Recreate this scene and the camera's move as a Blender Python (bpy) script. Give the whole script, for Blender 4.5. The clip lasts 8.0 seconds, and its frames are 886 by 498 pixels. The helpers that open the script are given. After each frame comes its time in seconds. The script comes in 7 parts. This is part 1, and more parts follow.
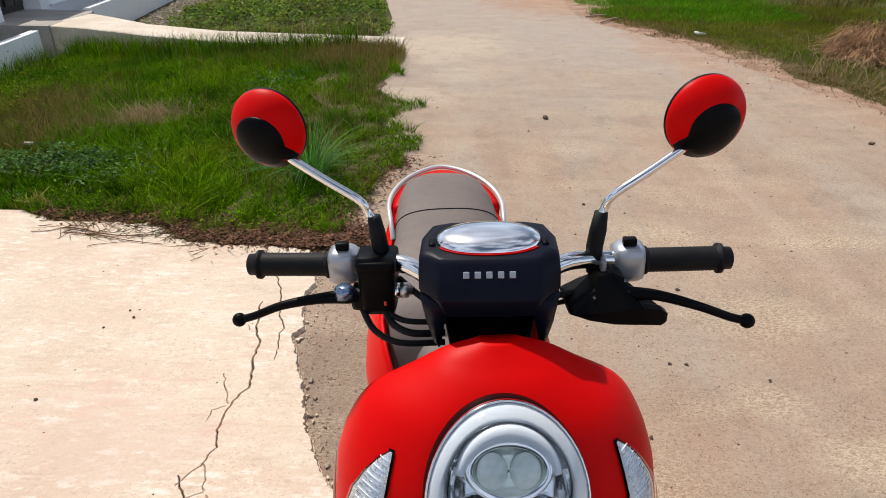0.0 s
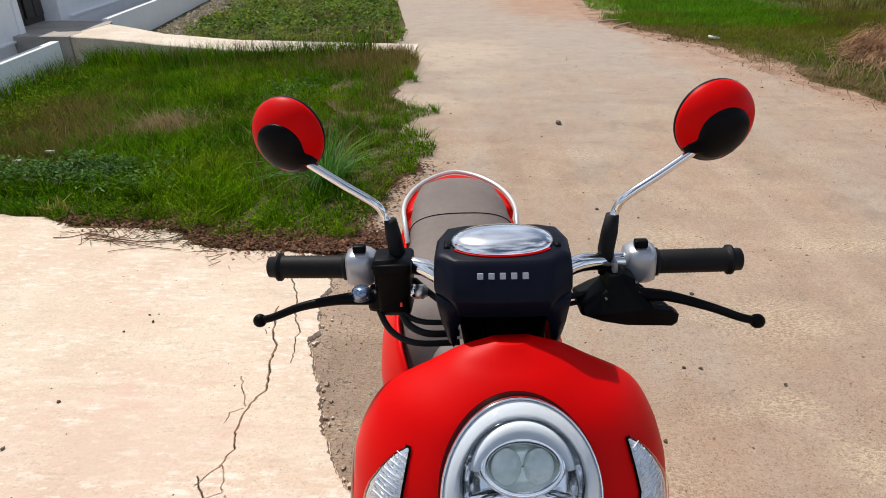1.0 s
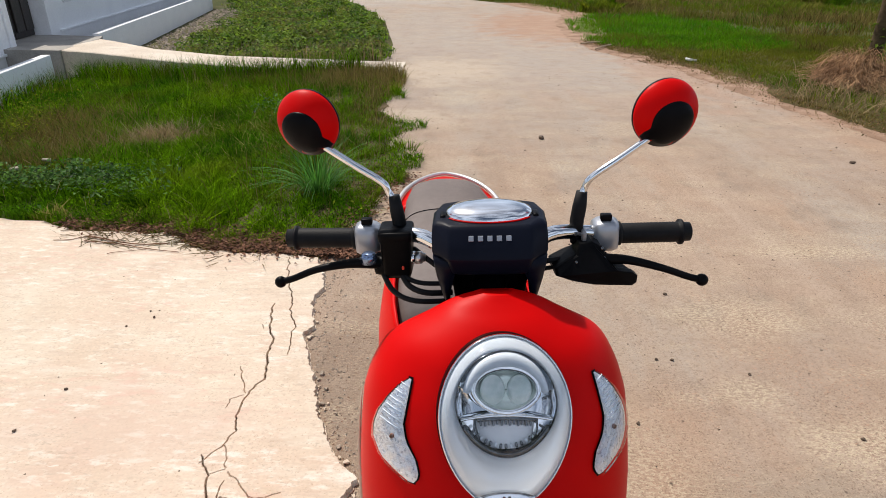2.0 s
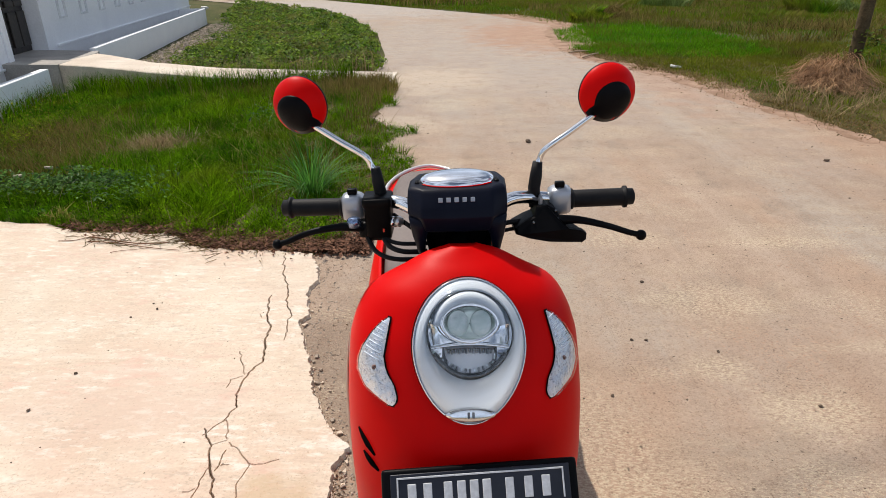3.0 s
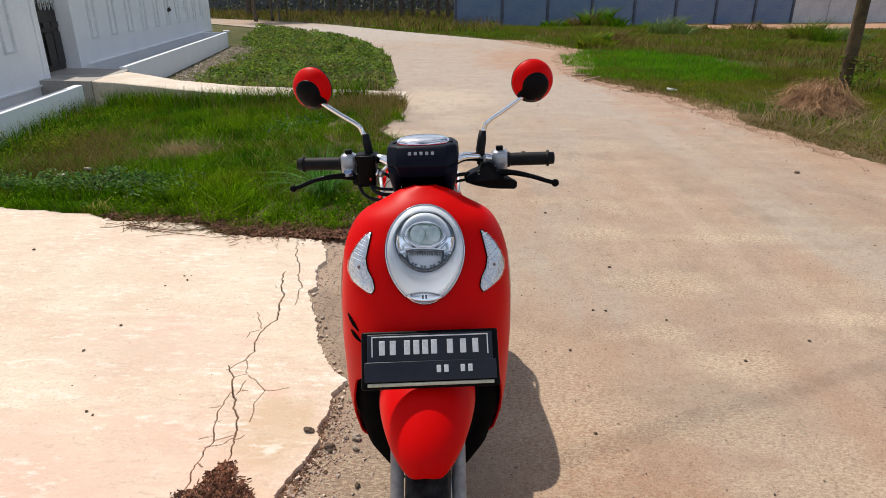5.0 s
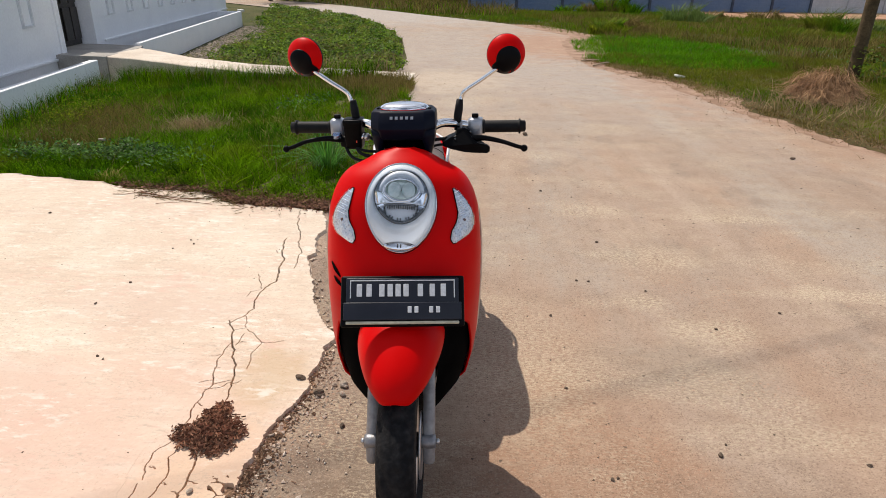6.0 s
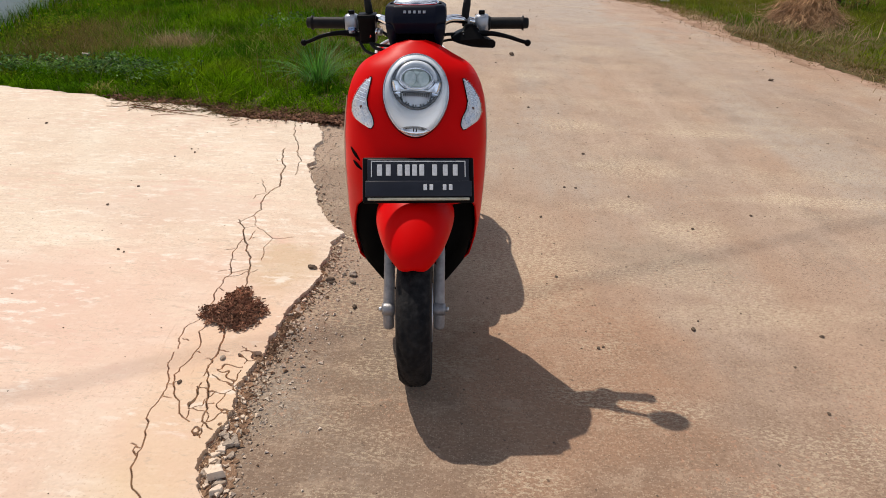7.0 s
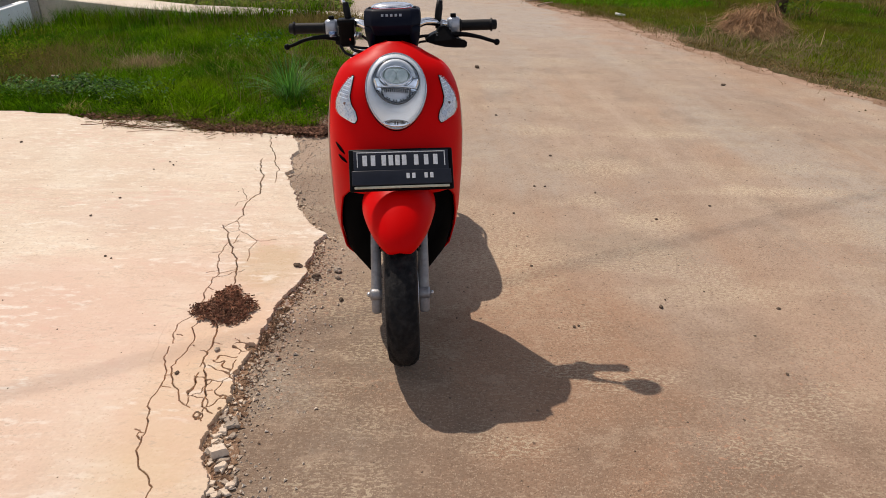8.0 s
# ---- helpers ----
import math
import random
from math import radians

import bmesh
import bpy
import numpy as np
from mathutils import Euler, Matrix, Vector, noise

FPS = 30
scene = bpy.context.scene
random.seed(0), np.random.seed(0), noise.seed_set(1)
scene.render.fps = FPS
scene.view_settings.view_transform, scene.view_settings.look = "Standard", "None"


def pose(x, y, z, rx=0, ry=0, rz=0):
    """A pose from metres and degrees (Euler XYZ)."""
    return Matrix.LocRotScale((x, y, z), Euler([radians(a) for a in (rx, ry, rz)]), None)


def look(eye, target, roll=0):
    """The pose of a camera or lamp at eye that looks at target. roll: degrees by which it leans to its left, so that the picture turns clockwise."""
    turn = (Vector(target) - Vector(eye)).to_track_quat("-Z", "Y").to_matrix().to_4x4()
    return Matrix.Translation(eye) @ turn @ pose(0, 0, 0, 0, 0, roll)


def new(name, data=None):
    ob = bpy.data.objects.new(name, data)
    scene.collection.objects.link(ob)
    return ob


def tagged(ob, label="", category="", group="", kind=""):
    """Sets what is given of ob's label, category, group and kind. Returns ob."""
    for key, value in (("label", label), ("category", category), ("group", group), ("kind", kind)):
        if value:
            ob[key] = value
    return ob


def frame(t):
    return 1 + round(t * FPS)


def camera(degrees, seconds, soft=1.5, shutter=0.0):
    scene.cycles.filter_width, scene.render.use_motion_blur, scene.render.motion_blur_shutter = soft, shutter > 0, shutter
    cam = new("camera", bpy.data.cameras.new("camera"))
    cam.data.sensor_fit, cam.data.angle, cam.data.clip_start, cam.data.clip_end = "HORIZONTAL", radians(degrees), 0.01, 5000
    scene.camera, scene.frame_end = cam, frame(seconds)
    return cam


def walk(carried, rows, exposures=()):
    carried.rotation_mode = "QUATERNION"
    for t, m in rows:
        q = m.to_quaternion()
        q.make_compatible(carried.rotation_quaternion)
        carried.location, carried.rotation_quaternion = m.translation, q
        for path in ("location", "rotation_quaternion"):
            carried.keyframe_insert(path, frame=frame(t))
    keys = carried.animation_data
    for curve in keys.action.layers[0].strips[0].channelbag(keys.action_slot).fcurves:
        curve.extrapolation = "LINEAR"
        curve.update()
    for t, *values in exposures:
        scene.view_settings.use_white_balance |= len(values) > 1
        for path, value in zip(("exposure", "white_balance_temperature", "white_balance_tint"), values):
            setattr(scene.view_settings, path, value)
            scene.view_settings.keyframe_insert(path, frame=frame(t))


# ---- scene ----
cam = camera(70.3, 8.0, soft=0.9)
PATH = [
    (0, (0.063, -0.002, 1.508), (0.033, 1.771, 0.583), 0.1),
    (0.5, (0.054, -0.009, 1.507), (-0.022, 1.752, 0.562), -0.5),
    (1, (0.062, -0.025, 1.514), (-0.011, 1.755, 0.606), -0.7),
    (1.5, (0.053, -0.081, 1.515), (0.015, 1.716, 0.638), -0.5),
    (1.7, (0.048, -0.134, 1.518), (0.014, 1.669, 0.653), -0.0),
    (2.8, (0.074, -0.364, 1.498), (0.064, 1.453, 0.662), 0.4),
    (3, (0.092, -0.4, 1.499), (0.081, 1.424, 0.677), -0.3),
    (3.5, (0.152, -0.514, 1.5), (0.117, 1.324, 0.712), 1.1),
    (4, (0.197, -0.635, 1.508), (0.153, 1.21, 0.737), 1.2),
    (4.5, (0.204, -0.747, 1.502), (0.171, 1.114, 0.768), 0.4),
    (4.7, (0.198, -0.817, 1.496), (0.151, 1.036, 0.743), 0.1),
    (5.8, (0.309, -1.079, 1.482), (0.246, 0.774, 0.733), 0.7),
    (6, (0.319, -1.099, 1.478), (0.238, 0.734, 0.683), 1.2),
    (6.5, (0.3, -1.198, 1.452), (0.227, 0.602, 0.582), 1.7),
    (7, (0.231, -1.339, 1.419), (0.23, 0.404, 0.438), 2.4),
    (7.5, (0.195, -1.426, 1.399), (0.235, 0.271, 0.341), 2.4),
    (8, (0.191, -1.506, 1.382), (0.282, 0.265, 0.458), 1.6),
]
walk(cam, [(t, look(eye, goal, roll)) for t, eye, goal, roll in PATH],
     exposures=[(0, -0.24, 6440, 12), (4.5, -0.20, 6480, 12), (6.0, -0.22, 6540, 13), (7.0, -0.31, 6640, 14), (8.0, -0.41, 6760, 15)])

# ---- world and sun ----
SUN_DIR = Vector((-0.44, 0.56, 1.0)).normalized()
world = bpy.data.worlds.new("world")
world.use_nodes = True
scene.world = world
wn, wl = world.node_tree.nodes, world.node_tree.links
sky = wn.new("ShaderNodeTexSky")
sky.sky_type = "NISHITA"
sky.sun_disc = False
sky.sun_elevation = math.asin(SUN_DIR.z)
sky.sun_rotation = math.atan2(SUN_DIR.x, SUN_DIR.y)
sky.dust_density = 2.6
wn["Background"].inputs["Strength"].default_value = 0.054
# scattered fair-weather clouds over the whole dome
wc = wn.new("ShaderNodeTexCoord")
wnoise = wn.new("ShaderNodeTexNoise")
wnoise.inputs["Scale"].default_value = 3.2
wnoise.inputs["Detail"].default_value = 5
wramp = wn.new("ShaderNodeValToRGB")
wramp.color_ramp.elements[0].position, wramp.color_ramp.elements[1].position = 0.43, 0.60
wmix = wn.new("ShaderNodeMixRGB")
wmix.inputs[2].default_value = (13.6, 15.0, 17.4, 1)
wl.new(wc.outputs["Generated"], wnoise.inputs["Vector"])
wl.new(wnoise.outputs["Fac"], wramp.inputs["Fac"])
wl.new(wramp.outputs["Color"], wmix.inputs[0])
wl.new(sky.outputs["Color"], wmix.inputs[1])
# pale haze that thickens towards the horizon all round
wsep, wpow, wmul, whaze = wn.new("ShaderNodeSeparateXYZ"), wn.new("ShaderNodeMath"), wn.new("ShaderNodeMath"), wn.new("ShaderNodeMixRGB")
winv = wn.new("ShaderNodeMath")
winv.operation, winv.use_clamp = "SUBTRACT", True
winv.inputs[0].default_value = 1.0
wpow.operation, wmul.operation = "POWER", "MULTIPLY"
wpow.inputs[1].default_value, wmul.inputs[1].default_value = 2.4, 0.62
whaze.inputs[2].default_value = (16.6, 20.4, 26.0, 1)
wl.new(wc.outputs["Generated"], wsep.inputs[0])
wl.new(wsep.outputs["Z"], winv.inputs[1])
wl.new(winv.outputs[0], wpow.inputs[0])
wl.new(wpow.outputs[0], wmul.inputs[0])
wl.new(wmul.outputs[0], whaze.inputs[0])
wl.new(wmix.outputs["Color"], whaze.inputs[1])
wl.new(whaze.outputs["Color"], wn["Background"].inputs["Color"])
sun_data = bpy.data.lights.new("sun", "SUN")
sun_data.energy, sun_data.angle, sun_data.color = 4.9, radians(0.53), (1.0, 0.93, 0.82)
sun = new("sun", sun_data)
sun.matrix_world = look(SUN_DIR * 30, (0, 0, 0))


# ---- materials ----
def srf(name, c1, c2, scale=8.0, rough=0.6, metal=0.0, bump=0.0, bump_scale=60.0, fine=None, coat=0.0, spec=0.5, lo=0.35, hi=0.65,
        island=0.0, rvar=0.0, leafy=0.0):
    """Two-scale noise colour between c1 and c2, with bump; island: brightness spread per loose piece or object."""
    m = bpy.data.materials.new(name)
    m.use_nodes = True
    n, l = m.node_tree.nodes, m.node_tree.links
    b = n["Principled BSDF"]
    b.inputs["Roughness"].default_value = rough
    b.inputs["Metallic"].default_value = metal
    b.inputs["Coat Weight"].default_value = coat
    b.inputs["Specular IOR Level"].default_value = spec
    tc = n.new("ShaderNodeTexCoord")
    a = n.new("ShaderNodeTexNoise")
    a.inputs["Scale"].default_value, a.inputs["Detail"].default_value = scale, 6
    l.new(tc.outputs["Object"], a.inputs["Vector"])
    r = n.new("ShaderNodeValToRGB")
    r.color_ramp.elements[0].position, r.color_ramp.elements[1].position = lo, hi
    r.color_ramp.elements[0].color, r.color_ramp.elements[1].color = (*c1, 1), (*c2, 1)
    l.new(a.outputs["Fac"], r.inputs["Fac"])
    col = r.outputs["Color"]
    if fine:
        f = n.new("ShaderNodeTexNoise")
        f.inputs["Scale"].default_value, f.inputs["Detail"].default_value = fine[0], 4
        l.new(tc.outputs["Object"], f.inputs["Vector"])
        fr = n.new("ShaderNodeMapRange")
        fr.inputs["From Min"].default_value, fr.inputs["From Max"].default_value = 0.3, 0.7
        fr.inputs["To Min"].default_value, fr.inputs["To Max"].default_value = 1 - fine[1], 1 + fine[1]
        l.new(f.outputs["Fac"], fr.inputs["Value"])
        mu = n.new("ShaderNodeMixRGB")
        mu.blend_type, mu.inputs[0].default_value = "MULTIPLY", 1.0
        l.new(col, mu.inputs[1])
        l.new(fr.outputs["Result"], mu.inputs[2])
        col = mu.outputs["Color"]
    if island:
        g = n.new("ShaderNodeNewGeometry")
        gr = n.new("ShaderNodeMapRange")
        gr.inputs["To Min"].default_value, gr.inputs["To Max"].default_value = 1 - island, 1 + island
        l.new(g.outputs["Random Per Island"], gr.inputs["Value"])
        mi = n.new("ShaderNodeMixRGB")
        mi.blend_type, mi.inputs[0].default_value = "MULTIPLY", 1.0
        l.new(col, mi.inputs[1])
        l.new(gr.outputs["Result"], mi.inputs[2])
        col = mi.outputs["Color"]
    l.new(col, b.inputs["Base Color"])
    if rvar:
        rr = n.new("ShaderNodeMapRange")
        rr.inputs["To Min"].default_value, rr.inputs["To Max"].default_value = rough - rvar, rough + rvar
        l.new(a.outputs["Fac"], rr.inputs["Value"])
        l.new(rr.outputs["Result"], b.inputs["Roughness"])
    if bump:
        bn = n.new("ShaderNodeTexNoise")
        bn.inputs["Scale"].default_value, bn.inputs["Detail"].default_value = bump_scale, 5
        l.new(tc.outputs["Object"], bn.inputs["Vector"])
        bp = n.new("ShaderNodeBump")
        bp.inputs["Strength"].default_value, bp.inputs["Distance"].default_value = bump, 0.01
        l.new(bn.outputs["Fac"], bp.inputs["Height"])
        l.new(bp.outputs["Normal"], b.inputs["Normal"])
    if leafy:
        tr, mx = n.new("ShaderNodeBsdfTranslucent"), n.new("ShaderNodeMixShader")
        mx.inputs[0].default_value = leafy
        l.new(b.outputs["BSDF"], mx.inputs[1])
        l.new(tr.outputs["BSDF"], mx.inputs[2])
        l.new(mx.outputs["Shader"], n["Material Output"].inputs["Surface"])
        tr.name = "through"
        l.new(col, tr.inputs["Color"])
    return m


def layered(m, mask_scale, lo, hi, color, amount=1.0, stretch=(1, 1, 1), detail=8, seed=0.0):
    """Adds a layer of another colour with a noisy outline over what a material already has."""
    n, l = m.node_tree.nodes, m.node_tree.links
    b = n["Principled BSDF"]
    src = b.inputs["Base Color"].links[0].from_socket
    tc = n.new("ShaderNodeTexCoord")
    mp = n.new("ShaderNodeMapping")
    mp.inputs["Scale"].default_value = stretch
    mp.inputs["Location"].default_value = (seed, seed * 0.7, 0)
    a = n.new("ShaderNodeTexNoise")
    a.inputs["Scale"].default_value, a.inputs["Detail"].default_value = mask_scale, detail
    a.inputs["Roughness"].default_value = 0.6
    r = n.new("ShaderNodeMapRange")
    r.inputs["From Min"].default_value, r.inputs["From Max"].default_value = lo, hi
    r.inputs["To Max"].default_value = amount
    x = n.new("ShaderNodeMixRGB")
    x.inputs[2].default_value = (*color, 1)
    l.new(tc.outputs["Object"], mp.inputs["Vector"])
    l.new(mp.outputs["Vector"], a.inputs["Vector"])
    l.new(a.outputs["Fac"], r.inputs["Value"])
    l.new(r.outputs["Result"], x.inputs[0])
    l.new(src, x.inputs[1])
    l.new(x.outputs["Color"], b.inputs["Base Color"])
    if "through" in n:
        l.new(x.outputs["Color"], n["through"].inputs["Color"])
    return m


M_ROAD = srf("road_concrete", (0.360, 0.258, 0.190), (0.432, 0.322, 0.242), 0.8, 0.92, bump=0.5, bump_scale=170, fine=(190, 0.26), spec=0.2)
layered(M_ROAD, 0.6, 0.46, 0.64, (0.355, 0.288, 0.228), 0.55, seed=3.1)
layered(M_ROAD, 1.3, 0.50, 0.66, (0.425, 0.285, 0.195), 0.45, (1.0, 0.7, 1), seed=31.9)
layered(M_ROAD, 1.6, 0.48, 0.64, (0.465, 0.365, 0.285), 0.50, (1.5, 0.10, 1), seed=12.7)
layered(M_ROAD, 2.3, 0.50, 0.64, (0.270, 0.195, 0.145), 0.28, (1.5, 0.12, 1), seed=15.1)
layered(M_ROAD, 0.9, 0.48, 0.60, (0.40, 0.355, 0.300), 0.60, (1.4, 0.30, 1), seed=19.1)
layered(M_ROAD, 3.2, 0.56, 0.66, (0.25, 0.205, 0.165), 0.45, (1.0, 0.55, 1), seed=23.3)
M_SLAB = srf("slab_concrete", (0.62, 0.49, 0.375), (0.71, 0.60, 0.475), 1.6, 0.85, bump=0.25, bump_scale=70, fine=(90, 0.07), spec=0.25)
layered(M_SLAB, 2.2, 0.50, 0.70, (0.62, 0.44, 0.34), 0.50, (0.6, 1.5, 1), seed=2.0)
layered(M_SLAB, 6.0, 0.54, 0.68, (0.58, 0.46, 0.35), 0.55, (0.5, 2.0, 1), seed=6.0)
layered(M_SLAB, 4.0, 0.54, 0.66, (0.76, 0.70, 0.60), 0.5, (0.5, 2.0, 1), seed=5.0)
layered(M_SLAB, 1.3, 0.52, 0.66, (0.70, 0.62, 0.50), 0.6, seed=9.0)
layered(M_SLAB, 15.0, 0.55, 0.66, (0.55, 0.42, 0.33), 0.45, (0.5, 2.4, 1), seed=11.0)
layered(M_SLAB, 30.0, 0.55, 0.66, (0.76, 0.69, 0.58), 0.65, (0.7, 1.6, 1), seed=13.0)
layered(M_SLAB, 40.0, 0.60, 0.70, (0.50, 0.38, 0.29), 0.55, (0.8, 1.3, 1), seed=17.0)
layered(M_SLAB, 26.0, 0.68, 0.75, (0.36, 0.26, 0.19), 0.6, seed=4.0)
M_SOIL = srf("soil", (0.085, 0.062, 0.032), (0.155, 0.11, 0.062), 5.0, 0.95, bump=0.8, bump_scale=40, fine=(60, 0.3), spec=0.2)
M_REDSOIL = srf("red_soil", (0.25, 0.155, 0.10), (0.42, 0.285, 0.205), 3.5, 0.95, bump=0.6, bump_scale=50, fine=(70, 0.2), spec=0.2)

M_ORANGESOIL = srf("orange_soil", (0.34, 0.19, 0.11), (0.46, 0.28, 0.18), 1.5, 0.95, bump=0.6, bump_scale=50, fine=(30, 0.2), spec=0.2)


def speckle(m, scale, share, color, amount, size=0.42, seed=0.0):
    """Grains of aggregate: some cells of a fine mosaic show as spots of another colour."""
    n, l = m.node_tree.nodes, m.node_tree.links
    b = n["Principled BSDF"]
    src = b.inputs["Base Color"].links[0].from_socket
    tc, mp, nz, ds, vo, se, g1, g2, an, x = (n.new("ShaderNodeTexCoord"), n.new("ShaderNodeMapping"), n.new("ShaderNodeTexNoise"), n.new("ShaderNodeMixRGB"), n.new("ShaderNodeTexVoronoi"), n.new("ShaderNodeSeparateColor"),
                                         n.new("ShaderNodeMath"), n.new("ShaderNodeMapRange"), n.new("ShaderNodeMath"), n.new("ShaderNodeMixRGB"))
    mp.inputs["Location"].default_value = (seed, seed * 1.3, 0)
    nz.inputs["Scale"].default_value = scale * 1.3
    ds.blend_type, ds.inputs[0].default_value = "ADD", 0.9 / scale
    vo.inputs["Scale"].default_value = scale
    g1.operation, g1.inputs[1].default_value = "LESS_THAN", share
    g2.inputs["From Min"].default_value, g2.inputs["From Max"].default_value = size, size - 0.15
    g2.inputs["To Max"].default_value = amount
    an.operation = "MULTIPLY"
    x.inputs[2].default_value = (*color, 1)
    l.new(tc.outputs["Object"], mp.inputs["Vector"])
    l.new(mp.outputs["Vector"], nz.inputs["Vector"])
    l.new(mp.outputs["Vector"], ds.inputs[1])
    l.new(nz.outputs["Color"], ds.inputs[2])
    l.new(ds.outputs["Color"], vo.inputs["Vector"])
    l.new(vo.outputs["Color"], se.inputs[0])
    l.new(se.outputs[0], g1.inputs[0])
    l.new(vo.outputs["Distance"], g2.inputs["Value"])
    l.new(g1.outputs[0], an.inputs[0])
    l.new(g2.outputs["Result"], an.inputs[1])
    l.new(an.outputs[0], x.inputs[0])
    l.new(src, x.inputs[1])
    l.new(x.outputs["Color"], b.inputs["Base Color"])


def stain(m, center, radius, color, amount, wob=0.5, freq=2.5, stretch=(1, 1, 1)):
    """A stain or plain patch of another tone, ragged in outline, round one spot of a ground material."""
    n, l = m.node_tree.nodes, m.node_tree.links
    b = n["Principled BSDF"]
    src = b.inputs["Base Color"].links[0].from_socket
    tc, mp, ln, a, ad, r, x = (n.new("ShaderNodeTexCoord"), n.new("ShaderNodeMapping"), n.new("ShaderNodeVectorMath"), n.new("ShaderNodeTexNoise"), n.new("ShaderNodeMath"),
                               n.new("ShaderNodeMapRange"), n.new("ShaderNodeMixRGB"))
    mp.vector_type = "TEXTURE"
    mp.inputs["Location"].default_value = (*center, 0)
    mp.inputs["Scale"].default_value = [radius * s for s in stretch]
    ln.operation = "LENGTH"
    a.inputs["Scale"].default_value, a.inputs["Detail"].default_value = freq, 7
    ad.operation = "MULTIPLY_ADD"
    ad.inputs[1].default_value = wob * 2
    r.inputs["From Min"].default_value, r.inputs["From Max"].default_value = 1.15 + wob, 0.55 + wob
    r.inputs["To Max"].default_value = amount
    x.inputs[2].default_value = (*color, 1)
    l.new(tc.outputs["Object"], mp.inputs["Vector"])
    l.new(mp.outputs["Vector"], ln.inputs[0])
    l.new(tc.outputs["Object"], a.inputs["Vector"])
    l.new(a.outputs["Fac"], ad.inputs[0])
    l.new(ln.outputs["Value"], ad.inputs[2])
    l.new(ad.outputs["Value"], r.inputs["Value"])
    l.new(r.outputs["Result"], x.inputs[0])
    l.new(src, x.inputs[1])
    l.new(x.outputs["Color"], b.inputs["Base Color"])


def flecks(m, scale, color, amount, lo, hi, spot=None, radius=(1, 1), cluster=(2.0, 0.50, 0.62), squash=1.1, seed=0.0):
    """Small crusty flecks of another colour, gathered round one spot or in scattered clusters."""
    n, l = m.node_tree.nodes, m.node_tree.links
    b = n["Principled BSDF"]
    src = b.inputs["Base Color"].links[0].from_socket
    tc, mp, a, r, mu, x = (n.new("ShaderNodeTexCoord"), n.new("ShaderNodeMapping"), n.new("ShaderNodeTexNoise"), n.new("ShaderNodeMapRange"), n.new("ShaderNodeMath"), n.new("ShaderNodeMixRGB"))
    mp.inputs["Location"].default_value = (seed, seed * 0.6, 0)
    mp.inputs["Scale"].default_value = (1, squash, 1)
    a.inputs["Scale"].default_value, a.inputs["Detail"].default_value, a.inputs["Roughness"].default_value = scale, 5, 0.62
    r.inputs["From Min"].default_value, r.inputs["From Max"].default_value, r.inputs["To Max"].default_value = lo, hi, amount
    mask = n.new("ShaderNodeMapRange")
    if spot:
        mq, ln = n.new("ShaderNodeMapping"), n.new("ShaderNodeVectorMath")
        mq.vector_type = "TEXTURE"
        mq.inputs["Location"].default_value, mq.inputs["Scale"].default_value = (*spot, 0), (*radius, 1)
        ln.operation = "LENGTH"
        l.new(tc.outputs["Object"], mq.inputs["Vector"])
        l.new(mq.outputs["Vector"], ln.inputs[0])
        l.new(ln.outputs["Value"], mask.inputs["Value"])
        mask.inputs["From Min"].default_value, mask.inputs["From Max"].default_value = 1.25, 0.55
    else:
        c = n.new("ShaderNodeTexNoise")
        c.inputs["Scale"].default_value, c.inputs["Detail"].default_value = cluster[0], 4
        l.new(mp.outputs["Vector"], c.inputs["Vector"])
        l.new(c.outputs["Fac"], mask.inputs["Value"])
        mask.inputs["From Min"].default_value, mask.inputs["From Max"].default_value = cluster[1:]
    mu.operation = "MULTIPLY"
    x.inputs[2].default_value = (*color, 1)
    l.new(tc.outputs["Object"], mp.inputs["Vector"])
    l.new(mp.outputs["Vector"], a.inputs["Vector"])
    l.new(a.outputs["Fac"], r.inputs["Value"])
    l.new(r.outputs["Result"], mu.inputs[0])
    l.new(mask.outputs["Result"], mu.inputs[1])
    l.new(mu.outputs[0], x.inputs[0])
    l.new(src, x.inputs[1])
    l.new(x.outputs["Color"], b.inputs["Base Color"])


stain(M_ROAD, (1.0, 13.0), 7.5, (0.42, 0.372, 0.330), 0.75, 0.5, 0.8, (0.9, 1.0, 1))
stain(M_ROAD, (0.9, 0.2), 1.9, (0.40, 0.265, 0.182), 0.45, 0.6, 1.6)
stain(M_ROAD, (-0.12, 0.05), 0.72, (0.30, 0.272, 0.222), 0.80, 0.6, 6.0, (0.6, 1.0, 1))
flecks(M_ROAD, 60, (0.52, 0.48, 0.41), 0.5, 0.54, 0.60, (-0.12, 0.0), (0.40, 0.75), seed=4.7)
flecks(M_ROAD, 75, (0.12, 0.09, 0.065), 0.5, 0.55, 0.61, (-0.15, 0.0), (0.40, 0.80), seed=8.7)
# darker brown patch of road left of the front wheel and below the floor
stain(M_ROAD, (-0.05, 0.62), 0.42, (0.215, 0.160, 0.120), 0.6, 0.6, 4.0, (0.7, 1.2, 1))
stain(M_ROAD, (0.45, -0.62), 1.42, (0.20, 0.130, 0.087), 0.80, 0.6, 3.0)
stain(M_ROAD, (0.65, 0.45), 0.55, (0.38, 0.225, 0.140), 0.55, 0.8, 4.0, (1.0, 1.5, 1))
stain(M_ROAD, (3.9, 5.6), 1.0, (0.40, 0.26, 0.175), 0.6, 0.8, 3.0, (0.45, 2.0, 1))
stain(M_ROAD, (-4.0, 27.0), 8.0, (0.46, 0.435, 0.405), 0.8, 0.5, 0.8)
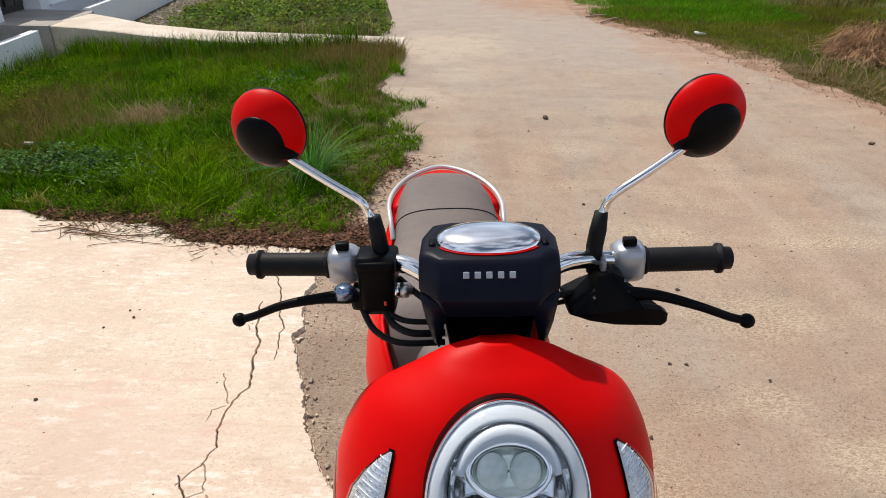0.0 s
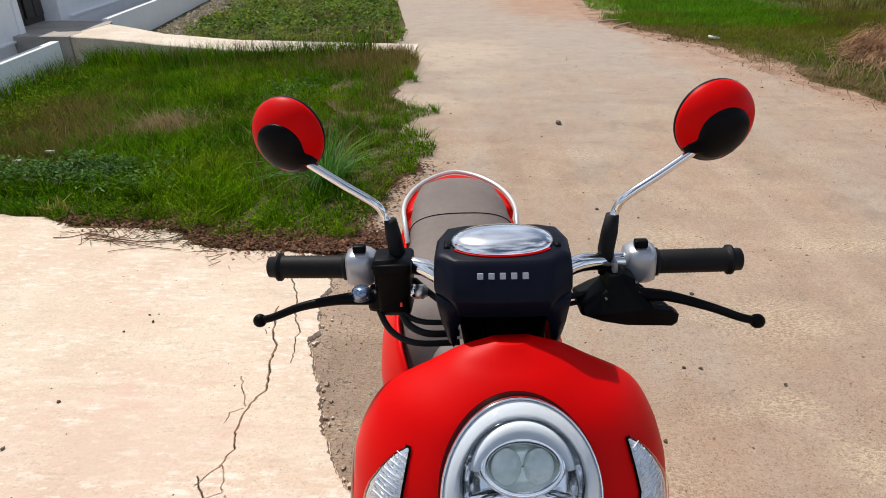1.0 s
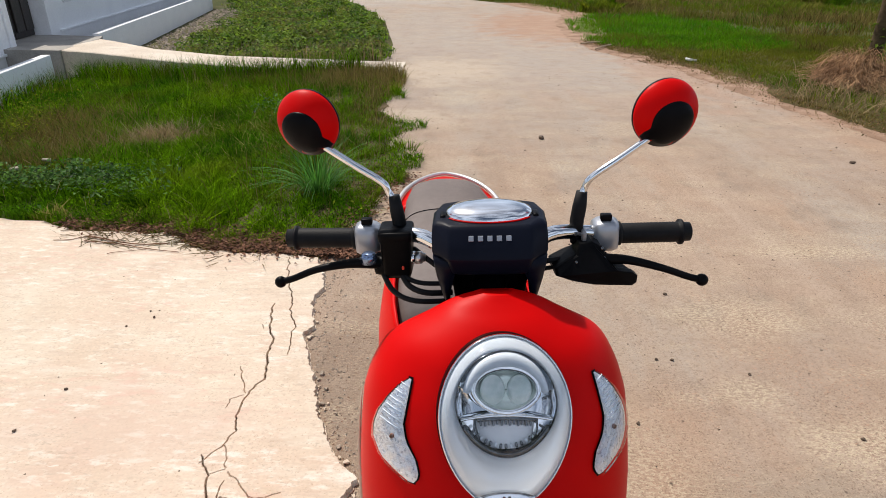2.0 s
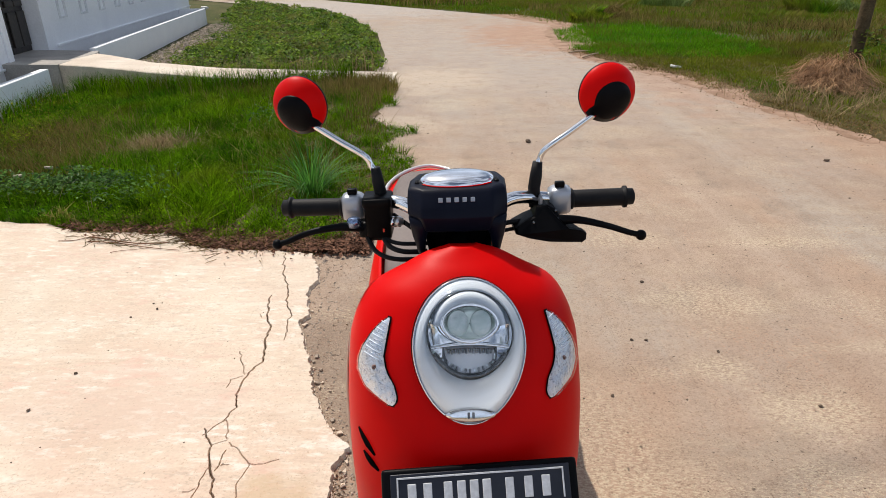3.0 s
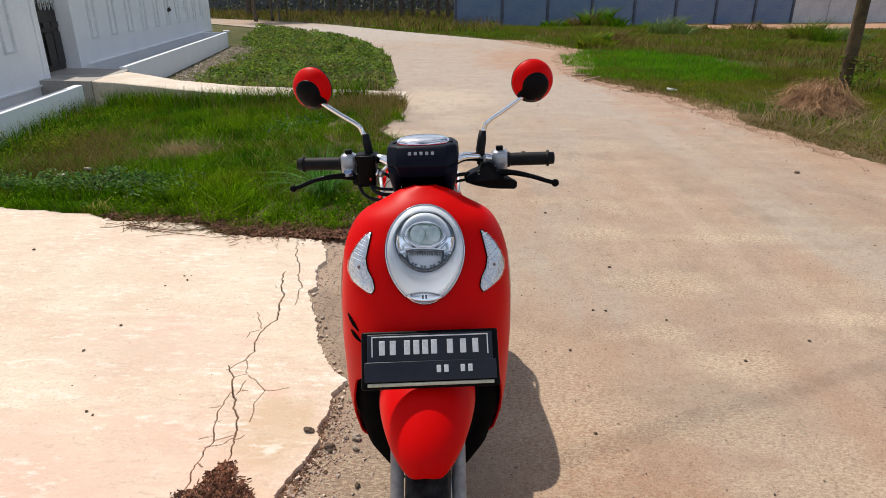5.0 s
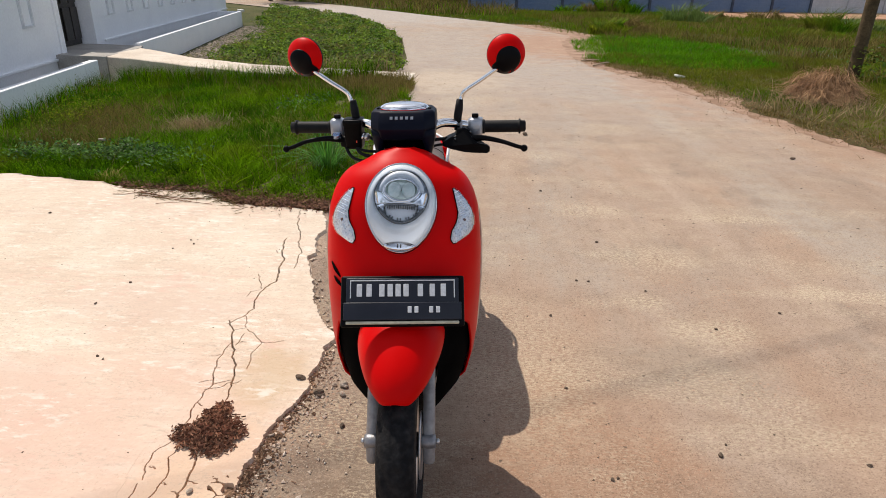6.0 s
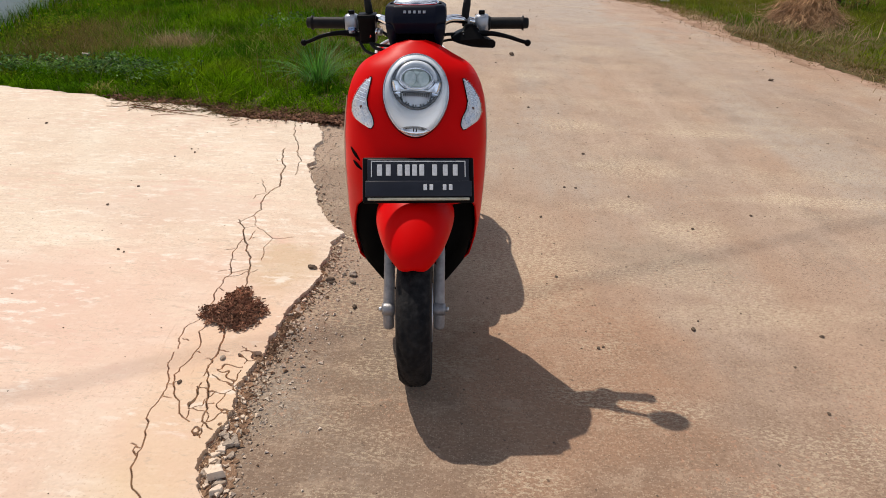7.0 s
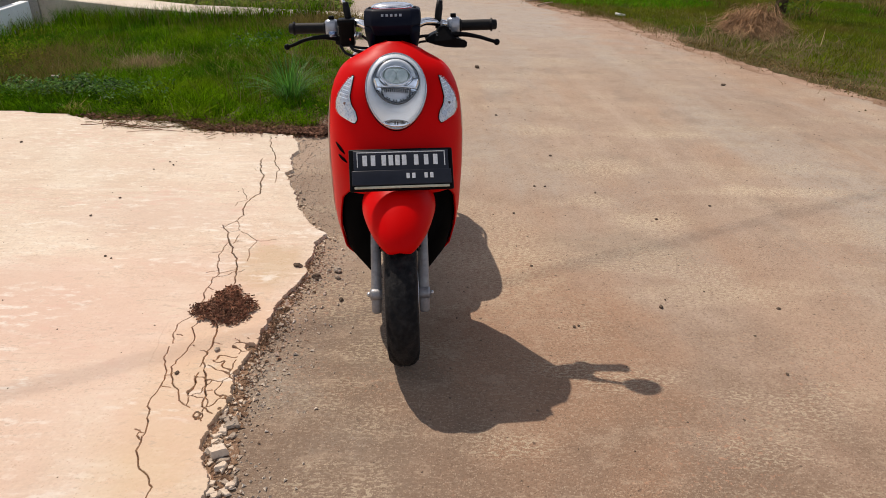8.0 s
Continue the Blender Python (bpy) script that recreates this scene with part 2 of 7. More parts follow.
stain(M_ROAD, (-0.35, 1.6), 0.9, (0.23, 0.17, 0.125), 0.60, 0.5, 5.0, (0.30, 1.0, 1))
stain(M_ROAD, (1.2, 1.15), 0.30, (0.30, 0.245, 0.185), 0.5, 0.8, 5.0, (1.3, 0.8, 1))
stain(M_ROAD, (0.35, 0.9), 0.35, (0.44, 0.34, 0.24), 0.45, 1.4, 16, (1.2, 0.9, 1))
stain(M_ROAD, (-0.1, 8.9), 1.3, (0.56, 0.47, 0.37), 0.75, 0.55, 2.5, (0.75, 0.9, 1))
stain(M_ROAD, (-0.3, 6.1), 0.45, (0.52, 0.44, 0.35), 0.6, 0.55, 4)
stain(M_ROAD, (2.1, 15.2), 2.1, (0.42, 0.235, 0.150), 0.75, 0.9, 2.5, (0.75, 1.7, 1))
stain(M_ROAD, (3.05, 8.8), 1.2, (0.43, 0.265, 0.185), 0.55, 1.0, 3.5, (0.55, 2.0, 1))
layered(M_ROAD, 5.5, 0.52, 0.64, (0.285, 0.200, 0.142), 0.30, seed=61.0)
layered(M_ROAD, 9.0, 0.54, 0.64, (0.47, 0.355, 0.255), 0.30, (0.8, 1.3, 1), seed=65.0)
layered(M_ROAD, 24.0, 0.52, 0.64, (0.235, 0.158, 0.108), 0.20, seed=41.0)
layered(M_ROAD, 70.0, 0.54, 0.62, (0.55, 0.43, 0.31), 0.26, (0.8, 1.4, 1), seed=45.0)
layered(M_ROAD, 62.0, 0.55, 0.63, (0.19, 0.125, 0.085), 0.30, seed=47.0)
PALE = (0.66, 0.55, 0.39)
flecks(M_ROAD, 50, PALE, 0.55, 0.515, 0.575, cluster=(1.5, 0.51, 0.60), squash=2.2, seed=2.3)
# same noise, higher cut: small shadows of the pale crust, painted dark
flecks(M_ROAD, 50, (0.19, 0.14, 0.10), 0.55, 0.585, 0.63, cluster=(1.5, 0.51, 0.60), squash=2.2, seed=2.3)
flecks(M_ROAD, 90, (0.58, 0.45, 0.32), 0.36, 0.56, 0.63, cluster=(3.0, 0.46, 0.60), squash=1.3, seed=6.1)
flecks(M_ROAD, 55, (0.50, 0.27, 0.17), 0.45, 0.57, 0.63, cluster=(2.2, 0.47, 0.60), seed=14.2)
flecks(M_ROAD, 95, (0.15, 0.098, 0.065), 0.60, 0.56, 0.62, cluster=(2.6, 0.46, 0.62), seed=9.4)
for spot, radius, amount in (((1.45, 1.47), (0.15, 0.08), 0.6), ((2.40, 1.89), (0.34, 0.06), 0.7), ((2.15, 1.95), (0.08, 0.05), 0.8), ((1.38, 2.30), (0.22, 0.16), 0.6), ((1.20, 1.74), (0.09, 0.08), 0.6),
                             ((0.58, 1.15), (0.20, 0.42), 0.5), ((1.35, 0.72), (0.24, 0.07), 0.32), ((1.72, 0.78), (0.20, 0.06), 0.3)):
    r2 = (radius[0] * 1.5, radius[1] * 1.3)
    flecks(M_ROAD, 52, PALE, min(1.0, 1.1 * amount), 0.50, 0.56, spot, r2, squash=2.0, seed=spot[0] * 3.0)
    # painted shadow edges of these pale flecks
    flecks(M_ROAD, 52, (0.20, 0.145, 0.10), 0.7 * amount, 0.58, 0.62, spot, r2, squash=2.0, seed=spot[0] * 3.0)
for spot, radius, amount in (((1.15, 3.05), (0.30, 0.14), 0.5), ((0.95, 4.55), (0.30, 0.20), 0.5), ((2.05, 3.0), (0.45, 0.10), 0.6), ((1.75, 5.7), (0.35, 0.25), 0.45), ((0.25, 7.2), (0.40, 0.5), 0.5)):
    flecks(M_ROAD, 40, PALE, 1.4 * amount, 0.51, 0.57, spot, radius, squash=2.2, seed=spot[0] * 5.0)
    # again the crust's little shadows as dark colour
    flecks(M_ROAD, 40, (0.17, 0.125, 0.09), amount, 0.585, 0.62, spot, radius, squash=2.2, seed=spot[0] * 5.0)
speckle(M_ROAD, 75, 0.16, (0.54, 0.40, 0.27), 0.14, 0.44, 1.0)
speckle(M_ROAD, 110, 0.32, (0.20, 0.130, 0.088), 0.50, 0.46, 3.0)
speckle(M_ROAD, 170, 0.22, (0.58, 0.45, 0.33), 0.34, 0.46, 5.0)
speckle(M_ROAD, 230, 0.12, (0.12, 0.080, 0.055), 0.50, 0.46, 9.0)
speckle(M_ROAD, 30, 0.035, (0.09, 0.065, 0.05), 0.80, 0.24, 7.0)
speckle(M_SLAB, 60, 0.06, (0.42, 0.29, 0.20), 0.55, 0.30, 2.0)
speckle(M_SLAB, 130, 0.16, (0.50, 0.36, 0.26), 0.60, 0.44, 4.0)
stain(M_SLAB, (-0.45, 0.92), 0.20, (0.50, 0.36, 0.21), 0.5, 0.9, 9, (0.8, 1.2, 1))
stain(M_SLAB, (-1.6, 0.6), 0.55, (0.62, 0.45, 0.36), 0.5, 0.8, 4, (1.4, 0.8, 1))
stain(M_SLAB, (-1.1, 1.5), 0.4, (0.62, 0.47, 0.38), 0.45, 0.8, 5, (1.3, 0.7, 1))
stain(M_SLAB, (-0.52, 0.05), 0.42, (0.62, 0.46, 0.27), 0.6, 0.5, 5, (0.55, 1.2, 1))
stain(M_SLAB, (-0.50, 0.42), 0.28, (0.66, 0.48, 0.30), 0.5, 0.7, 6, (0.8, 1.1, 1))
stain(M_SLAB, (-1.05, 0.35), 0.9, (0.68, 0.46, 0.36), 0.45, 0.8, 3, (1.0, 0.9, 1))
flecks(M_SLAB, 22, (0.47, 0.37, 0.29), 0.50, 0.57, 0.64, cluster=(2.6, 0.48, 0.62), squash=2.6, seed=3.3)
flecks(M_SLAB, 12, (0.80, 0.76, 0.68), 0.65, 0.54, 0.64, cluster=(1.4, 0.46, 0.60), squash=2.8, seed=5.3)
flecks(M_SLAB, 9, (0.66, 0.44, 0.35), 0.50, 0.53, 0.64, cluster=(1.1, 0.48, 0.60), squash=2.4, seed=7.9)
flecks(M_SLAB, 60, (0.42, 0.33, 0.25), 0.45, 0.57, 0.63, cluster=(4.0, 0.48, 0.60), squash=1.8, seed=1.9)
M_CRACK = srf("crack_dirt", (0.065, 0.044, 0.030), (0.13, 0.092, 0.062), 30, 0.95, bump=0.5, bump_scale=200, spec=0.1)
M_GROUND = srf("verge_ground", (0.052, 0.066, 0.018), (0.105, 0.095, 0.038), 0.8, 0.95, bump=0.8, bump_scale=30, fine=(25, 0.35), spec=0.15)
M_DEBRIS = srf("debris_earth", (0.155, 0.094, 0.058), (0.31, 0.195, 0.125), 22, 0.95, bump=0.9, bump_scale=120, fine=(150, 0.35), spec=0.15)
M_STONE = srf("rubble", (0.33, 0.26, 0.20), (0.50, 0.42, 0.34), 25, 0.9, bump=0.6, bump_scale=150, fine=(120, 0.2), spec=0.2)
M_DARKSTONE = srf("dark_stone", (0.092, 0.068, 0.050), (0.175, 0.128, 0.094), 40, 0.9, bump=0.6, bump_scale=150, spec=0.2)
M_WHITEWALL = srf("white_plaster", (0.88, 0.89, 0.91), (0.92, 0.93, 0.94), 1.5, 0.8, bump=0.08, bump_scale=90, fine=(30, 0.04), spec=0.3)
layered(M_WHITEWALL, 1.2, 0.55, 0.8, (0.80, 0.81, 0.82), 0.5, (1, 1, 3))
# wall plaster toned greyer: the shaded sides of the panel frames, as colour
M_MOULDSHADE = srf("shade_toned_moulding", (0.70, 0.71, 0.73), (0.78, 0.79, 0.80), 6, 0.8, bump=0.1, bump_scale=90, fine=(30, 0.08), spec=0.3)
M_LANDING = srf("grey_cement", (0.34, 0.32, 0.29), (0.44, 0.41, 0.37), 3, 0.85, bump=0.3, bump_scale=60, fine=(50, 0.15), spec=0.25)
M_WALK = srf("walkway_cement", (0.62, 0.53, 0.43), (0.72, 0.64, 0.54), 2, 0.88, bump=0.3, bump_scale=60, fine=(50, 0.12), spec=0.25)
layered(M_WALK, 3.0, 0.58, 0.7, (0.40, 0.32, 0.25), 0.5, (0.7, 2.5, 1))
M_GATE = srf("dark_iron", (0.022, 0.018, 0.016), (0.045, 0.036, 0.03), 12, 0.45, metal=0.3, bump=0.15, bump_scale=80)
M_FENCE = srf("painted_panel", (0.125, 0.185, 0.300), (0.19, 0.245, 0.34), 0.8, 0.75, bump=0.2, bump_scale=40, fine=(14, 0.1), spec=0.3)
layered(M_FENCE, 0.7, 0.55, 0.75, (0.36, 0.385, 0.42), 0.6, (0.6, 1, 2.5))
M_FENCEPOST = srf("fence_post_paint", (0.07, 0.08, 0.105), (0.11, 0.12, 0.15), 3, 0.8, bump=0.2, bump_scale=50, spec=0.3)
M_BAREPANEL = srf("bare_panel", (0.50, 0.50, 0.50), (0.60, 0.59, 0.58), 1.2, 0.85, bump=0.2, bump_scale=40, fine=(14, 0.1), spec=0.25)
M_WOOD = srf("weathered_pole", (0.065, 0.046, 0.024), (0.125, 0.088, 0.045), 6, 0.85, bump=0.7, bump_scale=25, fine=(40, 0.25), spec=0.2)
M_PALEWOOD = srf("bare_stick", (0.34, 0.25, 0.16), (0.46, 0.36, 0.25), 12, 0.85, bump=0.4, bump_scale=60, fine=(50, 0.2), spec=0.2)
M_BARK = srf("bark", (0.085, 0.065, 0.05), (0.17, 0.135, 0.105), 9, 0.9, bump=0.8, bump_scale=30, fine=(30, 0.3), spec=0.15)
M_GRASS = srf("grass_blades", (0.041, 0.155, 0.001), (0.150, 0.275, 0.002), 0.9, 0.85, island=0.95, spec=0.03, leafy=0.14)
layered(M_GRASS, 1.3, 0.52, 0.68, (0.025, 0.070, 0.005), 0.7, seed=21.0)
layered(M_GRASS, 1.1, 0.53, 0.66, (0.16, 0.11, 0.012), 0.45, seed=51.0)
layered(M_GRASS, 0.8, 0.57, 0.70, (0.20, 0.19, 0.02), 0.45, seed=11.0)
layered(M_GRASS, 1.7, 0.58, 0.70, (0.17, 0.27, 0.006), 0.6, seed=31.0)
M_GRASS2 = srf("lush_grass", (0.050, 0.155, 0.003), (0.125, 0.225, 0.005), 0.7, 0.75, island=0.5, spec=0.05, leafy=0.35)
layered(M_GRASS2, 0.35, 0.42, 0.56, (0.165, 0.158, 0.020), 0.80, seed=4.0)
layered(M_GRASS2, 1.6, 0.52, 0.64, (0.165, 0.11, 0.035), 0.6, seed=24.0)
layered(M_GRASS2, 0.8, 0.56, 0.68, (0.06, 0.11, 0.015), 0.7, seed=14.0)
M_LUSH = srf("young_grass", (0.055, 0.215, 0.003), (0.125, 0.300, 0.006), 0.8, 0.75, island=0.45, spec=0.05, leafy=0.4)
M_YELLOWTIP = srf("yellow_tips", (0.22, 0.23, 0.035), (0.40, 0.33, 0.10), 3, 0.75, island=0.5, spec=0.1, leafy=0.35)
M_YELLOWLEAF = srf("feathery_leaves", (0.09, 0.16, 0.006), (0.21, 0.24, 0.015), 3, 0.7, island=0.6, spec=0.1, leafy=0.45)
M_DRYGRASS = srf("dry_grass", (0.27, 0.19, 0.095), (0.40, 0.30, 0.16), 3, 0.75, island=0.4, spec=0.2, leafy=0.3)
M_STRAW = srf("cut_straw", (0.24, 0.13, 0.065), (0.42, 0.26, 0.14), 3, 0.75, island=0.5, spec=0.2, leafy=0.25)
M_TUFT = srf("tuft_blades", (0.045, 0.165, 0.018), (0.125, 0.31, 0.055), 3, 0.5, island=0.5, spec=0.2, leafy=0.4)
M_LEMON = srf("tall_blades", (0.085, 0.150, 0.030), (0.19, 0.26, 0.07), 3, 0.5, island=0.4, spec=0.2, leafy=0.4)
M_VINE = srf("vine_leaves", (0.062, 0.145, 0.012), (0.18, 0.26, 0.028), 2.5, 0.55, island=0.8, spec=0.15, leafy=0.4)
layered(M_VINE, 1.4, 0.52, 0.64, (0.27, 0.24, 0.05), 0.6, seed=8.0)
layered(M_VINE, 0.7, 0.53, 0.66, (0.15, 0.105, 0.035), 0.6, seed=18.0)
layered(M_VINE, 2.6, 0.55, 0.66, (0.03, 0.085, 0.012), 0.6, seed=28.0)
M_WEED = srf("weed_leaves", (0.040, 0.115, 0.018), (0.120, 0.225, 0.045), 4, 0.55, island=0.8, spec=0.2, leafy=0.35)
M_LITTER = srf("dead_leaves", (0.105, 0.046, 0.026), (0.25, 0.125, 0.075), 14, 0.8, island=0.55, spec=0.2)
M_MULCH = srf("dry_twigs", (0.17, 0.078, 0.046), (0.36, 0.19, 0.115), 30, 0.85, island=0.7, spec=0.2)
M_CROWN = srf("tree_leaves", (0.045, 0.065, 0.018), (0.11, 0.13, 0.04), 2, 0.55, island=0.5, spec=0.25)
M_SHED = srf("shed_metal", (0.10, 0.10, 0.115), (0.16, 0.155, 0.17), 1.5, 0.6, bump=0.1, bump_scale=20)
M_DUSTY = srf("dusty_plastic", (0.24, 0.20, 0.14), (0.40, 0.35, 0.28), 30, 0.7)
M_PAPER = srf("pale_plastic", (0.72, 0.70, 0.62), (0.80, 0.78, 0.72), 20, 0.5)

M_RED = srf("matte_red_paint", (0.63, 0.0010, 0.0008), (0.68, 0.0015, 0.0011), 3, 0.42, fine=(9, 0.04), bump=0.02, bump_scale=700, spec=0.08, rvar=0.03)
M_BLACK = srf("black_plastic", (0.0025, 0.0025, 0.003), (0.005, 0.005, 0.006), 14, 0.38, bump=0.06, bump_scale=500, spec=0.07, rvar=0.06)
# darker, glossless copy of the black plastic: shade of deep recesses put into colour
M_DULLBLACK = srf("recess_shade_black", (0.002, 0.002, 0.002), (0.004, 0.004, 0.004), 14, 0.9, bump=0.1, bump_scale=300, spec=0.02)
M_NAVY = srf("dark_blue_cowl", (0.004, 0.005, 0.012), (0.006, 0.008, 0.017), 10, 0.40, bump=0.03, bump_scale=500, spec=0.09, rvar=0.05)
M_RUBBER = srf("rubber", (0.005, 0.005, 0.006), (0.010, 0.010, 0.011), 30, 0.6, bump=0.10, bump_scale=300, spec=0.2)
M_TYRE = srf("tyre_rubber", (0.006, 0.006, 0.007), (0.020, 0.019, 0.019), 30, 0.75, bump=0.3, bump_scale=160, fine=(60, 0.3), spec=0.2)
layered(M_TYRE, 14, 0.56, 0.75, (0.060, 0.045, 0.036), 0.3)
M_METER = srf("meter_chrome", (0.90, 0.92, 0.95), (0.93, 0.95, 0.97), 10, 0.15, metal=1.0, rvar=0.02)
M_CHROME = srf("chrome", (0.78, 0.79, 0.81), (0.84, 0.85, 0.86), 10, 0.09, metal=1.0, rvar=0.03)
M_STEEL = srf("brushed_steel", (0.50, 0.51, 0.53), (0.60, 0.61, 0.62), 20, 0.32, metal=0.9, bump=0.05, bump_scale=300)
M_SILVER = srf("silver_paint", (0.40, 0.42, 0.46), (0.47, 0.49, 0.53), 14, 0.35, metal=0.6)
M_FORK = srf("grey_alloy", (0.25, 0.25, 0.26), (0.33, 0.33, 0.34), 20, 0.45, metal=0.6, bump=0.1, bump_scale=200, fine=(60, 0.15))
M_FORKLEG = srf("silver_fork_paint", (0.27, 0.26, 0.26), (0.34, 0.33, 0.325), 20, 0.5, metal=0.3, bump=0.1, bump_scale=200, fine=(60, 0.15))
M_SEAT = srf("taupe_vinyl", (0.155, 0.125, 0.115), (0.19, 0.155, 0.14), 6, 0.62, bump=0.25, bump_scale=450, fine=(60, 0.06), spec=0.35)
M_INNER = srf("grey_brown_plastic", (0.14, 0.115, 0.105), (0.175, 0.145, 0.13), 6, 0.55, bump=0.12, bump_scale=400, spec=0.35)
M_RAILWHITE = srf("pale_silver_rail", (0.66, 0.65, 0.64), (0.72, 0.71, 0.70), 10, 0.3, metal=0.4)
M_LAMPRING = srf("pearl_light_ring", (0.82, 0.91, 1.0), (0.88, 0.94, 1.0), 8, 0.30, coat=1.0, metal=0.0, spec=0.8, bump=0.02, bump_scale=200)
M_MIRROR = srf("lamp_mirror", (0.93, 0.96, 1.0), (0.97, 0.99, 1.0), 12, 0.10, metal=1.0, bump=0.05, bump_scale=45)
M_VERGESOIL = srf("verge_soil", (0.070, 0.060, 0.020), (0.125, 0.090, 0.040), 3.0, 0.95, bump=0.8, bump_scale=40, fine=(40, 0.35), spec=0.1)
layered(M_VERGESOIL, 2.5, 0.55, 0.66, (0.20, 0.13, 0.08), 0.6, seed=2.0)
M_FACETS = srf("signal_facets", (0.78, 0.86, 0.97), (0.98, 0.99, 1.0), 60, 0.14, metal=0.45, bump=0.6, bump_scale=130, coat=1.0, lo=0.42, hi=0.56)
layered(M_FACETS, 170.0, 0.56, 0.62, (0.16, 0.18, 0.24), 0.5, seed=3.0)
M_LENSBED = srf("lens_bed", (0.62, 0.72, 0.66), (0.74, 0.82, 0.76), 60, 0.25, metal=0.5)
M_BULB = srf("dull_bulb", (0.13, 0.05, 0.035), (0.30, 0.16, 0.11), 180, 0.3)
M_TRIM = srf("edge_trim", (0.66, 0.52, 0.38), (0.78, 0.64, 0.50), 20, 0.4)
M_FARGRASS = srf("far_grass", (0.120, 0.098, 0.022), (0.26, 0.195, 0.066), 0.5, 0.8, island=0.6, spec=0.1, leafy=0.3)
M_REFLECT = srf("reflector", (0.78, 0.82, 0.86), (0.88, 0.91, 0.94), 30, 0.22, metal=0.12, bump=0.04, bump_scale=120)
M_LENS = srf("led_lens", (0.62, 0.74, 0.70), (0.86, 0.93, 0.90), 60, 0.05, coat=1.0, bump=0.25, bump_scale=60)
M_DARKLENS = srf("dark_reflector", (0.10, 0.11, 0.12), (0.18, 0.19, 0.20), 60, 0.12, metal=0.9)
M_REDLENS = srf("red_lens", (0.5, 0.01, 0.01), (0.55, 0.02, 0.015), 60, 0.12, coat=0.8)
M_PLATE = srf("black_plate", (0.006, 0.008, 0.016), (0.010, 0.012, 0.022), 20, 0.38, bump=0.05, bump_scale=80, spec=0.45)
M_PLATEWHITE = srf("plate_white", (0.62, 0.63, 0.64), (0.72, 0.73, 0.74), 60, 0.5, fine=(150, 0.1))
M_YELLOWED = srf("yellowed_trim", (0.48, 0.45, 0.32), (0.58, 0.55, 0.42), 30, 0.45, fine=(80, 0.15))
M_BLUEBOLT = srf("anodised_bolt", (0.20, 0.27, 0.42), (0.30, 0.38, 0.52), 40, 0.25, metal=0.9)
M_TAG = srf("orange_tag", (0.75, 0.05, 0.02), (0.80, 0.07, 0.03), 40, 0.4)


def clear_cover(name):
    """Clear moulded plastic: see-through, with gloss by angle."""
    m = bpy.data.materials.new(name)
    m.use_nodes = True
    n, l = m.node_tree.nodes, m.node_tree.links
    n.remove(n["Principled BSDF"])
    t, g, x, f = (n.new("ShaderNodeBsdfTransparent"), n.new("ShaderNodeBsdfGlossy"), n.new("ShaderNodeMixShader"), n.new("ShaderNodeFresnel"))
    t.inputs["Color"].default_value = (0.99, 0.995, 1.0, 1)
    g.inputs["Roughness"].default_value = 0.03
    f.inputs["IOR"].default_value = 1.5
    l.new(f.outputs["Fac"], x.inputs[0])
    l.new(t.outputs["BSDF"], x.inputs[1])
    l.new(g.outputs["BSDF"], x.inputs[2])
    l.new(x.outputs["Shader"], n["Material Output"].inputs["Surface"])
    return m


M_CLEAR = clear_cover("clear_cover")


# ---- mesh helpers ----
def part(name, bm, material, parent=None, label="", smooth=True):
    me = bpy.data.meshes.new(name)
    bmesh.ops.recalc_face_normals(bm, faces=bm.faces)
    bm.to_mesh(me)
    bm.free()
    me.materials.append(material)
    if smooth:
        me.shade_smooth()
    ob = new(name, me)
    if parent is not None:
        ob.parent = parent
    if label:
        tagged(ob, label=label)
    return ob


def raw(name, verts, faces, material, parent=None, label="", smooth=False):
    me = bpy.data.meshes.new(name)
    me.from_pydata([tuple(v) for v in verts], [], [tuple(f) for f in faces])
    me.materials.append(material)
    if smooth:
        me.shade_smooth()
    ob = new(name, me)
    if parent is not None:
        ob.parent = parent
    if label:
        tagged(ob, label=label)
    return ob


def block(sx, sy, sz, at=(0, 0, 0), bevel=0.004, turn=None, seg=2):
    bm = bmesh.new()
    bmesh.ops.create_cube(bm, size=1.0)
    bmesh.ops.scale(bm, vec=(sx, sy, sz), verts=bm.verts)
    if bevel:
        bmesh.ops.bevel(bm, geom=bm.edges[:], offset=min(bevel, 0.45 * min(sx, sy, sz)), segments=seg, affect="EDGES", profile=0.6)
    if turn is not None:
        bmesh.ops.transform(bm, matrix=turn, verts=bm.verts)
    bmesh.ops.translate(bm, vec=at, verts=bm.verts)
    return bm


def merge(*bms):
    out = bmesh.new()
    for b in bms:
        me = bpy.data.meshes.new("tmp")
        b.to_mesh(me)
        b.free()
        out.from_mesh(me)
        bpy.data.meshes.remove(me)
    return out


def loft(rows, closed=True, cap=True):
    """A skin over rows of equally many points."""
    bm = bmesh.new()
    vs = [[bm.verts.new(p) for p in row] for row in rows]
    n = len(rows[0])
    for i in range(len(rows) - 1):
        for j in range(n if closed else n - 1):
            k = (j + 1) % n
            bm.faces.new((vs[i][j], vs[i][k], vs[i + 1][k], vs[i + 1][j]))
    if cap and closed:
        bm.faces.new(vs[0])
        bm.faces.new(vs[-1])
    return bm


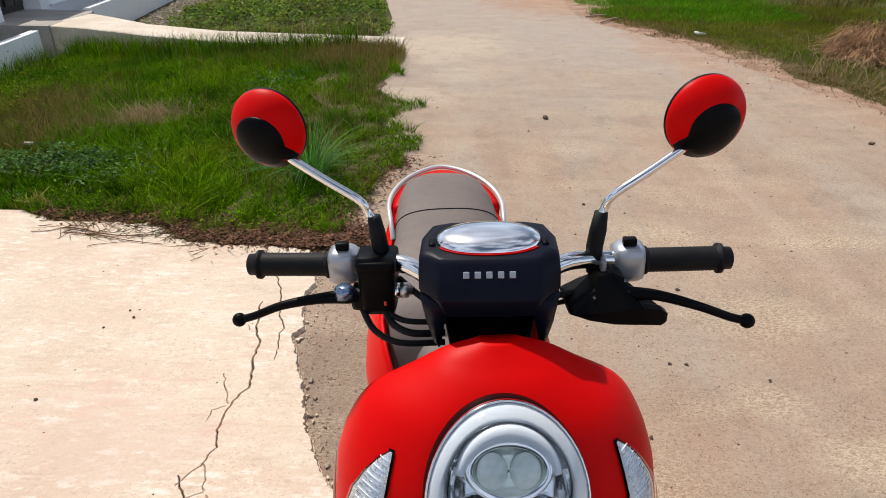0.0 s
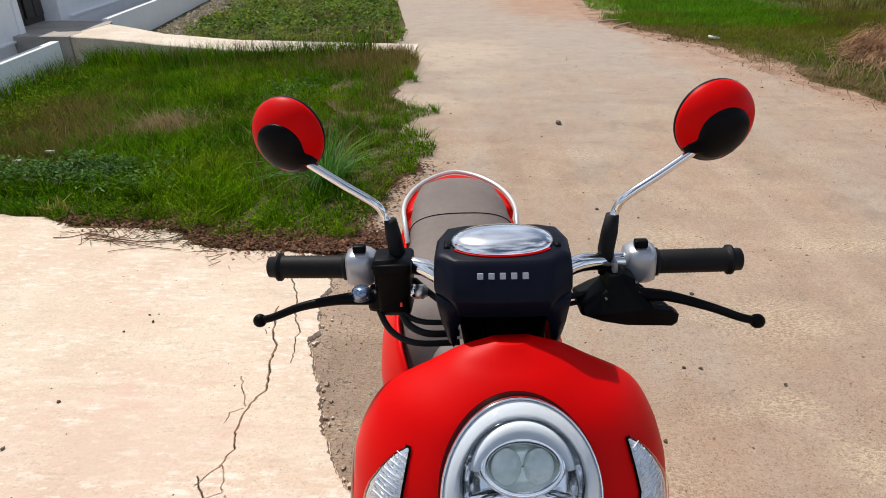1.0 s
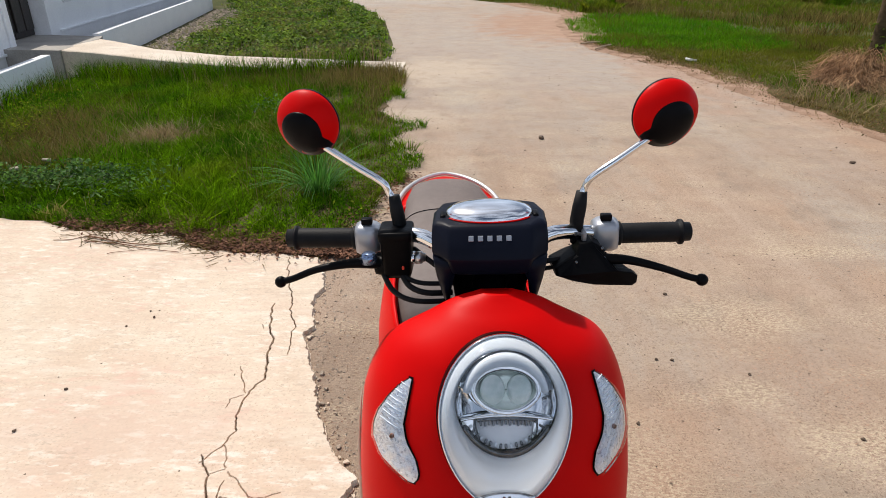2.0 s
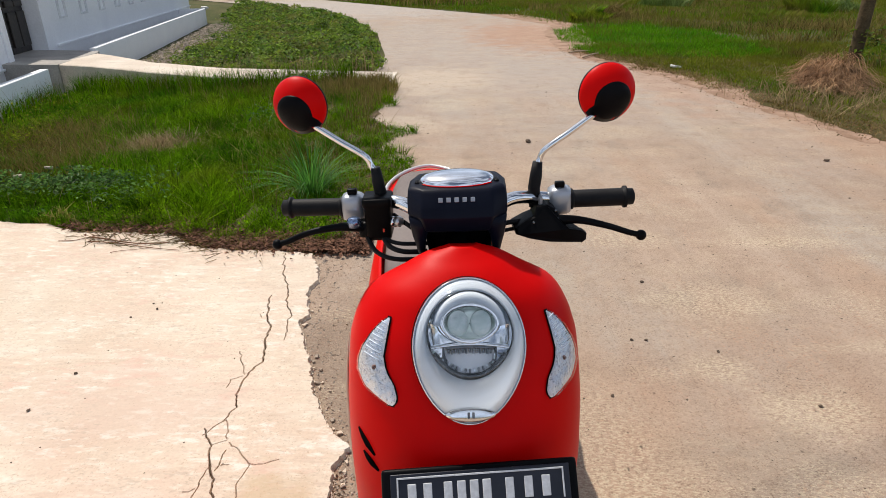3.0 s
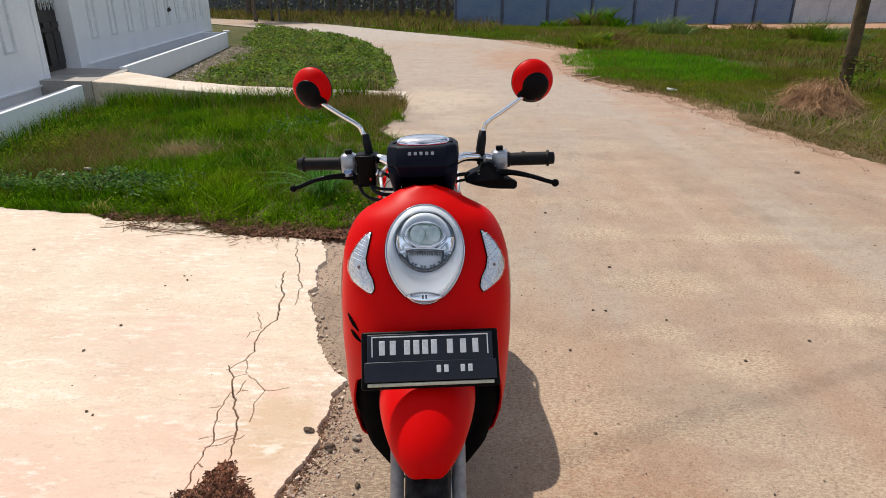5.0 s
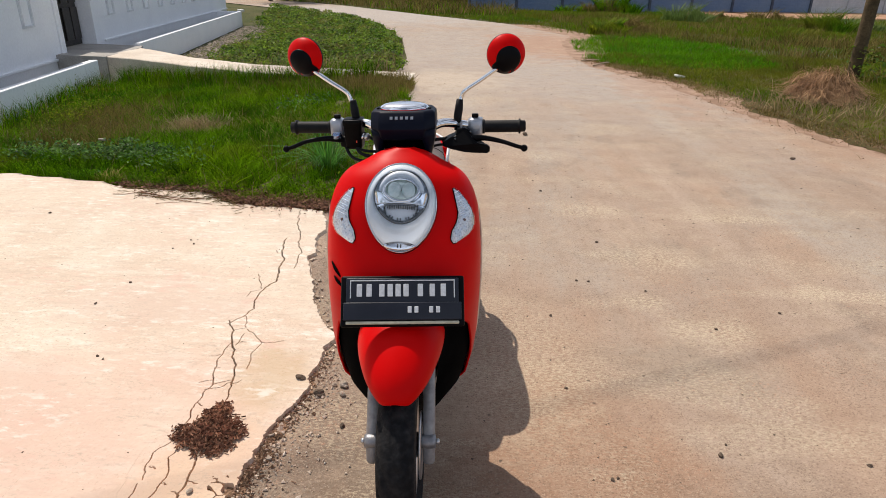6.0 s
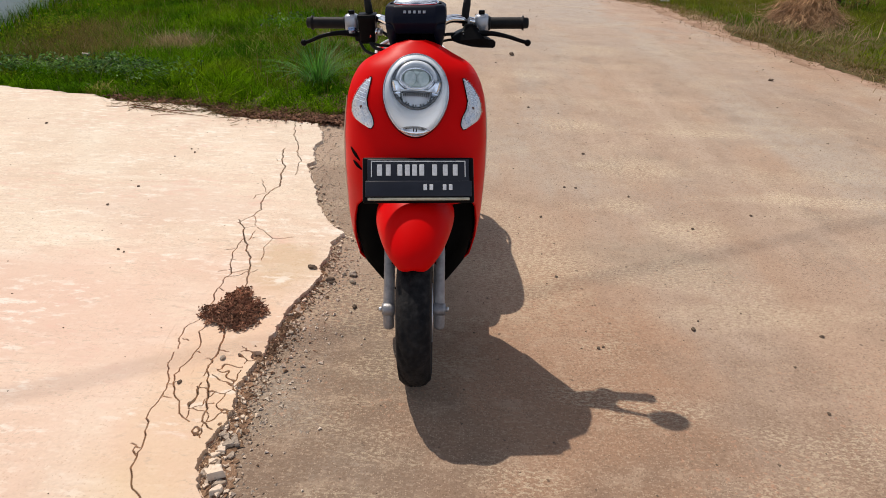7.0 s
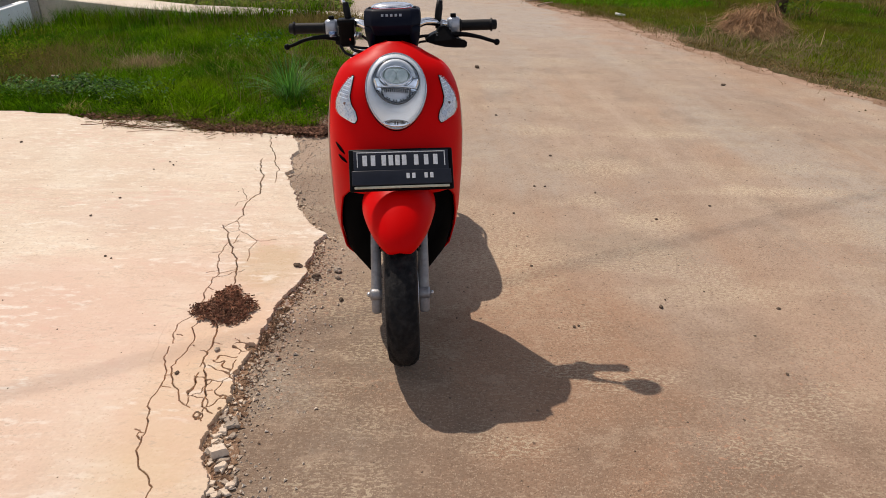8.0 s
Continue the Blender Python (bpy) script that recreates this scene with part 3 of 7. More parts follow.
def tube(points, radius, sides=12, smooth_steps=0):
    """A round bar along points; radius a number or one per point."""
    pts = [Vector(p) for p in points]
    rad = list(radius) if hasattr(radius, "__len__") else [radius] * len(pts)
    if smooth_steps:
        q, rq = [], []
        for i in range(len(pts) - 1):
            p0, p1, p2, p3 = pts[max(i - 1, 0)], pts[i], pts[i + 1], pts[min(i + 2, len(pts) - 1)]
            for s in range(smooth_steps):
                t = s / smooth_steps
                q.append(0.5 * ((2 * p1) + (p2 - p0) * t + (2 * p0 - 5 * p1 + 4 * p2 - p3) * t * t + (3 * p1 - p0 - 3 * p2 + p3) * t ** 3))
                rq.append(rad[i] * (1 - t) + rad[i + 1] * t)
        q.append(pts[-1])
        rq.append(rad[-1])
        pts, rad = q, rq
    rows = []
    up = Vector((0.13, 0.31, 0.94)).normalized()
    for i, p in enumerate(pts):
        d = (pts[min(i + 1, len(pts) - 1)] - pts[max(i - 1, 0)]).normalized()
        if abs(d.dot(up)) > 0.95:
            up = Vector((0.9, 0.2, 0.1)).normalized()
        a = d.cross(up).normalized()
        b = d.cross(a).normalized()
        up = -b if (-b).dot(up) > 0 else b
        rows.append([p + rad[i] * (math.cos(t) * a + math.sin(t) * b) for t in [k * 2 * math.pi / sides for k in range(sides)]])
    return loft(rows)


def lathe(profile, sides=48, m=Matrix()):
    """Turns (radius, height) pairs about z; open ends are capped."""
    rows = [[m @ Vector((r * math.cos(t), r * math.sin(t), h)) for t in [k * 2 * math.pi / sides for k in range(sides)]] for r, h in profile]
    return loft(rows)


def interp(table, x):
    xs = [r[0] for r in table]
    return float(np.interp(x, xs, [r[1] for r in table]))


def smoothed(table, x, reach=1.0):
    """Soft interpolation of a table, by averaging near samples."""
    return sum(interp(table, x + d * reach) for d in (-0.03, -0.015, 0, 0.015, 0.03)) / 5


def thing(name, at=Matrix(), label="", category="", group="", kind=""):
    e = new(name)
    e.matrix_world = at
    return tagged(e, label, category, group, kind)

# ---- ground, road, slab ----
rng = np.random.default_rng(7)


def jag(x, f, amp, seed=0.0):
    return amp * (noise.noise((x * f, seed, 0.3)) + 0.5 * noise.noise((x * f * 2.7, seed + 5, 0.7)) + 0.3 * noise.noise((x * f * 6.1, seed + 9, 0.1)))


EDGE = [(-9, -0.55), (-0.6, -0.38), (-0.28, -0.36), (-0.22, -0.382), (-0.15, -0.412), (-0.05, -0.425), (0.0, -0.41), (0.08, -0.39), (0.2, -0.411), (0.286, -0.393), (0.34, -0.377),
        (0.43, -0.365), (0.50, -0.349), (0.60, -0.358), (0.66, -0.337), (0.87, -0.28), (0.95, -0.288), (1.03, -0.268), (1.17, -0.275), (1.26, -0.24), (1.34, -0.31), (1.44, -0.368),
        (1.68, -0.44), (1.82, -0.487), (1.96, -0.548), (2.09, -0.585), (2.15, -0.55), (2.30, -0.585), (2.36, -0.615), (2.50, -0.568), (2.67, -0.60), (2.80, -0.65), (4.2, -0.70)]
BACK = [(-12, 3.72), (-3.0, 3.40), (-2.74, 3.345), (-2.48, 3.315), (-2.32, 3.23), (-2.12, 3.165), (-1.95, 3.15), (-1.58, 3.135), (-1.38, 2.955), (-1.27, 2.91), (-1.05, 2.88), (-0.83, 2.85), (1, 2.85)]
LEFT = [(-1.0, -14), (-0.75, -2), (-0.75, 1.0), (-0.80, 2.6), (-0.57, 3.16), (-0.45, 3.75), (-0.26, 4.18), (-0.28, 4.69), (-0.48, 5.22), (-0.36, 5.68), (-0.70, 6.32),
        (-0.59, 7.12), (-0.59, 8.11), (-0.84, 9.14), (-0.94, 10.46), (-1.15, 12.6), (-1.59, 15.65), (-2.5, 19.2), (-3.6, 22.0), (-5.16, 24.5), (-7.1, 27.2),
        (-9.1, 29.6), (-12.5, 33.2), (-18, 38.2), (-45, 60)]
RIGHT = [(6.0, -14), (5.6, -2), (5.2, 1.0), (4.85, 2.8), (4.62, 3.6), (4.42, 4.2), (4.20, 4.72), (4.03, 5.3), (3.90, 5.92), (3.78, 6.5), (3.62, 7.14),
         (3.5, 8.0), (3.38, 8.88), (2.9, 10.0), (2.52, 11.07), (2.4, 13.0), (2.5, 15.2), (3.04, 17.75), (1.44, 22.2), (-1.57, 26.1), (-4.16, 29.84),
         (-6.4, 33.0), (-8.8, 35.9), (-15.6, 40.7), (-42, 63)]
left_x = lambda y: np.interp(y, [p[1] for p in LEFT], [p[0] for p in LEFT])
right_x = lambda y: np.interp(y, [p[1] for p in RIGHT[:19]], [p[0] for p in RIGHT[:19]])
edge_x = lambda y: np.interp(y, [p[0] for p in EDGE], [p[1] for p in EDGE])
back_y = lambda x: np.interp(x, [p[0] for p in BACK], [p[1] for p in BACK])

WALL_A, WALL_D = Vector((-5.928, 9.380)), Vector((-0.1766, 0.9843))
WALL_N = Vector((WALL_D.y, -WALL_D.x))
curb_x = lambda y: -5.93 - 0.1794 * (y - 9.38)


def terrain(x, y):
    """The land beside the road falls towards the house front."""
    lx = left_x(y)
    t = np.clip((lx - x) / (lx - curb_x(y)), 0, 1)
    ahead = np.clip((y - back_y(x)) / 2.2, 0, 1)
    return -0.36 * t ** 1.15 * ahead * np.clip((28.0 - y) / 3.0, 0, 1) * np.clip((x + 40) / 15, 0, 1)


gxs = np.concatenate([[-400, -120, -60, -40, -30, -24, -18, -14], np.arange(-12, 0.01, 0.3), [2, 5, 10, 20, 40, 80, 150, 400]])
gys = np.concatenate([[-400, -100, -30, -10, 0], np.arange(2.4, 30, 0.3), [34, 40, 50, 80, 150, 300, 600]])
GX, GY = np.meshgrid(gxs, gys)
gz = terrain(GX.ravel(), GY.ravel()) - 0.025
gn = len(gxs)
g = raw("ground", np.stack([GX.ravel(), GY.ravel(), gz], 1).tolist(), [(j * gn + i, j * gn + i + 1, (j + 1) * gn + i + 1, (j + 1) * gn + i) for j in range(len(gys) - 1) for i in range(gn - 1)], M_GROUND)
tagged(g, "green and dry grass ground beside the road", "ground", kind="structure")


def ribbon(name, left, right, z, material, steps=6, across=8, wob=0.05, uneven=0.0):
    rows = []
    for i in range(len(left) - 1):
        for s in range(steps):
            t = s / steps
            k = i + t
            a = Vector(left[i]).lerp(Vector(left[i + 1]), t)
            b = Vector(right[i]).lerp(Vector(right[i + 1]), t)
            a.x += jag(k, 2.3, wob, 1.0)
            b.x += jag(k, 2.3, wob * 2, 4.0)
            rows.append([(a.x + (b.x - a.x) * j / across, a.y + (b.y - a.y) * j / across, z) for j in range(across + 1)])
    v = [p for r in rows for p in r]
    n = across + 1
    f = [(i * n + j, i * n + j + 1, (i + 1) * n + j + 1, (i + 1) * n + j) for i in range(len(rows) - 1) for j in range(across)]
    return raw(name, v, f, material)


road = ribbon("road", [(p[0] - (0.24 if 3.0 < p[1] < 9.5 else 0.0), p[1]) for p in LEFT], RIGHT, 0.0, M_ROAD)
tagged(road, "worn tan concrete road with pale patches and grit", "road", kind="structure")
shoulder = ribbon("road_shoulder", [(p[0] - 0.10, p[1]) for p in RIGHT[4:19]],
                  [(p[0] + 0.85, p[1] + 0.1) for p in RIGHT[4:19]], 0.0015, M_REDSOIL, steps=20, wob=0.10)
verge_rim = ribbon("verge_soil", [(p[0] + (0.14 if p[1] < 7.5 else 0.45), p[1]) for p in RIGHT[2:16]], [(p[0] + 2.6, p[1] + 0.3) for p in RIGHT[2:16]], 0.004, M_VERGESOIL, steps=22, wob=0.10)
tagged(verge_rim, "brown soil under the verge grass", "soil", kind="structure")
tagged(shoulder, "reddish bare soil along the road's edge", "road shoulder", kind="structure")

rim = ribbon("lawn_soil", [(p[0] - 0.75, p[1]) for p in LEFT[3:14]], [(p[0] - 0.02, p[1]) for p in LEFT[3:14]], 0.003, M_SOIL, steps=26, wob=0.05)
tagged(rim, "brown soil under the grass along the road", "soil", kind="structure")

# cracks in the slab: waypoints, and a half width in metres
FAR_CRACKS = [
    (0.0080, [(-0.82, 2.83), (-0.775, 2.59), (-0.714, 2.43), (-0.675, 2.25), (-0.638, 2.15), (-0.625, 2.03), (-0.615, 1.93)]),
    (0.0125, [(-0.78, 2.33), (-0.748, 2.18), (-0.72, 2.07), (-0.70, 2.02), (-0.692, 1.92), (-0.672, 1.86), (-0.672, 1.78), (-0.70, 1.69), (-0.708, 1.63), (-0.708, 1.55),
              (-0.69, 1.47), (-0.700, 1.40)]),
    (0.0022, [(-0.700, 1.40), (-0.675, 1.34), (-0.665, 1.29)]),
    (0.0030, [(-0.78, 1.84), (-0.745, 1.75), (-0.708, 1.68)]),
    (0.0028, [(-0.708, 1.66), (-0.757, 1.64), (-0.75, 1.59)]),
]
MID_CRACKS = [
    (0.0085, [(-0.765, 1.355), (-0.738, 1.31), (-0.71, 1.27), (-0.683, 1.19), (-0.665, 1.15), (-0.64, 1.08), (-0.605, 1.0), (-0.585, 0.93), (-0.566, 0.86), (-0.556, 0.75)]),
    (0.0070, [(-0.697, 1.395), (-0.728, 1.360), (-0.748, 1.318)]),
    (0.0018, [(-0.665, 1.29), (-0.71, 1.27)]),
    (0.0050, [(-0.65, 1.24), (-0.647, 1.18), (-0.663, 1.15)]),
    (0.0045, [(-0.675, 1.17), (-0.692, 1.10), (-0.685, 1.05), (-0.68, 0.97), (-0.668, 0.92), (-0.65, 0.865), (-0.656, 0.80), (-0.657, 0.70), (-0.654, 0.62), (-0.667, 0.54),
              (-0.684, 0.484), (-0.682, 0.43), (-0.67, 0.367)]),
    (0.0019, [(-0.65, 1.28), (-0.594, 1.235), (-0.556, 1.18), (-0.556, 1.13), (-0.563, 1.09), (-0.553, 1.03), (-0.55, 0.98)]),
]
NEAR_CRACKS = [
    (0.0048, [(-0.617, 0.495), (-0.633, 0.465), (-0.607, 0.40), (-0.605, 0.343), (-0.626, 0.237), (-0.615, 0.186), (-0.60, 0.143), (-0.567, 0.109), (-0.544, 0.066), (-0.515, 0.029)]),
    (0.0042, [(-0.682, 0.35), (-0.666, 0.294), (-0.643, 0.231), (-0.632, 0.166), (-0.635, 0.075), (-0.625, 0.01), (-0.609, -0.051), (-0.605, -0.097), (-0.608, -0.131),
              (-0.588, -0.174), (-0.565, -0.216), (-0.527, -0.256), (-0.509, -0.279), (-0.516, -0.32), (-0.50, -0.44)]),
    (0.0085, [(-0.551, 0.483), (-0.528, 0.40), (-0.529, 0.319), (-0.539, 0.237)]),
    (0.0070, [(-0.53, 0.262), (-0.499, 0.171), (-0.478, 0.087), (-0.464, 0.034), (-0.425, 0.0)]),
]
FINE_CRACKS = [
    (0.0028, [(-0.65, 0.87), (-0.615, 0.885), (-0.585, 0.905)]),
    (0.0028, [(-0.655, 0.83), (-0.61, 0.85), (-0.575, 0.89)]),
    (0.0020, [(-0.78, 2.15), (-0.76, 2.12)]),
    (0.0014, [(-0.556, 1.18), (-0.50, 1.185), (-0.46, 1.20)]),
]
CRACKS = FAR_CRACKS + MID_CRACKS + NEAR_CRACKS + FINE_CRACKS


def side_branches():
    """Short fine cracks that leave the main ones near the broken edge."""
    r = random.Random(11)
    out = []
    for w, pts in MID_CRACKS + NEAR_CRACKS:
        for i in range(len(pts) - 1):
            if w < 0.0040 or pts[i][1] > 1.35 or r.random() < 0.68:
                continue
            a = Vector(pts[i]).lerp(Vector(pts[i + 1]), r.random())
            t = r.choice((0.5, 2.6, 3.6, -0.4)) + r.uniform(-0.5, 0.5)
            d = Vector((math.cos(t), math.sin(t))) * r.uniform(0.010, 0.024)
            bend = Vector((-d.y, d.x)) * r.uniform(-0.5, 0.5)
            out.append((r.uniform(0.0024, 0.0034), [tuple(a), tuple(a + d + bend * 0.4), tuple(a + d * 1.9 + bend)]))
    return out


def crack_segments():
    segs = []
    for k, (w, pts) in enumerate(CRACKS + side_branches()):
        q = []
        for i in range(len(pts) - 1):
            a, b = Vector(pts[i]), Vector(pts[i + 1])
            m = max(2, int((b - a).length / 0.016))
            q += [a.lerp(b, s / m) for s in range(m)]
        q.append(Vector(pts[-1]))
        q = [p + Vector((jag(i, 0.47, 0.012, k + 0.5), jag(i, 0.47, 0.009, k + 20.5))) for i, p in enumerate(q)]
        for i in range(len(q) - 1):
            t = i / max(1, len(q) - 1)
            segs.append((*q[i], *q[i + 1], w * (0.55 + 0.45 * math.sin(3.1 * t + 0.2)) * (0.7 + 0.6 * abs(noise.noise((i * 0.35, k, 0))))))
    return np.array(segs)


def slab_heights(X, Y):
    uy, iy = np.unique(Y, return_inverse=True)
    ux, ix = np.unique(X, return_inverse=True)
    E = edge_x(Y) + np.array([jag(y, 5.5, 0.016, 2.2) + jag(y, 23.0, 0.009, 3.1) + jag(y, 61.0, 0.005, 6.1) for y in uy])[iy]
    B = back_y(X) + np.array([jag(x, 5.0, 0.03, 8.2) for x in ux])[ix]
    h = 0.020 + 0.0012 * np.sin(9 * X + 3 * Y) * np.sin(5 * Y)
    d = np.minimum(E - X, B - Y)
    zone = (d < 0.115 + 0.03 * np.sin(9 * Y + 1.0)) & (Y < 0.38 + 0.03 * np.sin(40 * X)) & (Y > 0.02 + 0.05 * np.sin(31 * X))
    cells = np.zeros(len(X))
    for i in np.nonzero(zone)[0]:
        p = (X[i] * 16 + 0.45 * noise.noise((X[i] * 24, Y[i] * 24, 1.0)), Y[i] * 13 + 0.45 * noise.noise((X[i] * 24, Y[i] * 24, 5.0)), 0.0)
        r = noise.voronoi(p)[0]
        cells[i] = 1.0 if r[1] - r[0] < 0.034 + 0.018 * noise.noise((X[i] * 11, Y[i] * 11, 9.0)) else 0.0
    h = np.where(cells > 0, 0.002, h)
    for ax, ay, bx, by, w in crack_segments():
        near = (np.abs(X - (ax + bx) / 2) < 0.04) & (np.abs(Y - (ay + by) / 2) < 0.04)
        if not near.any():
            continue
        x, y = X[near], Y[near]
        dx, dy = bx - ax, by - ay
        t = np.clip(((x - ax) * dx + (y - ay) * dy) / (dx * dx + dy * dy + 1e-12), 0, 1)
        r = np.hypot(x - ax - t * dx, y - ay - t * dy)
        deep = 0.030 * min(1.0, max(0.28, (w - 0.0010) / 0.0026))
        h[near] = np.minimum(h[near], 0.020 - deep * np.clip(1.25 - r / max(0.32 * w, 0.0011), 0, 1))
    return np.where(d > 0.004, h, np.where(d > -0.004, 0.004, -0.04))


def sheet(name, xs, ys, material, heights):
    X, Y = np.meshgrid(xs, ys)
    Z = heights(X.ravel(), Y.ravel())
    v = np.stack([X.ravel(), Y.ravel(), Z], 1)
    n = len(xs)
    i = np.arange((len(ys) - 1) * n).reshape(len(ys) - 1, n)[:, :-1].ravel()
    f = np.stack([i, i + 1, i + n + 1, i + n], 1)
    keep = (Z[f] > -0.035).any(1)
    return raw(name, v.tolist(), f[keep].tolist(), material)


slab = thing("concrete_slab", label="pale cream concrete driveway slab, cracked and broken along its edge", category="driveway", kind="structure")
fx = np.linspace(-1.05, -0.195, 420)
for nm, ys in (("slab_surface", np.linspace(-0.45, 0.80, 560)), ("slab_surface", np.linspace(0.80, 3.0, 760))):
    sheet(nm, fx, ys, M_SLAB, slab_heights).parent = slab
for nm, xs, ys in (("slab_surface", np.append(np.arange(-9.0, -1.06, 0.09), -1.05), np.append(np.arange(-6, 2.6, 0.2), np.arange(2.6, 4.2, 0.03))),
                   ("slab_surface", np.arange(-1.05, -0.2, 0.05), np.append(np.arange(-6, -0.46, 0.05), -0.45))):
    sheet(nm, xs, ys, M_SLAB, slab_heights).parent = slab
ys = np.arange(-0.46, 2.83, 0.05)
dv = [(x, y, 0.0075) for y in ys for x in (-1.06, float(edge_x(y)) - 0.045)]
raw("crack_filling", dv, [(2 * i, 2 * i + 1, 2 * i + 3, 2 * i + 2) for i in range(len(ys) - 1)], M_CRACK, slab, "dark earth in the cracks")


sy = np.arange(-0.6, 0.95, 0.008)
sv = []
for y in sy:
    wd = 0.06 * math.exp(-((y + 0.08) / 0.30) ** 2) + 0.02 + jag(y, 38, 0.030, 3.3)
    sv += [(float(edge_x(y)) - 0.03, y, 0.003), (float(edge_x(y)) + wd + jag(y, 9, 0.03, 6.6), y, 0.003)]
debris = raw("debris_soil", sv, [(2 * i, 2 * i + 1, 2 * i + 3, 2 * i + 2) for i in range(len(sy) - 1)], M_DEBRIS)
tagged(debris, "dark crumbly earth along the broken slab edge", "soil", kind="structure")

# ---- loose stones and grit ----
def stone(r, at, material, seed, flat=0.7, label="broken piece of concrete on the road", group="rubble along the slab"):
    bm = bmesh.new()
    bmesh.ops.create_icosphere(bm, subdivisions=2, radius=r)
    for v in bm.verts:
        k = 1 + 0.55 * noise.noise(v.co * (1.1 / r) + Vector((seed, 0, 0))) + 0.22 * noise.noise(v.co * (2.8 / r) + Vector((seed, 4, 0)))
        v.co = Vector((v.co.x * k * 1.15, v.co.y * k * 0.9, v.co.z * k * flat))
    low = min(v.co.z for v in bm.verts)
    ob = part("stone", bm, material, smooth=False)
    ob.location = (at[0], at[1], at[2] - low * 0.75)
    ob.rotation_euler = (0, 0, seed * 2.1)
    return tagged(ob, label, "stone", group)


def shard(r, at, material, seed, h):
    """A flat broken piece of concrete with five or six sides."""
    q = random.Random(seed)
    k = q.choice((5, 6, 6, 7))
    ang = sorted(q.uniform(0, 6.283) for _ in range(k))
    ring = [Vector((r * q.uniform(0.7, 1.1) * math.cos(t), r * q.uniform(0.55, 0.95) * math.sin(t), 0)) for t in ang]
    bm = loft([[p * 1.05 for p in ring], [p + Vector((0, 0, h * q.uniform(0.8, 1.0))) for p in ring], [p * 0.86 + Vector((0, 0, h * q.uniform(0.95, 1.15))) for p in ring]])
    ob = part("stone", bm, material, smooth=False)
    ob.matrix_world = pose(at[0], at[1], at[2], q.uniform(-14, 14), q.uniform(-14, 14), q.uniform(0, 360))
    return tagged(ob, "pale broken piece of concrete beside the slab", "stone", "rubble along the slab")


for i, (x, y, r, dark) in enumerate([(-0.229, 0.86, 0.019, 1), (-0.320, 0.936, 0.016, 1), (-0.146, 0.925, 0.017, 0), (-0.140, 0.865, 0.012, 0), (-0.184, 0.925, 0.010, 0), (-0.106, 0.688, 0.010, 1), (-0.502, 0.327, 0.010, 0), (-0.60, 0.20, 0.008, 1)]):
    stone(r, (x, y, 0.018 if x < edge_x(y) - 0.03 else 0.0), M_DARKSTONE if dark else M_STONE, i * 1.37,
          label="dark stone lying beside the slab" if dark else "pale broken piece of concrete beside the slab")
q = random.Random(5)
for i in range(125):
    if i < 82:
        y = q.uniform(-0.36, 0.16)
        x = float(edge_x(y)) + q.uniform(0.004, 0.072) - (0.02 if y > 0.02 else 0.0)
        r = q.choice((0.008, 0.010, 0.012, 0.015, 0.017, 0.021)) if y < 0.03 else q.choice((0.007, 0.009, 0.012))
    else:
        y = q.uniform(0.22, 2.3)
        x = float(edge_x(y)) + abs(q.gauss(0, 0.035)) + 0.005
        r = q.choice((0.007, 0.009, 0.011, 0.014))
    shard(r, (x, y, 0.004 if x > edge_x(y) - 0.01 else 0.012), M_SLAB if q.random() < 0.6 else M_STONE, 700 + i, r * q.uniform(0.3, 0.6))
shard(0.033, (-0.368, -0.155, 0.006), M_SLAB, 650, 0.022)
for i, (x, y, r) in enumerate([(1.202, 0.633, 0.016), (0.81, 0.492, 0.010), (0.723, 0.978, 0.011), (1.479, 1.493, 0.012), (1.69, 0.62, 0.012), (0.963, 1.947, 0.011), (1.242, 1.856, 0.011),
                               (0.722, 1.558, 0.011), (1.845, 1.677, 0.012), (-1.28, 2.197, 0.010), (-1.184, 1.019, 0.010), (-0.674, 1.562, 0.012), (-0.47, 1.428, 0.009), (0.845, 3.48, 0.016),
                               (1.24, 0.69, 0.008), (1.50, 0.20, 0.010), (0.85, 5.33, 0.028), (1.10, 2.50, 0.014), (3.25, 4.68, 0.030), (-1.32, 2.25, 0.008),
                               (-1.37, 2.12, 0.008), (-2.40, 2.60, 0.013), (-1.44, 1.45, 0.010), (-1.15, 1.0, 0.008), (-0.62, 1.58, 0.008), (0.1, -0.35, 0.010),
                               (-1.39, 1.68, 0.010), (0.9, 1.95, 0.011), (0.83, 0.5, 0.008)]):
    stone(r * (1.0 if y > 5 else 0.62), (x, y, 0.02 if x < -0.7 else 0.0), M_DARKSTONE, 50 + i * 1.7, 0.6, "small dark pebble lying on the concrete", "pebbles on the concrete")


def scatter(name, pts, sizes, material, flat=0.6, zs=0.0):
    """Many tiny uneven chips in one mesh."""
    base = np.array([(1, 0, 0), (-0.5, 0.87, 0), (-0.5, -0.87, 0), (0.1, 0.1, 1.0), (-0.2, 0.4, 0.7)])
    tri = [(0, 1, 4), (0, 4, 3), (1, 2, 4), (4, 2, 3), (2, 0, 3)]
    v, f = [], []
    for i, ((x, y), s) in enumerate(zip(pts, sizes)):
        a = rng.uniform(0, 6.28)
        q = base * s * (0.7 + 0.6 * rng.random((5, 3)))
        c, d = math.cos(a), math.sin(a)
        z = zs if np.isscalar(zs) else zs[i]
        v += [(x + c * p[0] - d * p[1], y + d * p[0] + c * p[1], z + p[2] * flat) for p in q]
        f += [tuple(5 * i + k for k in t) for t in tri]
    return raw(name, v, f, material)


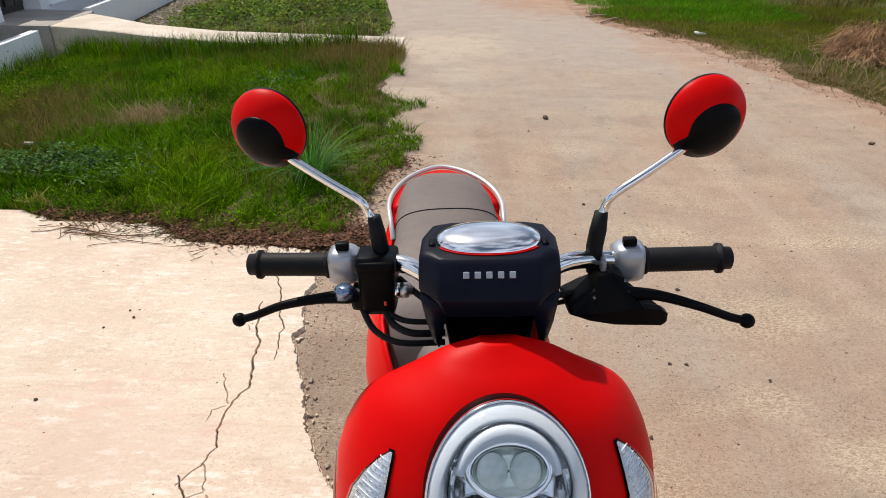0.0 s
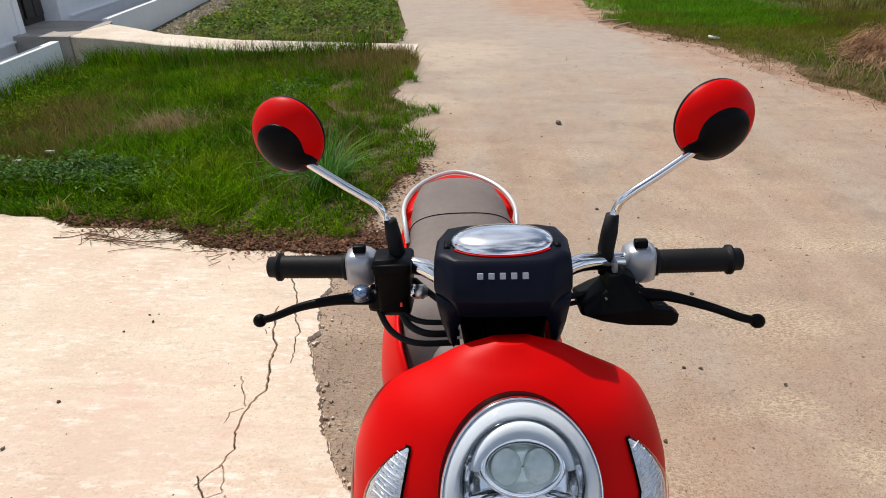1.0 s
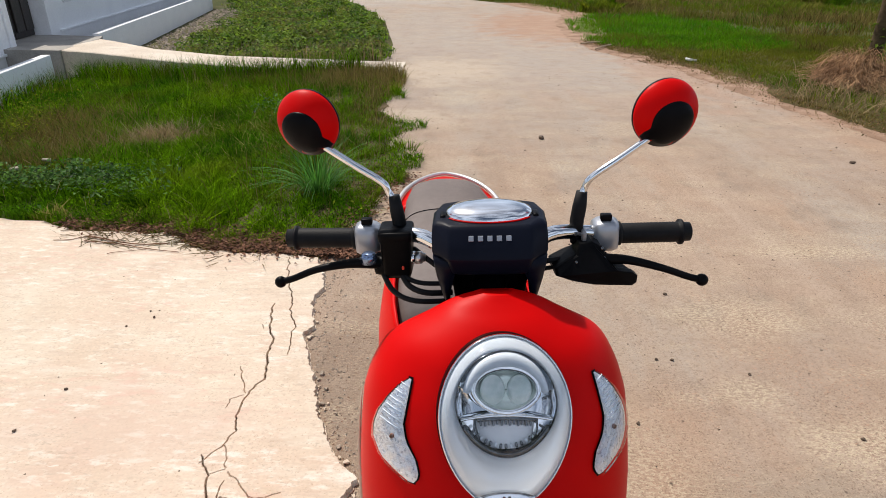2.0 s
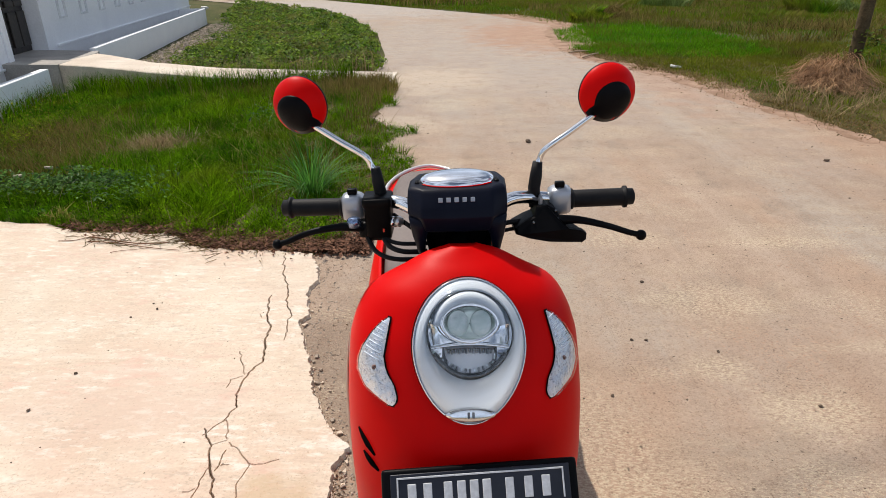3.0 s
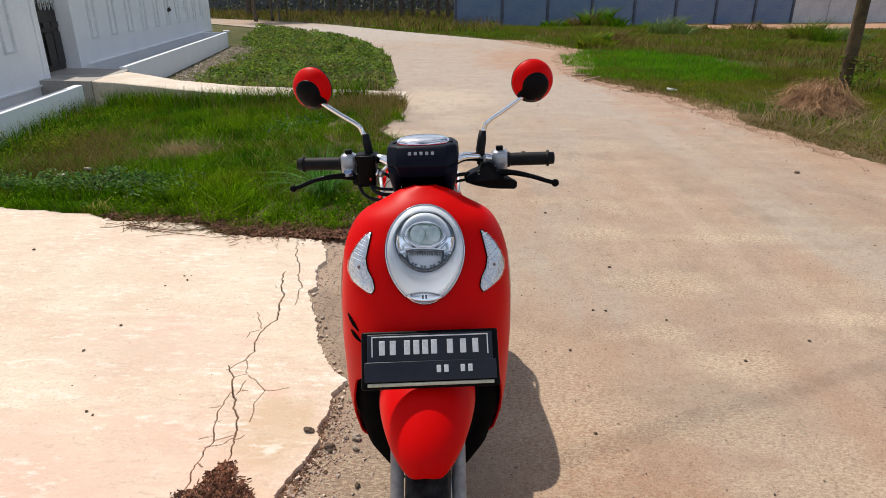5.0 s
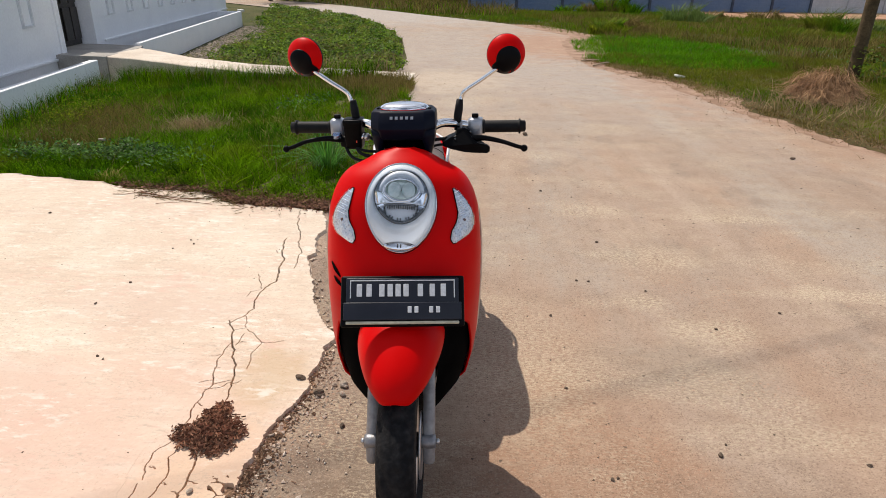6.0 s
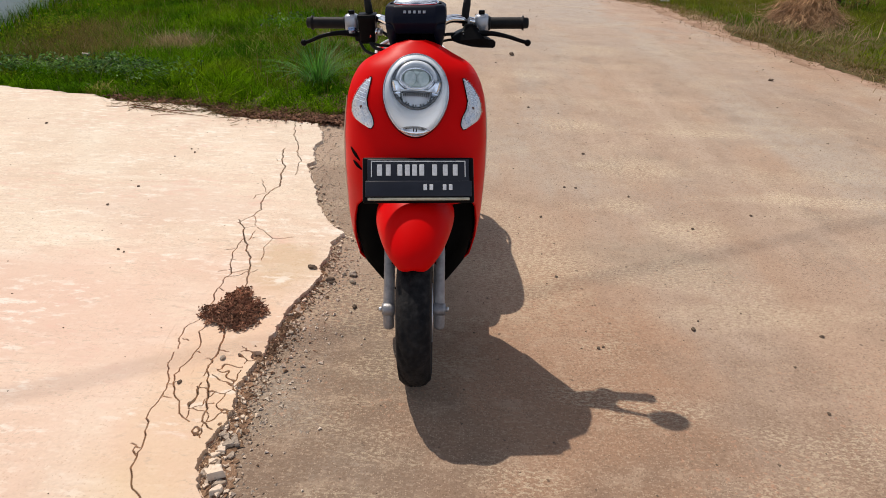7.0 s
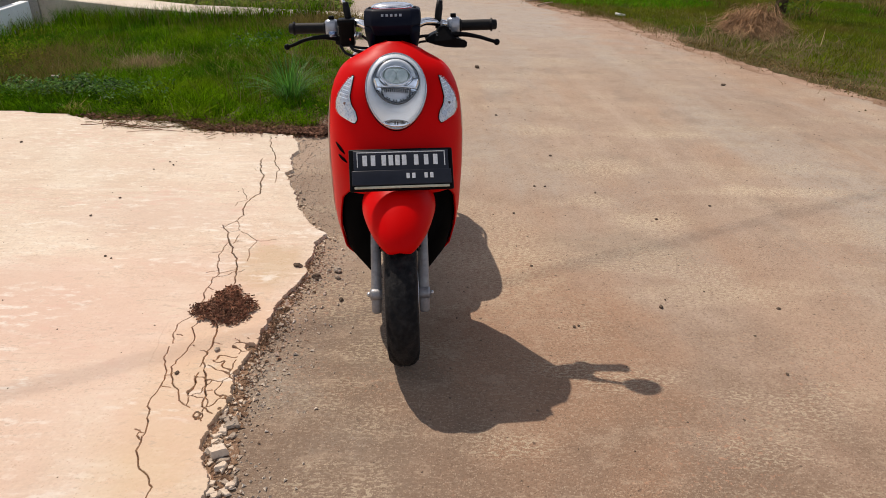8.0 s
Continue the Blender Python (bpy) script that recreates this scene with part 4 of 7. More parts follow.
n = 900
gy = rng.uniform(-0.4, 2.9, n)
gx = edge_x(gy) + np.abs(rng.normal(0, 0.10, n)) - 0.02
tagged(scatter("edge_grit", np.stack([gx, gy], 1), rng.uniform(0.003, 0.009, n), M_STONE), "pale grit and crumbs along the slab's edge", "grit", kind="stuff")
n = 1500
gy = np.where(rng.random(n) < 0.55, rng.normal(0.48, 0.15, n), rng.uniform(-0.45, 1.15, n))
gx = edge_x(gy) + rng.gamma(1.3, 0.017, n) * (1.4 - 0.5 * gy.clip(0, 1)) - 0.010
tagged(scatter("edge_crumbs", np.stack([gx, gy], 1), rng.gamma(2.0, 0.0017, n) + 0.0018, M_DEBRIS, zs=0.003), "dark earth crumbs along the broken edge", "grit", kind="stuff")
n = 700
gy = rng.uniform(-0.45, 1.15, n)
gx = edge_x(gy) + rng.gamma(1.5, 0.05, n) - 0.015
tagged(scatter("edge_chips", np.stack([gx, gy], 1), rng.gamma(2.0, 0.0018, n) + 0.002, M_SLAB, zs=0.003), "pale concrete chips along the broken edge", "grit", kind="stuff")
n = 1100
gy = rng.uniform(0.8, 2.9, n)
gx = edge_x(gy) + rng.uniform(0.0, 0.40, n) ** 1.2
tagged(scatter("edge_gravel", np.stack([gx, gy], 1), rng.gamma(2.0, 0.0009, n) + 0.0015, M_REDSOIL), "brown gravel beside the slab", "grit", kind="stuff")
n = 1900
gx, gy = rng.uniform(-0.3, 4.2, n), -1.0 + 10.0 * rng.random(n) ** 1.5
tagged(scatter("road_grit", np.stack([gx, gy], 1), (0.0018 + rng.gamma(1.3, 0.0011, n)) * (1 + gy.clip(0) * 0.12), M_DARKSTONE), "dark grit scattered on the road", "grit", kind="stuff")
n = 160
gx, gy = rng.uniform(-4.0, -0.75, n), rng.uniform(-0.3, 2.8, n)
tagged(scatter("slab_grit", np.stack([gx, gy], 1), rng.uniform(0.002, 0.006, n), M_DARKSTONE, zs=0.02), "dark grit scattered on the slab", "grit", kind="stuff")


# ---- blades, leaves ----
def blades(name, P, H, W, material, lean=0.5, seed=1, z0=-0.02, tuft=0.0):
    """Tapering blades; tuft: blades of one tuft bend the same way, with that many tufts a metre."""
    r = np.random.default_rng(seed)
    n = len(P)
    a, b = r.uniform(0, 2 * np.pi, n), r.uniform(0, 2 * np.pi, n)
    if tuft:
        b = 9.0 * patchy(P, tuft, seed + 0.5) + r.normal(0, 0.7, n)
    L = r.random(n) * lean * H
    side = np.stack([np.cos(a), np.sin(a)], 1) * (W / 2)[:, None]
    tip = np.stack([np.cos(b), np.sin(b)], 1) * L[:, None]
    z = z0 + terrain(P[:, 0], P[:, 1])
    v = np.zeros((n, 5, 3))
    v[:, 0, :2], v[:, 0, 2] = P - side, z
    v[:, 1, :2], v[:, 1, 2] = P + side, z
    v[:, 2, :2], v[:, 2, 2] = P - side * 0.8 + tip * 0.35, z + H * 0.6
    v[:, 3, :2], v[:, 3, 2] = P + side * 0.8 + tip * 0.35, z + H * 0.6
    v[:, 4, :2], v[:, 4, 2] = P + tip, z + H
    k = (np.arange(n) * 5)[:, None]
    f = [tuple(x) for x in np.concatenate([k + [0, 1, 3], k + [0, 3, 2], k + [2, 3, 4]]).tolist()]
    return raw(name, v.reshape(-1, 3).tolist(), f, material)


def leaves(name, P, Z, S, material, seed=1, tilt=0.9, low=True):
    """Pointed leaves, each folded along its rib."""
    r = np.random.default_rng(seed)
    n = len(P)
    a = r.uniform(0, 2 * np.pi, n)
    u = np.stack([np.cos(a), np.sin(a), r.normal(0, tilt * 0.5, n)], 1) * S[:, None]
    w = np.stack([-np.sin(a), np.cos(a), r.normal(0, tilt * 0.5, n)], 1) * (S * 0.55)[:, None]
    c = np.concatenate([P, (Z + (terrain(P[:, 0], P[:, 1]) if low else 0))[:, None]], 1)
    up = np.array([0, 0, 1.0]) * (S * 0.18)[:, None]
    v = np.stack([c - u * 0.5, c + w * 0.55 + up, c + u * 0.55, c - w * 0.55 + up], 1)
    k = (np.arange(n) * 4)[:, None]
    f = np.concatenate([k + [0, 1, 2], k + [0, 2, 3]]).tolist()
    return raw(name, v.reshape(-1, 3).tolist(), f, material)


def patchy(P, f, seed):
    return np.array([noise.noise((x * f, y * f, seed)) for x, y in P])



def hw(u, out, z=0.0):
    """A point of the house front: u metres along the wall, out metres towards the road."""
    p = WALL_A + WALL_D * u + WALL_N * out
    return Vector((p.x, p.y, z))


walk_near = lambda x: np.interp(x, [-7.16, -6.07, -5.37, -4.24, -3.10, -0.71], [10.38, 9.85, 9.62, 9.14, 8.86, 8.71])
walk_far = lambda x: np.interp(x, [-7.11, -6.19, -4.66, -3.38, -0.78], [11.88, 11.30, 10.15, 9.73, 9.57])

# front lawn
N = 400000
P = np.stack([rng.uniform(-7.0, -0.1, N), 2.75 + 7.05 * rng.random(N) ** 1.25], 1)
near = patchy(P, 2.2, 5.0)
tufty = patchy(P, 7.0, 9.0)
ok = (P[:, 0] > curb_x(P[:, 1])) & (P[:, 0] < left_x(P[:, 1]) + 0.02 + 0.20 * near + 0.10 * tufty) & (P[:, 1] > back_y(P[:, 0]) + 0.02 + 0.12 * near + 0.15 * np.clip((P[:, 0] + 1.8) / 0.7, 0, 1)) & (P[:, 1] < walk_near(P[:, 0]) + 0.05)
thin = np.exp(-((P[:, 0] + 2.75) ** 2 + (P[:, 1] - 5.6) ** 2) / 0.10) + 0.8 * np.exp(-((P[:, 0] + 4.1) ** 2 + (P[:, 1] - 5.6) ** 2) / 0.6)
ok &= rng.random(len(P)) > 0.8 * thin
ok &= rng.random(len(P)) < 0.72 + 1.3 * tufty
P, tufty = P[ok], tufty[ok]
edge = np.clip(np.minimum(P[:, 1] - back_y(P[:, 0]), left_x(P[:, 1]) - P[:, 0]) / 0.4, 0.55, 1)
H = (0.034 + 0.068 * rng.random(len(P)) ** 1.5) * edge * (1.0 + 0.6 * patchy(P, 1.3, 2.0)) * (1.0 + 1.5 * tufty)
tagged(blades("lawn", P, np.abs(H) + 0.038, rng.uniform(0.0022, 0.0056, len(P)) * (0.75 + P[:, 1] * 0.06), M_GRASS, 1.7, 2, tuft=5.5), "unmown green grass beside the slab", "grass", kind="stuff")
# small leaves creeping through the blades
Q = P[rng.random(len(P)) < 0.20]
Q = Q + rng.normal(0, 0.01, Q.shape)
tagged(leaves("creeping_leaves", Q, rng.uniform(0.015, 0.085, len(Q)), rng.uniform(0.009, 0.022, len(Q)), M_GRASS, 46, 1.0), "small creeping leaves in the grass", "weeds", kind="stuff")
Q = Q[patchy(Q, 0.9, 17.0) > 0.06][::9]
tagged(leaves("yellow_leaves", Q, rng.uniform(0.05, 0.12, len(Q)), rng.uniform(0.012, 0.026, len(Q)), M_YELLOWLEAF, 45, 1.0), "yellowing leaf tips in the grass", "weeds", kind="stuff")
# brown grass in seed at the far corner by the road, and yellowing tips among the green
Q = np.concatenate([rng.normal((-1.15, 8.1), (0.42, 0.40), (5200, 2)), rng.normal((-2.2, 8.5), (0.7, 0.25), (1500, 2))])
Q = Q[(Q[:, 0] < left_x(Q[:, 1]) + 0.05) & (Q[:, 1] < walk_near(Q[:, 0]) - 0.02)]
tagged(blades("seeding_grass", Q, rng.uniform(0.10, 0.26, len(Q)), rng.uniform(0.003, 0.007, len(Q)), M_FARGRASS, 0.9, 47, tuft=3.0), "brown seeding grass at the lawn's corner by the road", "grass", kind="stuff")
Q = np.concatenate([rng.normal((-1.75, 5.8), (0.35, 0.45), (520, 2)), rng.normal((-1.3, 5.0), (0.22, 0.25), (220, 2)), rng.normal((-2.6, 6.2), (0.7, 0.6), (260, 2))])
Q = Q[(Q[:, 0] < left_x(Q[:, 1])) & (Q[:, 1] > back_y(Q[:, 0]) + 0.1)]
tagged(blades("yellow_stems", Q, rng.uniform(0.08, 0.17, len(Q)), rng.uniform(0.003, 0.007, len(Q)), M_YELLOWTIP, 2.2, 48, tuft=9.0), "bent yellowing grass stems in the lawn", "grass", kind="stuff")
# feathery yellow-green weeds near the kerb
Q = np.concatenate([rng.normal((-4.35, 5.9), (0.16, 0.28), (1300, 2)), rng.normal((-4.75, 7.1), (0.20, 0.30), (700, 2))])
tagged(leaves("feathery_weeds", Q, np.abs(rng.normal(0.16, 0.11, len(Q))), rng.uniform(0.012, 0.032, len(Q)), M_YELLOWLEAF, 49, 1.3), "feathery yellow-green weeds before the kerb", "weeds", kind="stuff")
# matted dry tangle where grass meets the slab
lx = rng.uniform(-2.2, -0.35, 5200)
Q = np.stack([lx, back_y(lx) + rng.normal(0.16, 0.10, 5200)], 1)
Q = Q[Q[:, 0] < left_x(Q[:, 1]) + 0.05]
tagged(blades("border_tangle", Q, rng.uniform(0.015, 0.075, len(Q)), rng.uniform(0.003, 0.007, len(Q)), M_FARGRASS, 2.6, 50), "matted brownish grass along the slab", "grass", kind="stuff")
P = P[::2]
sel = rng.random(len(P)) < 0.006
Q = P[sel]
tagged(blades("seed_stalks", Q, rng.uniform(0.12, 0.24, len(Q)), rng.uniform(0.0015, 0.003, len(Q)), M_DRYGRASS, 1.4, 3), "thin straw stalks among the grass", "grass", kind="stuff")
Q = np.concatenate([rng.normal((-2.75, 5.6), (0.17, 0.13), (1000, 2)), rng.normal((-3.9, 5.4), (0.4, 0.35), (260, 2))])
tagged(blades("dry_patch", Q, rng.uniform(0.10, 0.22, len(Q)), rng.uniform(0.004, 0.008, len(Q)), M_DRYGRASS, 1.6, 4), "straw-coloured dry grass patch in the lawn", "grass", kind="stuff")
Q = np.concatenate([rng.normal((-4.15, 6.3), (0.42, 0.45), (3000, 2)), rng.normal((-3.6, 5.5), (0.35, 0.35), (1700, 2)), rng.normal((-3.45, 4.6), (0.3, 0.22), (1100, 2)),
                    rng.normal((-1.0, 4.6), (0.25, 0.5), (700, 2)), rng.normal((-0.75, 6.6), (0.2, 0.7), (1100, 2))])
Q = Q[Q[:, 0] < left_x(Q[:, 1]) - 0.05]
tagged(blades("brown_weeds", Q, rng.uniform(0.08, 0.26, len(Q)), rng.uniform(0.003, 0.007, len(Q)), M_FARGRASS, 1.0, 44), "brownish dry weeds among the grass", "weeds", kind="stuff")
wx = rng.uniform(-5.7, -1.2, 4600)
Q = np.stack([wx, walk_near(wx) - np.abs(rng.normal(0.05, 0.16, 4600))], 1)
wy = rng.uniform(5.0, 9.2, 1500)
Q = np.concatenate([Q, np.stack([curb_x(wy) + np.abs(rng.normal(0.05, 0.15, 1500)), wy], 1)])
tagged(blades("edge_weeds", Q, rng.uniform(0.12, 0.40, len(Q)), rng.uniform(0.005, 0.010, len(Q)), M_GRASS, 0.9, 41), "tall weeds along the walkway and kerb", "weeds", kind="stuff")
wx = rng.uniform(-5.9, -1.0, 900)
Q2 = np.stack([wx, walk_far(wx) + np.abs(rng.normal(0.12, 0.22, 900))], 1)
tagged(blades("vine_stalks", Q2, rng.uniform(0.12, 0.42, 900), rng.uniform(0.003, 0.006, 900), M_DRYGRASS, 0.7, 43), "dry stalks before the ground vines", "weeds", kind="stuff")
tagged(blades("edge_stalks", Q[::14], rng.uniform(0.25, 0.50, len(Q[::14])), rng.uniform(0.003, 0.005, len(Q[::14])), M_DRYGRASS, 0.5, 42), "dry stalks along the walkway", "weeds", kind="stuff")
# broad-leaved weeds near the slab's far corner
Q = np.concatenate([rng.normal((-2.62, 4.10), (0.24, 0.13), (1500, 2)), rng.normal((-3.25, 4.0), (0.25, 0.12), (900, 2)), rng.normal((-2.2, 3.75), (0.2, 0.1), (200, 2)),
                    rng.normal((-1.75, 6.6), (0.2, 0.2), (260, 2))])
Q = Q[Q[:, 1] > back_y(Q[:, 0]) + 0.05]
tagged(leaves("broad_weeds", Q, 0.03 + 0.15 * np.abs(patchy(Q, 5.0, 3.0)) + rng.uniform(0, 0.09, len(Q)), rng.uniform(0.018, 0.042, len(Q)), M_WEED, 5), "leafy green weeds at the slab's edge", "weeds", kind="stuff")

# the tuft of long arching blades
n = 230
a = rng.uniform(0, 2 * np.pi, n)
v, f = [], []
for i in range(n):
    L, w = rng.uniform(0.26, 0.58), rng.uniform(0.0030, 0.0062)
    d = Vector((math.cos(a[i]), math.sin(a[i]), 0))
    s = Vector((-d.y, d.x, 0)) * w
    spread = rng.uniform(0.18, 1.05)
    base = Vector((-0.86, 3.82, -0.01)) + d * rng.uniform(0, 0.10)
    for k in range(6):
        t = k / 5
        p = base + d * (spread * L * t ** 1.6) + Vector((0, 0, L * (t - 0.62 * spread * t * t)))
        q = s * (1 - 0.85 * t)
        v += [p - q, p + q]
        if k:
            m = 12 * i + 2 * k
            f.append((m - 2, m - 1, m + 1, m))
tuft = raw("grass_tuft", v, f, M_TUFT)
tagged(tuft, "tuft of long arching pale-green blades in the lawn", "grass tuft")

# dead leaves along the lawn's border
n = 2600
lx = -0.35 - 2.0 * rng.random(n) ** 1.3
ly = back_y(lx) + rng.normal(0.07, 0.055, n) * (0.7 + 0.6 * np.sin(lx * 7) ** 2)
P2 = np.stack([lx, ly], 1)
m2 = 1100
ly2 = rng.uniform(2.85, 4.3, m2)
P2 = np.concatenate([P2, np.stack([left_x(ly2) - rng.normal(0.05, 0.10, m2), ly2], 1)])
m4 = 4200
lx4 = -0.35 - 1.3 * rng.random(m4) ** 1.2
P2 = np.concatenate([P2, np.stack([lx4, back_y(lx4) + np.abs(rng.normal(0.10, 0.12, m4))], 1)])
tagged(leaves("leaf_litter", P2, rng.uniform(0.006, 0.030, len(P2)), rng.uniform(0.012, 0.034, len(P2)), M_LITTER, 6, 0.5), "brown dead leaves along the grass border", "leaf litter", kind="stuff")


def sticks(name, centers, lengths, radius, material, zspan, seed):
    r = np.random.default_rng(seed)
    v, f = [], []
    for i, (x, y) in enumerate(centers):
        a, L = r.uniform(0, np.pi), lengths[i] / 2
        z = r.uniform(*zspan)
        d = np.array([math.cos(a) * L, math.sin(a) * L, r.normal(0, 0.25) * L])
        s = np.array([-math.sin(a), math.cos(a), 0]) * radius
        c = np.array([x, y, z])
        up = np.array([0, 0, radius * 1.6])
        m = len(v)
        v += [tuple(c - d - s), tuple(c - d + s), tuple(c - d + up), tuple(c + d - s), tuple(c + d + s), tuple(c + d + up)]
        f += [(m, m + 1, m + 4, m + 3), (m + 1, m + 2, m + 5, m + 4), (m + 2, m, m + 3, m + 5)]
    return raw(name, v, f, material)


# mound of dry twigs and leaf bits on the slab, loose at its rim
n = 3000
ta, tr = rng.uniform(0, 2 * np.pi, n), np.minimum(rng.rayleigh(0.80, n), 1.75 + 0.45 * rng.random(n))
tr *= 1 + 0.10 * np.sin(3 * ta - 1.2) + 0.07 * np.sin(7 * ta) + 0.06 * np.sin(11 * ta + 2.0)
upper = np.arange(n) % 10 < 3
q = np.where(upper[:, None], np.stack([0.024 * tr * np.cos(ta) - 0.556, 0.046 * tr * np.sin(ta) + 0.672], 1), np.stack([0.060 * tr * np.cos(ta) - 0.537, 0.046 * tr * np.sin(ta) + 0.575], 1))
hgt = 0.032 * np.exp(-(((q[:, 0] + 0.54) / 0.085) ** 2 + ((q[:, 1] - 0.60) / 0.090) ** 2))
mv = sticks("twig_mound", q, rng.uniform(0.007, 0.022, n), 0.0024, M_MULCH, (0.021, 0.026), 9)
for i, vert in enumerate(mv.data.vertices):
    vert.co.z += hgt[i // 6] * (0.25 + 0.75 * ((i // 6) % 17) / 16)
tagged(mv, "small mound of dry brown twigs on the cracked slab", "twig mound")
n = 170
yy = rng.uniform(-0.4, 1.1, n)
q = np.stack([edge_x(yy) + rng.normal(0.03, 0.035, n), yy], 1)
tagged(sticks("twig_scatter", q, rng.uniform(0.008, 0.025, n), 0.0012, M_MULCH, (0.003, 0.012), 10), "dry twigs and roots along the broken edge", "twigs", kind="stuff")
n = 60
xx = rng.uniform(-2.2, -1.2, n)
q = np.stack([xx, back_y(xx) - np.abs(rng.normal(0.04, 0.05, n))], 1)
tagged(sticks("dry_runners", q, rng.uniform(0.05, 0.18, n), 0.0016, M_DRYGRASS, (0.022, 0.024), 11), "dry runners of grass lying over the slab", "twigs", kind="stuff")

for pts, r in (([(-2.041, 3.056), (-1.92, 3.02), (-1.811, 2.981), (-1.689, 2.955), (-1.60, 2.958), (-1.525, 2.971)], 0.0048), ([(-2.021, 2.992), (-1.90, 2.975), (-1.782, 2.953), (-1.652, 2.908), (-1.54, 2.88), (-1.435, 2.865)], 0.0036),
               ([(-1.813, 2.834), (-1.79, 2.853), (-1.754, 2.867), (-1.658, 2.888), (-1.60, 2.91)], 0.0020), ([(-2.20, 3.00), (-2.12, 3.01), (-2.06, 3.05), (-2.0, 3.09)], 0.0026)):
    tw = part("twig", tube([(x, y, 0.021 + r + 0.003 * abs(math.sin(9 * x))) for x, y in pts], [r * (1.0 - 0.10 * k) for k in range(len(pts))], 7, 3), M_MULCH)
    tagged(tw, "long thin brown twig lying on the slab", "twig", "long twigs on the slab")
# fine dry roots and stalks spread over the slab beside them
n = 150
q = np.stack([rng.uniform(-2.05, -1.25, n), rng.uniform(2.92, 3.14, n)], 1)
tagged(sticks("dry_roots", q, rng.uniform(0.03, 0.12, n), 0.0013, M_FARGRASS, (0.022, 0.028), 19), "thin dry roots and stalks over the slab's border", "twigs", kind="stuff")
q = rng.normal((-2.43, 3.42), (0.05, 0.035), (70, 2))
tagged(blades("yellow_sprig", q, rng.uniform(0.05, 0.13, 70), rng.uniform(0.006, 0.012, 70), M_YELLOWTIP, 1.2, 57), "small yellow sprig at the slab's border", "grass tuft")

# vine bed past the walkway
P = np.stack([rng.uniform(-10.5, -0.8, 110000), rng.uniform(9.4, 31, 110000)], 1)
lim = left_x(P[:, 1]) - 0.05 + 0.18 * patchy(P, 0.9, 1.0)
ok = (P[:, 0] > curb_x(P[:, 1]) - np.clip(P[:, 1] - 24, 0, 30) * 0.8) & (P[:, 0] < lim) & (P[:, 1] > walk_far(P[:, 0]) + 0.05)
bare = np.clip((curb_x(P[:, 1]) + 2.0 + 0.8 * patchy(P, 0.9, 2.0) - P[:, 0]) / 0.9, 0, 1) * (P[:, 1] < 22)
ok &= (rng.random(len(P)) > 1.02 * bare) & (P[:, 0] > curb_x(P[:, 1]) + 0.5)
ok &= (rng.random(len(P)) < np.clip(15 / P[:, 1], 0.3, 1)) & (rng.random(len(P)) < 1.05 + 2.2 * patchy(P, 1.5, 6.0))
P = P[ok]
hz = 0.10 + 0.13 * rng.random(len(P)) + 0.10 * patchy(P, 0.8, 7.0)
tagged(leaves("vine_bed", P, np.abs(hz) * np.clip((left_x(P[:, 1]) - P[:, 0]) / 0.4, 0.3, 1), rng.uniform(0.045, 0.09, len(P)) * (0.8 + P[:, 1] * 0.02), M_VINE, 8),
       "dense leafy ground vines between wall and road", "ground vines", kind="stuff")
Q = P[rng.random(len(P)) < 0.35]
tagged(blades("vine_bed_grass", Q, rng.uniform(0.08, 0.22, len(Q)), rng.uniform(0.006, 0.014, len(Q)), M_GRASS, 0.9, 12), "grass growing through the vines", "grass", kind="stuff")

n = 2600
gy = rng.uniform(11.5, 23, n)
gx = curb_x(gy) + 0.1 + rng.gamma(1.6, 0.55, n)
tagged(scatter("kerb_gravel", np.stack([gx, gy], 1), rng.gamma(2.0, 0.010, n) + 0.008, M_STONE, zs=terrain(gx, gy) - 0.02), "grey-brown gravel and rubble before the kerb", "gravel", kind="stuff")

# verge across the road
P = np.concatenate([np.stack([rng.uniform(2.2, 11, 140000), 3.0 + 10 * rng.random(140000)], 1), np.stack([rng.uniform(1.4, 26, 100000), 10 + 21 * rng.random(100000)], 1),
                    np.stack([rng.uniform(-5.0, 1.4, 14000), 22.0 + 9 * rng.random(14000)], 1)])
nz = patchy(P, 0.8, 12.0)
rx = np.where(P[:, 1] < 22, right_x(P[:, 1]), 1.44 - (P[:, 1] - 22.2) * 0.77)
bare = np.exp(-((P[:, 0] - rx - 0.25) / 0.40) ** 2) * (0.55 + 0.4 * nz)
ok = (P[:, 0] > rx + 0.25 + 0.3 * nz) & (rng.random(len(P)) > bare) & (P[:, 0] < 0.72 * P[:, 1] + 4.0)
ok &= ~((P[:, 1] > 28.2) & (P[:, 0] > 10) & (rng.random(len(P)) < 0.93))
P = P[ok]
far = np.clip(P[:, 1] / 12, 0.6, 2.2)
H = (0.04 + 0.06 * rng.random(len(P))) * far ** 0.8 * (1.0 + 1.1 * patchy(P, 0.5, 3.0)) * np.clip((P[:, 0] - np.where(P[:, 1] < 22, right_x(P[:, 1]), 0)) / 1.0, 0.4, 1)
tagged(blades("verge_grass", P, np.abs(H) + 0.02, rng.uniform(0.006, 0.012, len(P)) * far, M_GRASS2, 1.6, 14, tuft=2.0), "green and yellowing grass on the verge", "grass", kind="stuff")


